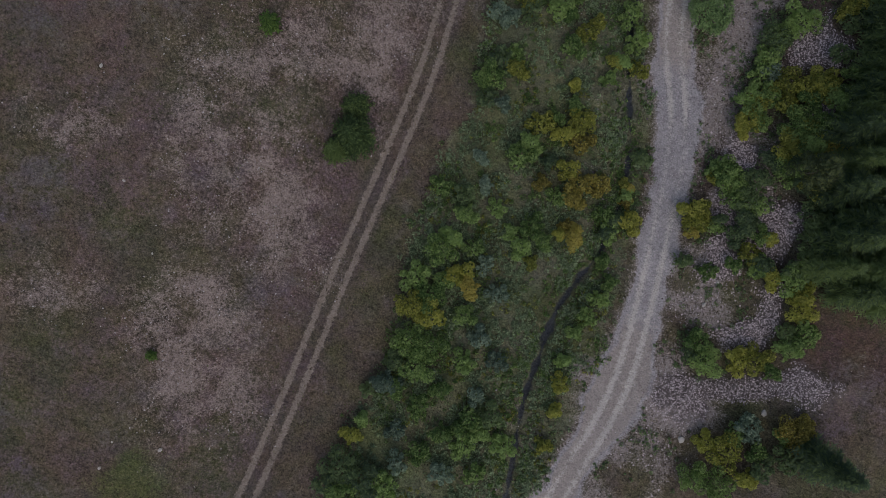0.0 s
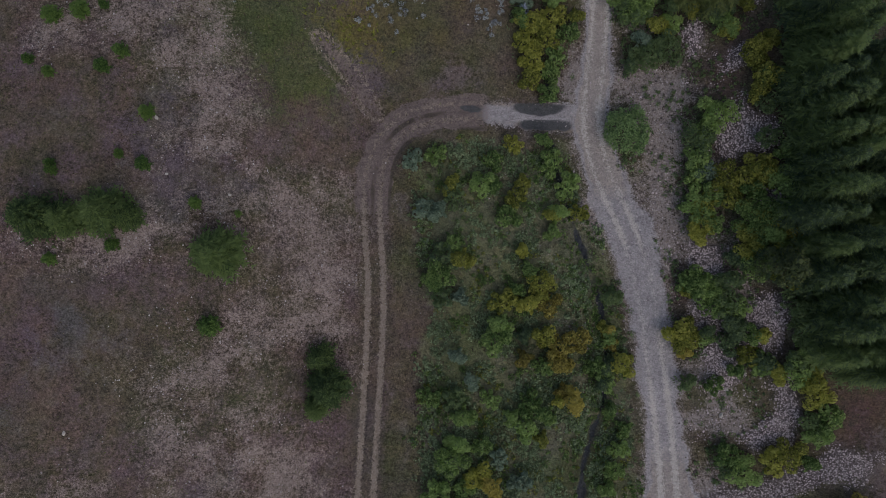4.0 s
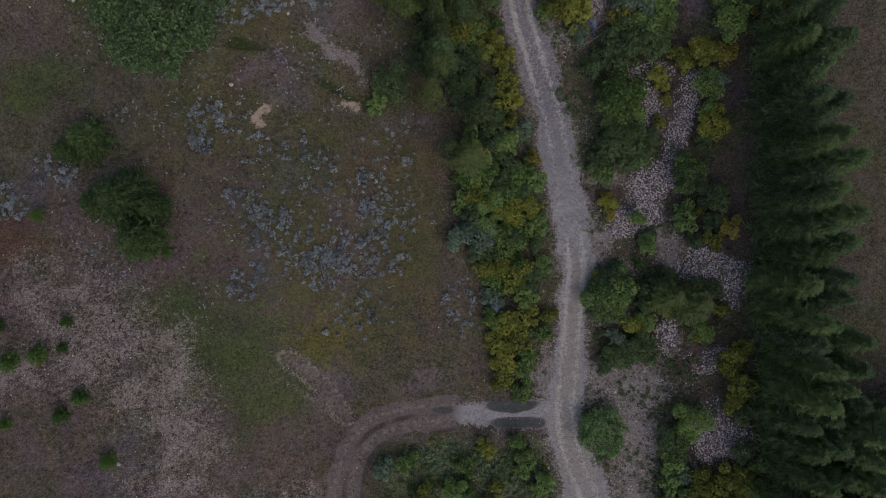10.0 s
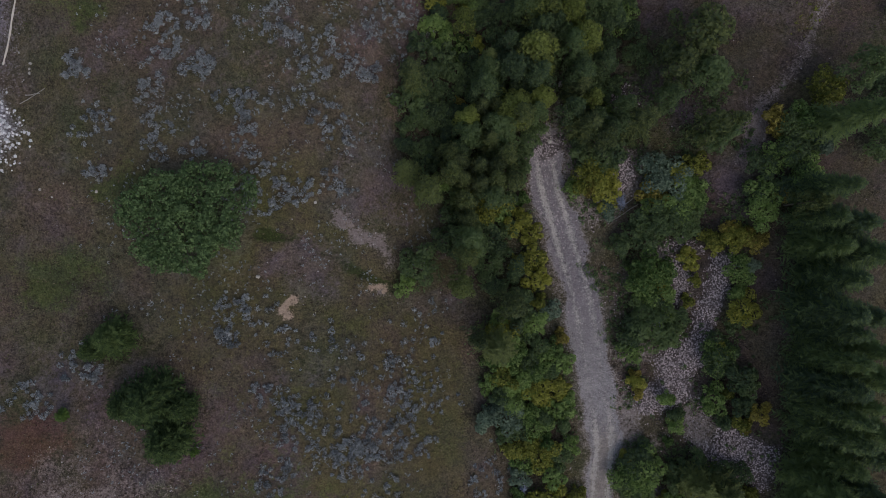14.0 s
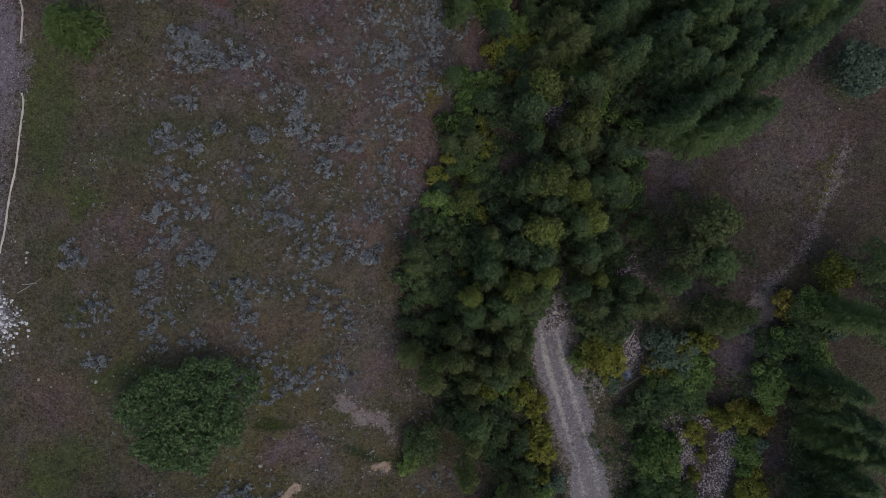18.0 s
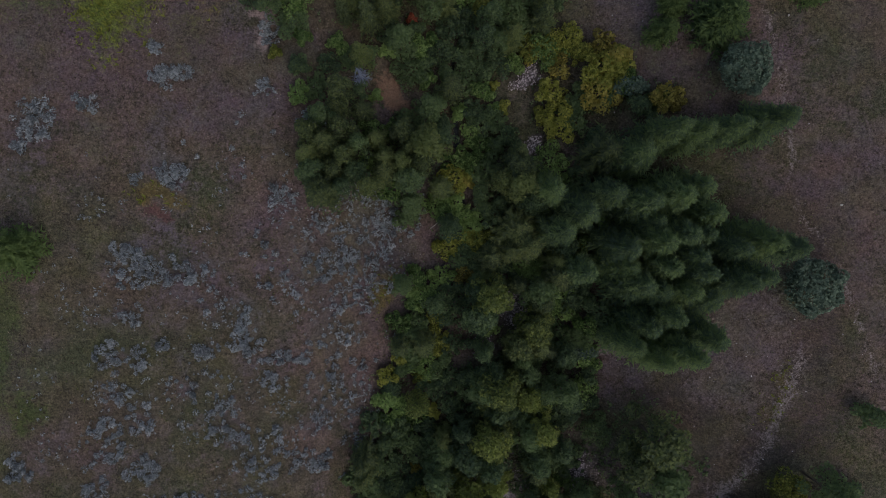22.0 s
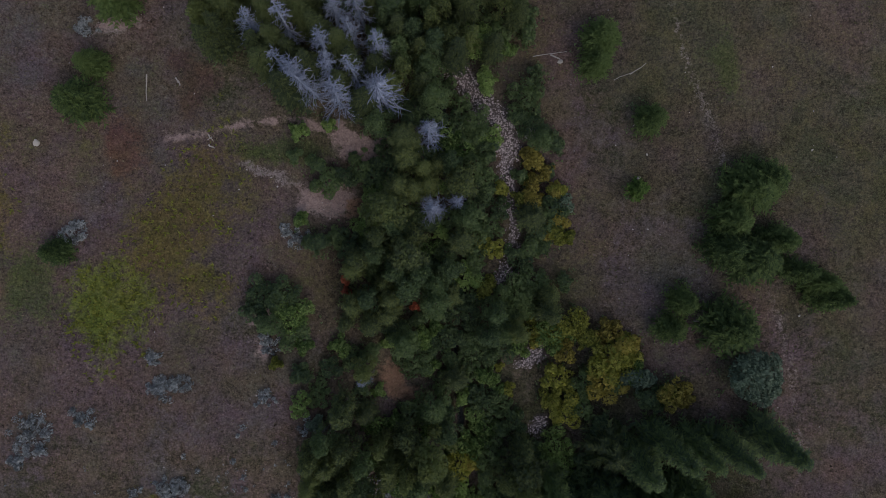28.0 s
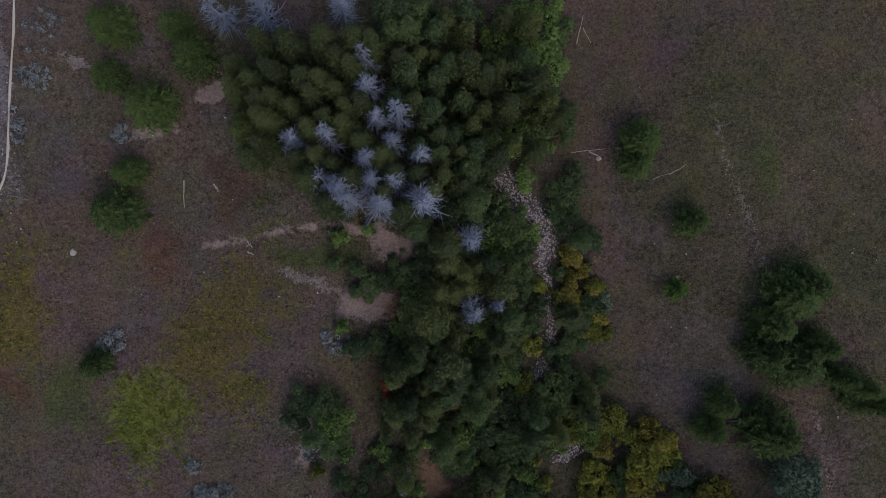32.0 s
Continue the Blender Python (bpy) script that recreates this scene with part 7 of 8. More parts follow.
young_pine(-31.0, 43.5, 0.42, 1.1)
young_pine(-29.1, 39.2, 0.66, 1.4)
young_pine(-30.7, 37.7, 0.66, 1.4)
young_pine(-35.3, 37.0, 0.49, 1.2)
young_pine(-37.1, 38.1, 0.49, 1.2)
young_pine(-28.8, 29.6, 0.33, 1.0)
young_pine(-34.2, 28.1, 0.49, 1.2)
young_pine(-22.5, 51.9, 0.41, 1.1)
young_pine(-34.1, 55.4, 0.57, 1.3)
young_pine(22.2, 139.0, 0.99, 1.9)
round_bush(19.0, 34.3, 2.81, 2.2)
fir(24.7, 47.8, 1.84, 5.8)
fir(27.0, 47.2, 2.36, 5.5)
fir(5.3, 61.1, 2.12, 6.5)
fir(-0.5, 115.0, 1.49, 5.9)
fir(-5.4, 115.8, 1.60, 6.1)
fir(-5.9, 112.3, 1.79, 5.9)
fir(19.7, 115.4, 2.49, 6.1)
fir(18.8, 82.3, 1.76, 7.3)
fir(4.5, 112.3, 1.40, 5.5)
fir(11.6, 115.5, 1.16, 6.3)
fir(14.0, 129.4, 1.18, 5.1)
fir(14.1, 127.9, 1.35, 6.3)
fir(11.2, 126.1, 1.34, 6.3)
fir(0.2, 159.4, 1.45, 5.1)
fir(2.5, 151.4, 1.39, 6.0)
fir(6.4, 162.9, 1.27, 5.7)
fir(3.7, 78.2, 1.34, 5.9)
fir(3.6, 76.6, 1.31, 6.4)
fir(1.9, 78.7, 1.49, 5.4)
fir(2.1, 77.0, 1.14, 6.6)
fir(-3.2, 77.6, 1.43, 6.2)
fir(-2.5, 85.9, 1.24, 6.4)
fir(-2.8, 87.3, 1.48, 5.4)
fir(-1.3, 116.6, 1.20, 5.6)
fir(1.6, 115.6, 1.11, 5.9)
fir(-6.8, 114.7, 1.32, 6.6)
fir(-0.6, 113.7, 1.55, 5.1)
fir(-0.1, 148.1, 1.18, 6.3)
fir(2.6, 148.4, 1.34, 5.5)
fir(0.3, 139.3, 1.51, 5.8)
fir(1.3, 141.8, 1.49, 6.8)
fir(2.5, 140.9, 1.00, 6.3)
fir(6.0, 134.4, 1.49, 6.5)
fir(-3.5, 132.2, 1.27, 6.1)
fir(-3.4, 129.1, 1.40, 6.2)
fir(-0.5, 129.4, 1.41, 5.7)
fir(-0.3, 128.2, 1.33, 6.0)
fir(-2.0, 127.5, 1.27, 6.7)
fir(-4.1, 127.6, 0.79, 5.9)
fir(11.4, 108.4, 2.48, 5.5)
fir(12.4, 107.0, 1.78, 7.0)
lime_tree(13.1, 99.3, 2.48, 5.7)
fir(13.4, 97.5, 1.68, 5.4)
lime_tree(12.3, 93.0, 1.76, 5.9)
fir(10.3, 89.9, 1.42, 5.6)
lime_tree(13.6, 90.1, 1.96, 6.9)
lime_tree(9.5, 84.7, 1.66, 5.6)
fir(4.8, 80.7, 1.59, 5.5)
lime_tree(2.5, 82.9, 1.60, 5.6)
lime_tree(14.4, 84.7, 1.19, 5.8)
fir(13.9, 82.2, 1.76, 6.7)
fir(15.3, 104.2, 1.90, 5.4)
fir(-0.8, 130.7, 1.26, 4.1)
fir(12.7, 136.6, 1.69, 4.6)
fir(1.7, 139.0, 1.34, 5.1)
fir(3.1, 139.7, 1.30, 4.1)
fir(5.0, 129.4, 1.33, 5.0)
fir(3.9, 141.4, 1.27, 4.0)
fir(1.5, 134.8, 1.55, 4.3)
fir(5.4, 121.9, 1.51, 5.0)
fir(9.1, 105.8, 1.64, 4.0)
fir(14.6, 97.2, 1.21, 4.4)
fir(4.7, 88.8, 1.19, 4.9)
fir(5.4, 84.1, 1.38, 4.2)
fir(11.8, 103.3, 1.21, 4.1)
lime_tree(2.2, 92.2, 1.37, 5.7)
fir(2.9, 97.7, 1.45, 5.0)
fir(0.5, 97.6, 1.23, 4.4)
fir(13.8, 101.4, 1.35, 5.7)
fir(11.0, 106.5, 1.55, 4.2)
fir(15.1, 105.6, 1.45, 5.2)
fir(13.3, 85.8, 1.58, 5.7)
fir(7.4, 89.2, 1.49, 5.0)
fir(10.8, 94.3, 1.65, 5.4)
fir(3.9, 84.2, 1.19, 5.2)
spreading_bush(-22.8, 73.2, 6.08, 3.2)
silver_tree(36.8, 103.4, 2.93, 3.4)
silver_tree(31.3, 122.7, 2.66, 3.4)
dark_tree(-5.8, 118.2, 1.13, 6.9)
dark_tree(-2.8, 115.9, 1.27, 6.9)
dark_tree(-2.1, 157.7, 1.87, 6.8)
dark_tree(0.3, 157.3, 1.60, 7.2)
dark_tree(-0.2, 154.5, 1.89, 7.1)
dark_tree(2.7, 155.6, 1.64, 5.8)
dark_tree(-2.0, 161.0, 1.87, 6.5)
dark_tree(0.3, 161.1, 1.41, 6.7)
dark_tree(1.7, 152.7, 1.44, 6.5)
dark_tree(3.2, 149.9, 1.66, 5.8)
dark_tree(3.6, 147.0, 1.64, 6.8)
dark_tree(-3.8, 162.5, 1.55, 7.0)
dark_tree(-1.1, 162.9, 1.60, 6.2)
dark_tree(2.7, 162.7, 1.61, 6.6)
dark_tree(-3.0, 155.3, 1.40, 6.9)
dark_tree(-1.2, 151.7, 1.14, 6.3)
dark_tree(24.2, 86.3, 2.44, 6.5)
dark_tree(21.0, 84.5, 1.57, 6.1)
dark_tree(25.2, 80.9, 1.73, 6.7)
dark_tree(37.1, 86.4, 1.97, 7.1)
dark_tree(12.8, 111.1, 1.61, 6.2)
dark_tree(8.0, 159.0, 1.79, 5.5)
dark_tree(3.7, 151.6, 1.62, 6.9)
dark_tree(1.4, 158.6, 1.35, 6.6)
dark_tree(-3.3, 161.0, 1.50, 6.2)
dark_tree(0.6, 151.2, 1.38, 6.0)
dark_tree(-2.3, 162.4, 1.67, 6.6)
dark_tree(-4.1, 112.2, 1.11, 6.3)
dark_tree(1.6, 113.0, 1.78, 6.6)
dark_tree(-3.1, 113.5, 1.41, 5.7)
dark_tree(-6.6, 113.5, 1.62, 6.1)
dark_tree(-1.3, 144.8, 1.55, 5.5)
dark_tree(5.1, 141.5, 1.35, 6.0)
dark_tree(-0.2, 135.9, 1.43, 6.4)
dark_tree(-1.7, 133.5, 1.29, 6.2)
dark_tree(0.2, 132.0, 1.73, 5.6)
dark_tree(2.2, 131.7, 1.59, 6.0)
dark_tree(-2.2, 129.7, 1.27, 6.2)
dark_tree(1.2, 130.5, 1.69, 6.2)
dark_tree(3.6, 129.1, 1.62, 6.7)
dark_tree(9.0, 128.0, 1.39, 6.5)
dark_tree(8.5, 126.0, 1.40, 6.2)
dark_tree(8.0, 100.5, 2.16, 6.7)
dark_tree(8.5, 93.6, 1.84, 5.9)
dark_tree(12.5, 89.7, 1.90, 6.5)
dark_tree(6.9, 87.6, 2.05, 6.2)
dark_tree(8.9, 86.8, 1.96, 6.8)
dark_tree(5.6, 81.6, 2.09, 6.0)
dark_tree(2.7, 81.3, 1.73, 6.0)
dark_tree(4.2, 85.6, 1.81, 6.8)
dark_tree(13.3, 87.1, 1.85, 6.2)
dark_tree(12.5, 83.7, 1.38, 6.6)
dark_tree(13.6, 102.7, 1.94, 5.7)
dark_tree(15.8, 106.8, 1.50, 5.7)
dark_tree(15.7, 93.7, 1.63, 6.5)
dark_tree(6.4, 89.9, 1.27, 6.2)
dark_tree(15.5, 88.1, 1.53, 5.5)
dark_tree(8.3, 97.4, 1.20, 6.9)
dark_tree(2.7, 71.1, 1.94, 7.0)
dark_tree(4.9, 75.5, 1.76, 6.2)
dark_tree(3.4, 119.5, 1.65, 5.2)
dark_tree(9.9, 126.0, 1.39, 4.5)
dark_tree(3.5, 130.6, 1.33, 5.7)
dark_tree(4.8, 131.7, 1.53, 4.5)
dark_tree(13.3, 143.5, 1.17, 5.0)
dark_tree(6.7, 136.6, 1.68, 5.9)
dark_tree(-10.3, 127.8, 1.16, 4.5)
dark_tree(4.6, 117.2, 1.47, 4.8)
dark_tree(0.8, 125.5, 1.66, 5.7)
dark_tree(14.0, 93.6, 1.38, 5.7)
dark_tree(12.5, 95.0, 1.48, 5.3)
dark_tree(4.8, 82.5, 1.21, 5.5)
dark_tree(7.7, 102.7, 1.38, 5.3)
dark_tree(16.1, 81.9, 1.40, 5.0)
dark_tree(16.2, 92.6, 1.68, 4.6)
dark_tree(13.1, 88.6, 1.43, 5.3)
dark_tree(11.8, 91.1, 1.36, 4.8)
dark_tree(0.9, 103.5, 1.23, 5.2)
dark_tree(14.9, 82.9, 1.58, 4.5)
dark_tree(9.3, 95.1, 1.64, 5.6)
dark_tree(12.0, 96.4, 1.17, 5.5)
dark_tree(15.9, 97.0, 1.44, 5.6)
dark_tree(11.0, 92.0, 1.12, 5.5)
dark_tree(9.1, 83.5, 1.48, 5.7)
dark_tree(1.9, 80.0, 1.41, 4.6)
dark_tree(17.3, 84.0, 1.43, 5.1)
dark_tree(3.9, 101.6, 1.41, 4.2)
dark_tree(17.3, 82.5, 1.42, 4.5)
dark_tree(9.7, 91.6, 1.70, 5.6)
dark_tree(1.7, 110.7, 1.42, 4.3)
dark_tree(5.3, 108.7, 1.33, 5.6)
dark_tree(4.6, 87.5, 1.68, 5.1)
red_shrub(-4.3, 130.1, 0.51, 1.2)
red_shrub(1.8, 128.4, 0.53, 1.2)
golden_shrub(12.6, 142.2, 1.00, 1.9)
golden_shrub(14.1, 140.9, 0.90, 1.8)
golden_shrub(12.8, 139.6, 1.10, 1.9)
golden_shrub(14.9, 138.8, 1.00, 1.9)
golden_shrub(13.1, 137.2, 1.00, 1.9)
golden_shrub(15.2, 136.4, 1.10, 1.9)
golden_shrub(14.1, 134.8, 0.90, 1.8)
dead_tree(-2.7, 122.4, 0.75, 4.2)
dead_tree(-11.2, 151.9, 1.48, 7.3)
dead_tree(-8.3, 151.7, 1.30, 9.4)
dead_tree(-5.3, 156.6, 1.53, 8.4)
dead_tree(-4.8, 153.9, 1.32, 7.6)
dead_tree(-2.6, 154.1, 1.44, 9.4)
dead_tree(-3.2, 151.8, 1.34, 7.4)
dead_tree(-5.7, 150.7, 1.30, 9.6)
dead_tree(-1.1, 151.2, 1.30, 9.2)
dead_tree(-8.4, 148.9, 1.73, 7.9)
dead_tree(-7.6, 148.0, 1.73, 8.9)
dead_tree(-6.6, 147.4, 1.30, 9.6)
dead_tree(-5.3, 148.7, 1.30, 9.3)
dead_tree(-4.6, 146.5, 1.68, 8.2)
dead_tree(-2.9, 148.4, 1.30, 8.8)
dead_tree(-1.3, 147.5, 2.19, 9.0)
dead_tree(3.3, 144.0, 1.30, 8.9)
dead_tree(3.7, 137.3, 1.35, 6.2)
dead_tree(5.8, 138.1, 1.0, 6.4)
dead_tree(-5.2, 158.8, 1.30, 7.6)
dead_tree(-13.5, 161.9, 1.43, 7.6)
dead_tree(-16.6, 161.9, 1.30, 8.3)
dead_tree(-7.2, 162.5, 1.37, 7.9)
tall_pine(30.9, 138.8, 2.63, 4.3)
tall_pine(32.1, 139.7, 2.07, 4.3)
tall_pine(29.4, 136.2, 1.89, 4.3)
tall_pine(31.2, 132.9, 2.66, 4.3)
tall_pine(28.9, 133.8, 1.90, 4.3)
tall_pine(33.1, 134.5, 1.61, 4.3)
tall_pine(34.7, 131.9, 1.33, 4.3)
tall_pine(36.3, 131.0, 1.42, 4.3)
tall_pine(37.5, 129.5, 1.42, 4.3)
slender_pine(-13.3, 156.3, 1.17, 9.1)
slender_pine(-11.9, 156.9, 1.12, 9.7)
slender_pine(-9.9, 156.6, 1.31, 8.8)
slender_pine(-8.7, 156.1, 1.36, 8.4)
slender_pine(-7.5, 155.6, 1.04, 8.4)
slender_pine(-7.1, 154.4, 1.15, 8.3)
slender_pine(-6.2, 159.8, 1.38, 8.7)
slender_pine(-4.7, 159.4, 1.09, 9.0)
slender_pine(-8.5, 159.4, 1.39, 9.3)
slender_pine(-7.2, 158.1, 1.21, 8.3)
slender_pine(-6.2, 157.4, 1.20, 8.4)
slender_pine(-11.8, 155.0, 1.05, 8.8)
slender_pine(-9.4, 155.2, 1.14, 8.7)
slender_pine(-10.9, 159.1, 1.39, 8.7)
slender_pine(-12.8, 159.0, 1.12, 9.3)
slender_pine(-15.3, 155.7, 1.21, 7.8)
slender_pine(-5.5, 152.0, 1.12, 8.9)
slender_pine(-10.8, 154.5, 1.02, 8.2)
slender_pine(-12.6, 153.5, 1.31, 9.1)
slender_pine(-1.6, 155.2, 1.09, 7.9)
slender_pine(6.6, 155.0, 1.30, 7.7)
slender_pine(4.4, 157.3, 1.50, 7.2)
slender_pine(-2.6, 158.9, 1.35, 6.9)
slender_pine(8.7, 156.9, 1.47, 8.6)
slender_pine(0.3, 152.8, 1.20, 7.4)
slender_pine(8.9, 151.5, 1.09, 7.4)
slender_pine(-7.2, 153.0, 1.24, 8.6)
slender_pine(-8.4, 153.8, 1.14, 7.7)
slender_pine(-9.8, 149.0, 1.45, 8.7)
slender_pine(-1.2, 149.4, 1.10, 6.8)
slender_pine(-10.6, 150.3, 1.25, 7.0)
slender_pine(-3.5, 149.5, 1.02, 8.1)
slender_pine(-5.8, 154.9, 1.19, 8.5)
slender_pine(-14.5, 150.8, 1.15, 7.5)
slender_pine(-8.2, 146.9, 1.44, 8.7)
slender_pine(-4.3, 150.8, 1.31, 8.1)
slender_pine(-15.2, 157.6, 1.30, 7.0)
slender_pine(-4.2, 148.0, 1.04, 7.1)
slender_pine(-2.4, 146.3, 1.47, 6.9)
slender_pine(-9.7, 152.7, 1.31, 8.2)
slender_pine(-13.2, 154.8, 1.44, 8.4)
slender_pine(-9.2, 150.6, 1.24, 7.9)
slender_pine(-6.6, 149.2, 1.25, 7.3)
slender_pine(-13.3, 151.6, 1.01, 7.5)
slender_pine(-8.0, 150.1, 1.10, 6.8)
slender_pine(10.9, 154.2, 1.04, 7.3)
slender_pine(5.4, 150.9, 1.30, 7.7)
slender_pine(1.1, 143.4, 1.42, 8.6)
boulder(-32.4, 5.1, 0.5)
boulder(-27.3, -3.7, 0.35)
boulder(-20.5, -29.1, 0.45)
boulder(-16.4, -26.3, 0.55)
boulder(-20.3, -26.5, 0.3)
boulder(-12.6, -25.5, 0.3)
boulder(-22.9, -9.0, 0.3)
boulder(31.8, -8.4, 0.9)
boulder(38.2, -2.8, 0.8)
boulder(29.6, 8.1, 0.5)
boulder(-24.8, 28.1, 0.4)
boulder(-25.9, 33.2, 0.5)
boulder(-19.4, 26.4, 0.4)
boulder(-31.8, 75.6, 0.45)
boulder(-36.0, 75.1, 0.3)
boulder(-37.1, 75.8, 0.35)
boulder(-38.0, 86.5, 0.35)
boulder(-37.9, 87.4, 0.4)
boulder(-31.6, 76.6, 0.4)
boulder(-17.0, 67.8, 0.55)
boulder(-11.8, 74.7, 0.45)
boulder(-30.2, 143.1, 0.8)
boulder(12.7, 144.3, 1.3)
boulder(36.8, 142.3, 0.3)
boulder(15.5, 151.0, 0.7)
boulder(12.8, 144.7, 1.2)
boulder(-6.9, 121.5, 0.4)
boulder(35.8, 127.7, 0.3)
boulder(40.2, 110.6, 0.35)
boulder(28.4, 33.3, 0.4)
boulder(-38.0, 86.9, 0.35)
boulder(-39.0, 88.4, 0.3)
boulder(5.0, 117.7, 0.6)
boulder(12.1, 87.0, 0.8)
boulder(11.0, 81.2, 0.7)
boulder(29.1, 5.4, 0.7)
boulder(23.0, 142.2, 0.3)
boulder(22.4, 140.1, 0.5)
boulder(12.7, 144.4, 1.3)
sage_clump(-8.3, 51.6, 3.3, 2.7, 22)
sage_clump(-3.5, 51.9, 3.4, 2.3, 10)
sage_clump(-13.5, 53.9, 2.1, 2.1, 10)
sage_clump(-1.3, 56.2, 3.5, 2.3, 12)
sage_clump(5.0, 47.8, 1.7, 3.5, 6)
sage_clump(-5.7, 46.1, 1.7, 1.1, 4)
sage_clump(-15.5, 48.5, 1.3, 1.0, 5)
sage_clump(-18.4, 83.9, 2.3, 1.0, 10)
sage_clump(-18.2, 81.1, 1.0, 2.0, 10)
sage_clump(-22.7, 79.5, 1.0, 0.8, 6)
sage_clump(-26.6, 84.8, 1.3, 2.5, 10)
sage_clump(-26.1, 80.7, 1.5, 2.0, 10)
sage_clump(-31.9, 81.9, 2.3, 1.8, 9)
sage_clump(-31.7, 77.6, 1.4, 0.8, 6)
sage_clump(-33.5, 86.5, 1.0, 0.9, 5)
sage_clump(-22.5, 86.9, 1.3, 1.0, 7)
sage_clump(-16.9, 75.4, 2.8, 1.8, 20)
sage_clump(-13.8, 75.7, 1.5, 1.0, 8)
sage_clump(-16.9, 78.2, 1.5, 1.0, 7)
sage_clump(-10.7, 82.2, 1.3, 2.1, 8)
sage_clump(-8.8, 81.4, 0.8, 1.3, 4)
sage_clump(-13.8, 84.1, 2.6, 1.0, 6)
sage_clump(-11.8, 87.3, 2.6, 1.3, 8)
sage_clump(-7.3, 87.4, 1.3, 1.3, 5)
sage_clump(-3.5, 87.1, 1.7, 2.8, 8)
sage_clump(-10.8, 76.6, 1.6, 1.0, 5)
sage_clump(-9.3, 76.1, 1.1, 0.8, 3)
sage_clump(-19.5, 64.5, 1.5, 2.0, 8)
sage_clump(-20.0, 62.3, 1.0, 1.0, 6)
sage_clump(-3.9, 57.8, 1.4, 1.7, 9)
sage_clump(-12.8, 55.8, 2.1, 1.8, 12)
sage_clump(-16.4, 56.9, 1.5, 1.0, 7)
sage_clump(-8.2, 51.1, 2.1, 1.3, 20)
sage_clump(-3.9, 51.6, 3.9, 1.7, 14)
sage_clump(-7.2, 55.3, 4.3, 3.2, 14)
sage_clump(-14.8, 50.2, 1.5, 0.8, 6)
sage_clump(-13.9, 62.0, 3.1, 1.5, 6)
sage_clump(4.4, 47.2, 1.4, 2.3, 5)
sage_clump(-8.8, 61.3, 4.3, 2.7, 8)
sage_clump(-33.2, 60.0, 2.0, 1.5, 7)
sage_clump(-31.6, 58.5, 1.0, 0.8, 4)
sage_clump(-37.5, 56.5, 2.0, 1.5, 10)
sage_clump(-1.3, 62.2, 2.3, 2.8, 6)
sage_clump(-17.0, 65.1, 1.5, 1.5, 5)
sage_clump(-5.6, 46.0, 3.3, 2.2, 5)
sage_clump(-22.8, 105.1, 2.0, 1.5, 18)
sage_clump(-19.9, 104.9, 2.0, 1.2, 12)
sage_clump(-23.2, 106.8, 1.5, 0.5, 5)
sage_clump(-17.3, 104.2, 0.7, 0.5, 3)
sage_clump(-22.8, 100.9, 1.0, 1.0, 5)
sage_clump(-24.9, 97.5, 1.2, 1.5, 9)
sage_clump(-22.4, 97.2, 0.7, 1.2, 6)
sage_clump(-20.2, 98.5, 0.6, 0.6, 3)
sage_clump(-13.0, 98.7, 1.3, 1.3, 16)
sage_clump(-13.0, 101.0, 0.5, 1.0, 4)
sage_clump(-16.4, 98.0, 1.0, 0.7, 6)
sage_clump(-10.5, 97.0, 2.0, 0.4, 9)
sage_clump(-8.1, 97.0, 0.7, 0.5, 4)
sage_clump(-10.5, 95.0, 1.0, 1.0, 6)
sage_clump(-5.0, 105.5, 1.6, 1.3, 10)
sage_clump(-5.0, 102.9, 1.6, 1.6, 8)
sage_clump(-2.9, 102.5, 1.6, 1.6, 8)
sage_clump(-0.2, 109.3, 1.6, 2.2, 9)
sage_clump(-5.9, 108.5, 1.6, 1.3, 7)
sage_clump(-17.0, 93.5, 3.0, 2.5, 9)
sage_clump(-24.5, 94.0, 1.2, 1.0, 6)
sage_clump(-22.4, 92.0, 1.0, 1.5, 7)
sage_clump(-25.6, 90.1, 1.5, 1.5, 11)
sage_clump(-25.0, 88.6, 1.2, 1.0, 6)
sage_clump(-22.0, 87.3, 1.0, 1.0, 9)
sage_clump(-15.0, 91.5, 1.5, 1.5, 7)
sage_clump(-13.1, 90.0, 3.0, 1.0, 12)
sage_clump(-10.1, 87.4, 3.1, 1.0, 8)
sage_clump(-7.2, 86.7, 0.8, 0.6, 4)
sage_clump(-6.0, 96.0, 2.1, 3.1, 10)
sage_clump(-9.9, 103.0, 2.0, 2.0, 5)
sage_clump(-5.0, 99.2, 2.1, 1.6, 6)
sage_clump(-10.9, 107.0, 2.0, 3.0, 4)
sage_clump(-1.9, 105.9, 2.2, 3.2, 12)
sage_clump(-9.9, 111.6, 1.0, 0.8, 4)
sage_clump(-19.3, 112.8, 1.0, 0.6, 4)
sage_clump(-33.4, 87.6, 0.9, 0.9, 4)
sage_clump(-3.5, 93.4, 2.1, 3.2, 8)
sage_clump(-15.9, 101.9, 1.5, 1.5, 3)
sage_clump(-6.6, 91.9, 1.6, 2.1, 5)
sage_clump(-20.0, 121.9, 1.0, 0.9, 7)
sage_clump(-18.3, 122.3, 0.7, 0.6, 3)
sage_clump(-26.8, 119.8, 0.9, 0.7, 4)
sage_clump(-31.2, 118.4, 1.5, 1.7, 12)
sage_clump(-32.4, 116.2, 0.7, 0.7, 5)
sage_clump(-20.8, 124.7, 0.6, 0.6, 3)
sage_clump(-19.0, 113.3, 1.2, 0.5, 5)
sage_clump(-9.5, 111.5, 1.0, 0.7, 4)
sage_clump(-22.2, 113.0, 0.6, 0.5, 2)
sage_clump(-6.2, 106.3, 1.5, 2.6, 8)
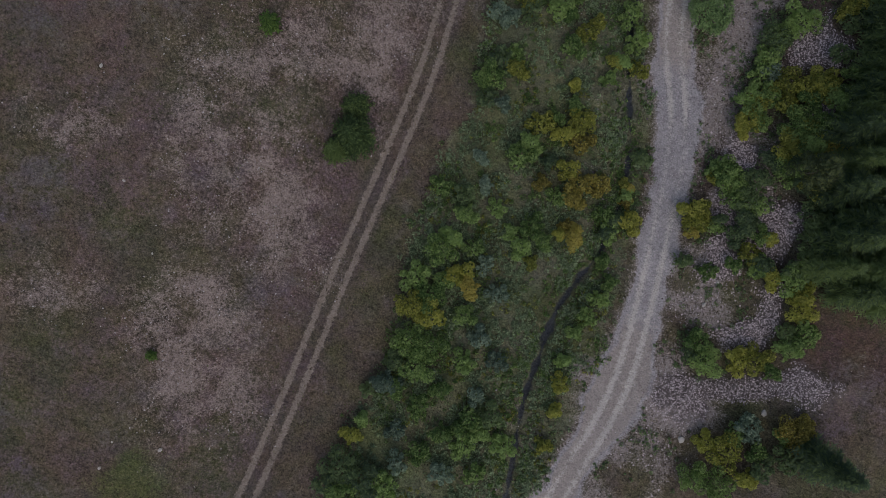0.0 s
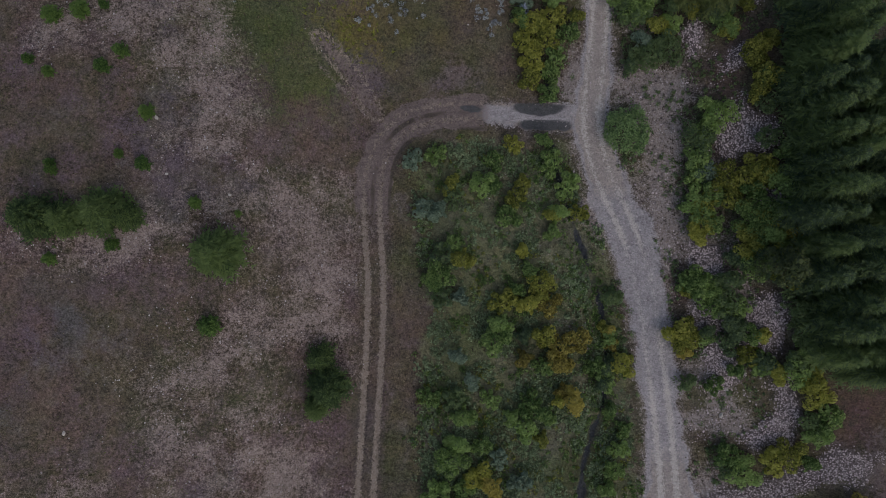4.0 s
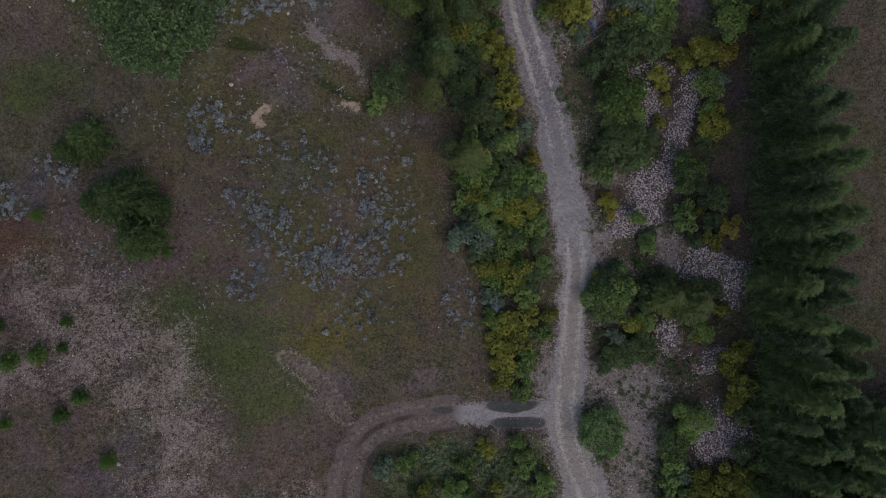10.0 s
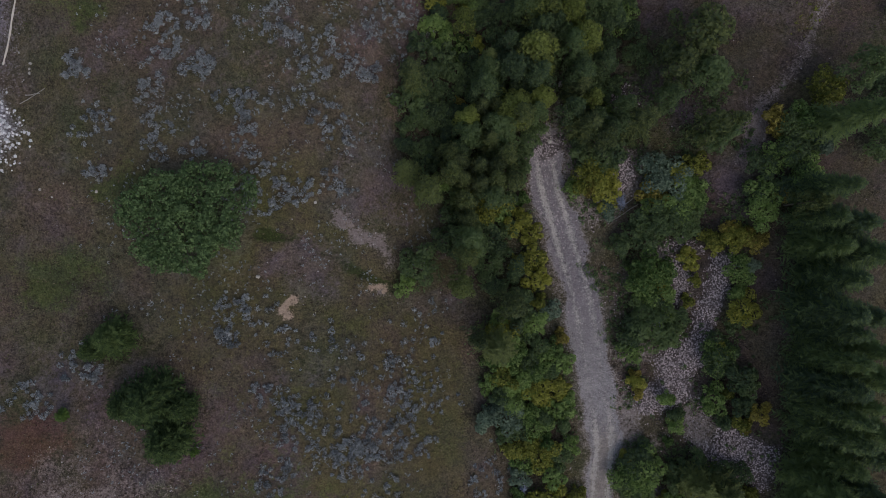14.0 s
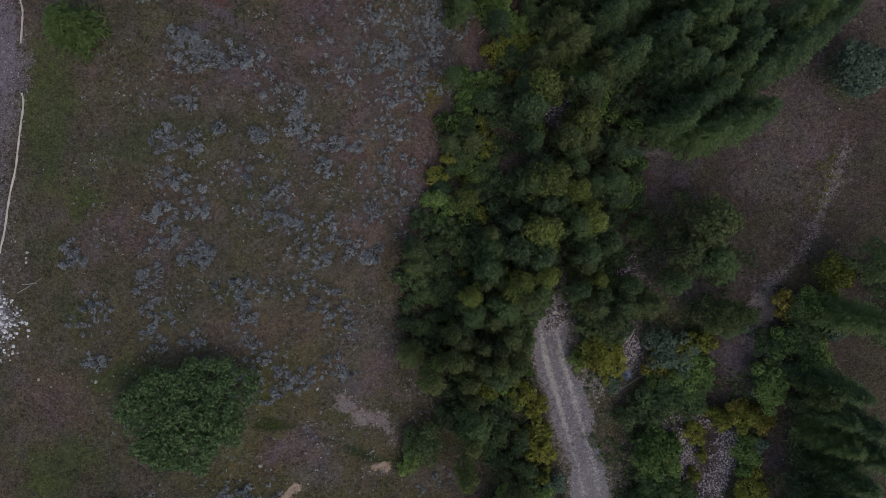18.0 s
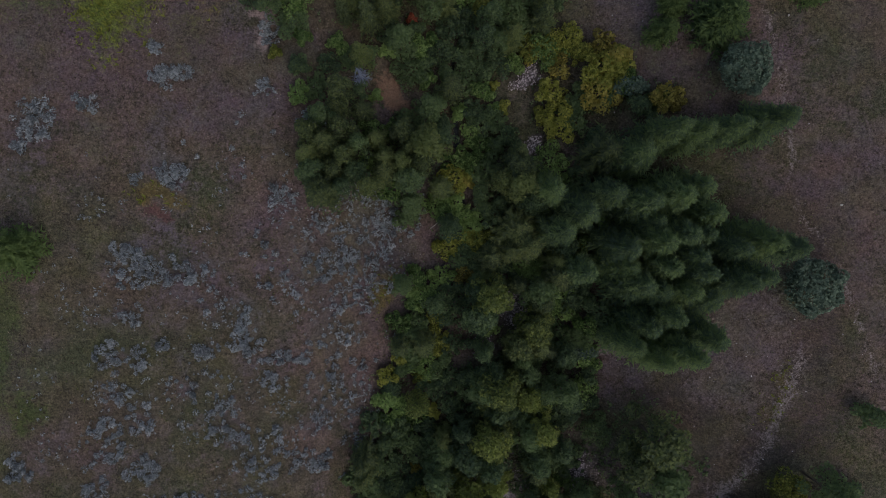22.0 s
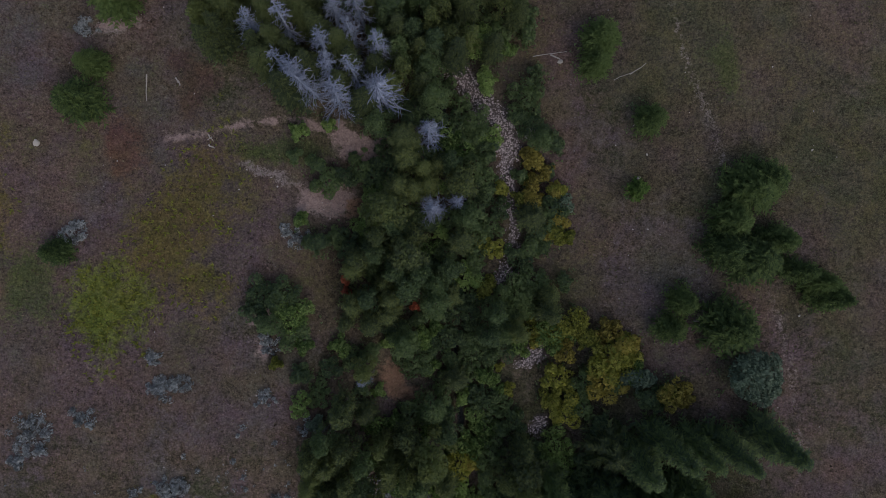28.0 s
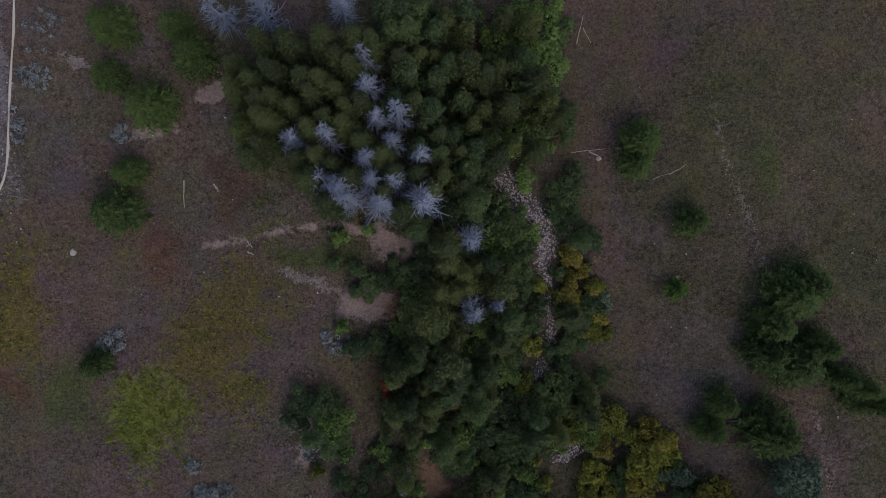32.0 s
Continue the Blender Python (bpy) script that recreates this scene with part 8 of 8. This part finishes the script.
sage_clump(-3.4, 105.1, 2.6, 2.6, 14)
sage_clump(-1.9, 109.8, 2.1, 2.7, 10)
sage_clump(0.8, 110.2, 2.2, 2.2, 8)
sage_clump(-10.9, 125.9, 0.7, 1.0, 4)
sage_clump(-16.1, 104.9, 1.0, 0.5, 2)
sage_clump(-13.9, 115.9, 3.9, 2.9, 3)
sage_clump(-20.1, 122.2, 1.0, 0.8, 7)
sage_clump(-18.4, 122.6, 0.9, 0.5, 3)
sage_clump(-26.5, 119.5, 0.8, 0.6, 3)
sage_clump(-30.9, 117.6, 1.4, 1.0, 8)
sage_clump(-19.4, 113.8, 1.2, 0.6, 5)
sage_clump(-20.8, 124.9, 0.7, 0.5, 2)
sage_clump(-27.4, 135.5, 0.9, 0.8, 5)
sage_clump(-9.2, 135.5, 0.8, 0.7, 5)
sage_clump(-10.6, 126.2, 0.7, 1.5, 5)
sage_clump(-11.1, 120.9, 1.0, 1.0, 4)
sage_clump(-26.0, 152.8, 0.9, 0.4, 3)
sage_clump(-6.9, 118.5, 1.5, 0.7, 5)
sage_clump(-3.1, 112.0, 2.1, 0.8, 6)
sage_clump(-32.3, 157.6, 1.1, 1.0, 10)
sage_clump(-26.3, 153.3, 0.7, 0.5, 3)
sage_clump(-27.2, 135.6, 0.8, 0.7, 4)
sage_clump(-33.9, 153.7, 0.5, 1.8, 6)
sage_clump(-8.3, 134.8, 1.0, 0.7, 4)
sage_clump(-31.5, 161.1, 1.4, 2.3, 5)

broadleaf_tree(33.5, 20.4, 1.50, 4.2)
green_shrub(32.3, 21.3, 1.50, 2.6)
yellow_shrub(34.6, 21.1, 1.20, 2.4)
dark_shrub(30.5, 21.0, 1.30, 2.2)
dark_shrub(35.7, 16.8, 1.40, 2.6)
green_shrub(32.1, 10.6, 1.00, 1.5)
dark_shrub(35.4, 11.2, 1.40, 2.4)
green_shrub(29.9, 16.4, 1.20, 2.0)
yellow_shrub(31.8, 11.1, 0.80, 1.4)
green_shrub(32.7, 23.7, 1.50, 2.8)
dark_shrub(35.2, 20.5, 1.60, 2.8)
yellow_shrub(34.5, 24.3, 1.10, 2.6)
red_shrub(-4.2, 131.2, 0.50, 3.2)
green_shrub(12.4, 140.3, 0.50, 1.0)
dark_shrub(-3.9, 123.9, 1.20, 1.5)
dark_shrub(-6.7, 121.2, 1.20, 1.3)
green_shrub(-4.9, 125.4, 1.00, 1.6)
dark_shrub(-2.2, 124.5, 1.20, 1.8)
dark_shrub(-5.8, 123.3, 1.10, 1.3)
dark_shrub(-7.9, 123.0, 0.90, 1.2)
fir(-2.7, 119.3, 1.20, 3.6)
fir(-4.7, 119.3, 1.30, 4.2)
green_shrub(-0.5, 125.3, 0.90, 1.4)
dark_shrub(-3.0, 121.2, 0.90, 1.2)
yellow_shrub(-10.2, 124.1, 0.60, 1.0)
dark_shrub(-3.6, 142.3, 0.40, 0.5)
dark_shrub(-2.7, 142.8, 0.30, 0.4)
dark_shrub(-8.0, 144.4, 0.70, 0.9)
green_shrub(-5.5, 144.8, 0.60, 1.0)
dead_tree(8.2, 46.6, 0.70, 1.7)
dead_tree(17.9, 75.1, 0.80, 1.4)
dead_tree(21.9, 63.2, 0.80, 1.3)

# the larger tufts stand singly; the rest are scrub
order = sorted(range(len(SAGE)), key=lambda i: -SAGE[i][2])
for i in order[:290]:
    sagebrush(*SAGE[i])

# ---- scattered cover: stuff nobody could count ----


def scatter(seed, count, box, weight):
    """Random places in a box, kept by weight(fields, x, y)."""
    rng = np.random.RandomState(seed)
    x, y = rng.uniform(box[0], box[1], count), rng.uniform(box[2], box[3], count)
    i, j = np.clip(np.searchsorted(gx, x), 0, cols_n - 1), np.clip(np.searchsorted(gy, y), 0, rows_n - 1)
    flat = j * cols_n + i
    f = {k: v[flat] for k, v in ground_fields.items()}
    keep = rng.rand(count) < weight(f, x, y)
    x, y, i, j = x[keep], y[keep], i[keep], j[keep]
    i, j = np.clip(i, 1, cols_n - 1), np.clip(j, 1, rows_n - 1)
    a, b = (x - gx[i - 1]) / (gx[i] - gx[i - 1]), (y - gy[j - 1]) / (gy[j] - gy[j - 1])
    z = (height_grid[j - 1, i - 1] * (1 - a) + height_grid[j - 1, i] * a) * (1 - b) + (height_grid[j, i - 1] * (1 - a) + height_grid[j, i] * a) * b
    return x, y, z, rng


def tufts(name, seed, count, box, weight, tone, label, blades, length, splay):
    x, y, z, rng = scatter(seed, count, box, weight)
    n = len(x)
    V = np.zeros((n, blades, 3, 3))
    size = length * rng.uniform(0.5, 1.4, n)
    for b in range(blades):
        a = rng.uniform(0, math.tau, n)
        o = np.stack([np.cos(a), np.sin(a), np.zeros(n)], 1)
        s = np.stack([-np.sin(a), np.cos(a), np.zeros(n)], 1)
        root = np.stack([x, y, z - 0.01], 1)
        V[:, b, 0] = root + s * (size * 0.16)[:, None]
        V[:, b, 1] = root - s * (size * 0.16)[:, None]
        V[:, b, 2] = root + o * (size * splay * rng.uniform(0.6, 1.2, n))[:, None] + np.array([0, 0, 1]) * (size * 0.75)[:, None]
    v = V.reshape(-1, 3)
    return tagged(new(name, build_mesh(name, v, np.arange(len(v)).reshape(-1, 3), [LEAF[tone]])), label, "grass", kind="stuff")


def herbs(name, seed, count, box, weight, tone, label, leaf, leaves, spread):
    x, y, z, rng = scatter(seed, count, box, weight)
    n = len(x)
    p = np.repeat(np.stack([x, y, z + 0.12], 1), leaves, 0) + rng.normal(size=(n * leaves, 3)) * np.array([spread, spread, 0.07])
    nrm = rng.normal(size=p.shape) * 0.55 + np.array([0, 0, 1])
    nrm /= np.linalg.norm(nrm, axis=1)[:, None]
    size = leaf * rng.uniform(0.6, 1.4, len(p))
    v, f = leaf_quads(p, nrm, size, size * 0.6, rng)
    return tagged(new(name, build_mesh(name, v, f, [LEAF[tone]])), label, "plants", kind="stuff")


def mounds(name, seed, count, box, weight, tone, label, leaf, leaves, radius):
    """Low leafy clumps, each a small dome of leaves."""
    x, y, z, rng = scatter(seed, count, box, weight)
    n = len(x)
    d = rng.normal(size=(n * leaves, 3))
    d[:, 2] = np.abs(d[:, 2])
    d /= np.linalg.norm(d, axis=1)[:, None]
    r = np.repeat(radius * rng.uniform(0.5, 1.5, n), leaves)[:, None]
    p = np.repeat(np.stack([x, y, z], 1), leaves, 0) + d * r * rng.uniform(0.5, 1.05, (n * leaves, 1)) * np.array([1, 1, 1.1])
    nrm = d + 0.5 * rng.normal(size=p.shape) + np.array([0, 0, 0.3])
    nrm /= np.linalg.norm(nrm, axis=1)[:, None]
    size = leaf * rng.uniform(0.6, 1.4, len(p))
    v, f = leaf_quads(p, nrm, size, size * 0.65, rng)
    return tagged(new(name, build_mesh(name, v, f, [LEAF[tone]])), label, "plants", kind="stuff")


def stones(name, seed, count, box, weight, mat, label, lo, hi):
    x, y, z, rng = scatter(seed, count, box, weight)
    n = len(x)
    base = np.array([(1, 0, 0), (0.3, 0.9, 0), (-0.8, 0.6, 0), (-0.8, -0.6, 0), (0.3, -0.9, 0), (0.38, 0.05, 0.5), (-0.35, 0.0, 0.56)])
    faces = np.array([(0, 1, 5), (1, 6, 5), (1, 2, 6), (2, 3, 6), (3, 4, 6), (4, 5, 6), (4, 0, 5)])
    s = lo + (hi - lo) * rng.rand(n) ** 1.5
    a = rng.uniform(0, math.tau, n)
    P = base[None] * rng.uniform(0.8, 1.2, (n, 7, 3)) * (s / 2)[:, None, None]
    ca, sa = np.cos(a)[:, None], np.sin(a)[:, None]
    Q = np.stack([P[..., 0] * ca - P[..., 1] * sa, P[..., 0] * sa + P[..., 1] * ca, P[..., 2]], -1) + np.stack([x, y, z - s * 0.04], 1)[:, None]
    F = (faces[None] + (np.arange(n) * 7)[:, None, None]).reshape(-1, 3)
    return tagged(new(name, build_mesh(name, Q.reshape(-1, 3), F, [mat])), label, "stones", kind="stuff")


FIELD = (-48, 48, -40, 180)
scrub = np.array([SAGE[i] for i in order[290:]])
rng_scrub = np.random.RandomState(77)
sp = np.repeat(np.stack([scrub[:, 0], scrub[:, 1], [z_at(a, b) for a, b in scrub[:, :2]]], 1), 45, 0)
sr = np.repeat(scrub[:, 2], 45)[:, None]
sd = rng_scrub.normal(size=sp.shape)
sd[:, 2] = np.abs(sd[:, 2])
sd /= np.linalg.norm(sd, axis=1)[:, None]
sp = sp + sd * sr * rng_scrub.uniform(0.4, 1.0, (len(sp), 1)) * np.array([1, 1, 0.9])
sn = sd + 0.6 * rng_scrub.normal(size=sp.shape)
sn /= np.linalg.norm(sn, axis=1)[:, None]
sl = rng_scrub.uniform(0.11, 0.22, len(sp))
sv, sf = leaf_quads(sp, sn, sl, sl * 0.6, rng_scrub)
tagged(new("sagebrush_scrub", build_mesh("sagebrush_scrub", sv, sf, [LEAF["sage"]])), "low blue-grey sagebrush scattered over dry meadow", "plants", kind="stuff")


def plant_cover(x, y, pad=1.0):
    """How far a place lies under or near the shrubs and trees."""
    out = np.zeros(np.shape(x))
    for cx, cy, r in PLANTS:
        near = (np.abs(x - cx) < r + 2.5) & (np.abs(y - cy) < r + 2.5)
        if near.any():
            d = np.hypot(x[near] - cx, y[near] - cy)
            out[near] = np.maximum(out[near], np.clip((r * pad + 0.4 - d) / 1.4, 0, 1))
    return out


def bare(f):
    return np.maximum.reduce([f["gravel"], f["cobble"], f["rut"], f["sand"], f["white"], f["water"], f["wet"], 0.8 * f["lot"], 0.8 * f["pink"], f["packed"], 0.7 * f["pale"], 0.6 * f["stony"]])


litter = plant_cover(px, py)
ground_mesh.attributes.new("litter", "FLOAT", "POINT").data.foreach_set("value", (0.75 * litter).astype(np.float32))

tufts("dry_grass", 101, 130000, FIELD, lambda f, x, y: (1 - bare(f)) * (0.3 + 0.5 * lattice(x, y, 4.0, 51)), "straw", "short dry straw-coloured meadow grass", 2, 0.17, 0.9)
tufts("green_grass", 102, 150000, FIELD, lambda f, x, y: (1 - bare(f)) * np.clip(0.7 * f["lush"] + 0.35 * lattice(x, y, 7.0, 52) - 0.08 + 0.4 * f["bank"], 0, 1), "grass", "short green grass in damp parts of the meadow", 3, 0.15, 0.8)
tufts("golden_grass", 103, 260000, FIELD, lambda f, x, y: np.clip(0.9 * f["bright"] + 0.3 * f["gold"], 0, 1), "bright", "bright yellow-green tall grass patch", 4, 0.33, 0.8)
tufts("brown_tufts", 111, 240000, FIELD, lambda f, x, y: np.maximum(f["stony"] * np.clip(1.6 * lattice(x, y, 2.4, 54) - 0.45, 0, 1), 0.13 * (1 - bare(f)) * lattice(x, y, 3.0, 57)), "brown", "dark brown dried tufts on stony soil", 4, 0.2, 0.9)
stones("pebbles", 104, 400000, FIELD, lambda f, x, y: np.clip(0.42 * f["stony"] * np.clip(1.5 * lattice(x, y, 3.0, 55) - 0.3, 0, 1) + 0.0012 + 0.4 * f["lot"] + 0.08 * f["pale"] + 0.02 * f["dirt"] - 0.2 * f["gravel"], 0, 1), PEBBLE, "pale pebbles scattered on bare soil", 0.06, 0.2)
stones("road_gravel", 105, 230000, (5, 45, -40, 90), lambda f, x, y: (1 - f["wet"]) * np.clip(0.5 * f["gravel"] * (1 - 0.85 * f["worn"]) * (1 - 0.7 * f["dull"]) - 0.4 * f["packed"] + 0.14 * f["grit"], 0, 1), PEBBLE, "grey crushed gravel on the road", 0.06, 0.17)
stones("cobbles", 106, 900000, (-2, 46, -36, 165), lambda f, x, y: np.clip(1.25 * f["cobble"] - 0.15 + 0.05 * f["grit"] + 0.4 * f["gravel"] * np.clip((y - 64) / 10, 0, 1), 0, 1), COBBLE, "grey and mauve river cobbles in heaps", 0.08, 0.22)
stones("white_stone_pile", 107, 30000, (-48, -30, 70, 110), lambda f, x, y: 0.8 * f["white"], WHITE_STONE, "heap of broken white stones at the meadow's edge", 0.12, 0.42)
stones("rubble_stones", 114, 60000, (10, 46, -36, 95), lambda f, x, y: np.clip(0.28 * f["grit"] * (1 - f["gravel"]) + 0.25 * f["cobble"], 0, 1) * np.clip(2.2 * lattice(x, y, 2.0, 58) - 0.7, 0, 1), COBBLE, "loose pale stones scattered beside the gravel road", 0.12, 0.34)
clumped = lambda x, y, seed, cut: np.clip(3.0 * (lattice(x, y, 2.4, seed) - cut) + 1.0 * (lattice(x, y, 0.9, seed + 1) - 0.5), 0.03, 1)
mounds("creek_weeds", 108, 27000, (-8, 26, -38, 36), lambda f, x, y: f["weeds"] * clumped(x, y, 53, 0.36) * (1 - band(creek, x, y, 0.34 + 0.28 * np.clip((8 - y) / 6, 0, 1), 0.2)), "herb", "grey-green leafy weeds covering the creek flat", 0.19, 22, 0.27)
mounds("bank_weeds", 109, 15000, (-8, 26, -38, 36), lambda f, x, y: f["weeds"] * (0.7 * clumped(x, y, 81, 0.5) + 0.5 * f["bank"]) * (1 - band(creek, x, y, 0.34 + 0.28 * np.clip((8 - y) / 6, 0, 1), 0.2)), "green", "green leafy plants along the creek banks", 0.19, 22, 0.3)
mounds("yellow_weeds", 113, 5000, (-8, 26, -38, 36), lambda f, x, y: f["weeds"] * clumped(x, y, 83, 0.55) * (1 - band(creek, x, y, 0.34 + 0.28 * np.clip((8 - y) / 6, 0, 1), 0.2)), "yellow", "yellowing leafy weeds on the creek flat", 0.18, 22, 0.28)
under = lambda f, x, y: plant_cover(x, y, 1.1) * (1 - bare(f)) * np.clip((x + np.where(y > 140, 19, 9)) / 3, 0, 1) * np.clip((31 - x) / 3, 0, 1)
sage_land = lambda f, x, y: (1 - bare(f)) * np.clip((y - 44) / 6, 0, 1) * np.clip((116 - y) / 4, 0, 1) * np.clip((x + 34) / 4, 0, 1) * np.clip((1.5 - x) / 2, 0, 1) * np.where((x > -11) & (y > 88), 1.0, 0.42) * clumped(x, y, 91, 0.5)
mounds("sage_seedlings", 115, 21000, (-36, 3, 42, 118), sage_land, "sage", "tiny blue-grey sagebrush seedlings in dry meadow", 0.12, 11, 0.16)
herbs("understorey", 110, 40000, (-20, 34, -38, 175), under, "dark", "low green undergrowth beneath the thicket", 0.24, 6, 0.2)
beside_road = lambda f, x, y: np.clip((x - 13) / 2, 0, 1) * np.clip((34 - x) / 2, 0, 1) * (1 - f["gravel"]) * (1 - 0.8 * f["cobble"]) * (1 - f["rut"]) * (1 - f["weeds"])
mounds("gravel_weeds", 112, 15000, (10, 36, -30, 88), lambda f, x, y: beside_road(f, x, y) * (1 - 0.55 * f["grit"]) * clumped(x, y, 56, 0.5), "dark", "small green weeds growing through the gravel", 0.19, 20, 0.26)

# ---- logs, sticks and the pale edging of the stone yard ----


def rod(name, label, category, x, y, x2, y2, r, mat, rise=0.0):
    a, b = Vector((x, y, z_at(x, y) + r * 0.6)), Vector((x2, y2, z_at(x2, y2) + r * 0.6 + rise))
    n = max(3, int((b - a).length / 0.8))
    rnd = dice(x, y)
    pts = [(0, 0, 0)] + [tuple((b - a) * k / n + Vector((rnd.uniform(-0.07, 0.07), rnd.uniform(-0.07, 0.07), 0))) for k in range(1, n)] + [tuple(b - a)]
    if rise == 0.0:
        pts = [(p[0], p[1], z_at(x + p[0], y + p[1]) + r * 0.6 - a.z) for p in pts]
    me = limb_mesh(name, pts, [r * (1 - 0.5 * k / n) for k in range(n + 1)], 7)
    me.materials.append(mat)
    ob = tagged(new(name, me), label, category)
    ob.matrix_basis = pose(*a)
    return ob


def fallen_log(x, y, x2, y2, r, rise=0.0):
    return rod("fallen_log", "bleached fallen branch lying in dry grass", "log", x, y, x2, y2, r, LOG, rise)


fallen_log(-21.2, 149.1, -21.2, 146.8, 0.062)
fallen_log(-15.9, 143.9, -15.5, 143.3, 0.05)
fallen_log(-16.0, 143.4, -15.6, 143.7, 0.037)
fallen_log(-18.7, 148.8, -18.3, 148.3, 0.074)
fallen_log(13.0, 151.6, 16.1, 151.9, 0.05)
fallen_log(14.6, 151.7, 15.7, 151.0, 0.087)
fallen_log(21.4, 149.4, 22.7, 150.3, 0.05)
fallen_log(20.1, 149.0, 21.7, 149.6, 0.037)
fallen_log(13.5, 161.5, 14.1, 164.1, 0.056)
fallen_log(14.1, 163.0, 14.8, 161.6, 0.043)
fallen_log(21.8, 144.8, 22.8, 145.8, 0.05)
fallen_log(26.9, 127.1, 28.1, 127.0, 0.062)
fallen_log(27.1, 126.7, 28.1, 126.7, 0.062)
fallen_log(-38.9, 83.7, -36.5, 85.1, 0.037)
fallen_log(-38.4, 84.5, -37.0, 84.6, 0.05)
fallen_log(16.5, 73.6, 19.5, 75.6, 0.05)
fallen_log(17.0, 73.1, 19.9, 74.9, 0.045)
fallen_log(27.2, 126.7, 28.1, 127.2, 0.05)
fallen_log(-15.9, 143.0, -15.4, 142.7, 0.087)
fallen_log(16.6, 73.6, 19.0, 76.0, 0.056)
fallen_log(-18.5, 148.5, -18.3, 148.1, 0.074)
fallen_log(3.5, 108.6, 4.3, 109.2, 0.05)


def edging(points, label):
    """A low pale kerb of earth and stone that borders the yard."""
    line = smooth_line(points)
    v, f = [], []
    for k, (x, y) in enumerate(line):
        dx, dy = (line[min(k + 1, len(line) - 1)][i] - line[max(k - 1, 0)][i] for i in (0, 1))
        n = math.hypot(dx, dy)
        w = 0.075 + 0.03 * math.sin(k * 1.7)
        z = z_at(x, y)
        for side, up in ((-1, -0.05), (-0.75, 0.09), (0.7, 0.10), (1, -0.05)):
            v.append((x - dy / n * w * side, y + dx / n * w * side, z + up))
    for k in range(len(line) - 1):
        f += [(4 * k + j, 4 * k + j + 1, 4 * k + j + 5, 4 * k + j + 4) for j in range(3)]
    return tagged(new("edging", build_mesh("edging", v, f, [PIPE])), label, "edging", kind="structure")


for line in (lot_edge, lot_edge_two, lot_edge_three, lot_edge_four):
    edging(line, "pale low edging beside the bare stone yard")
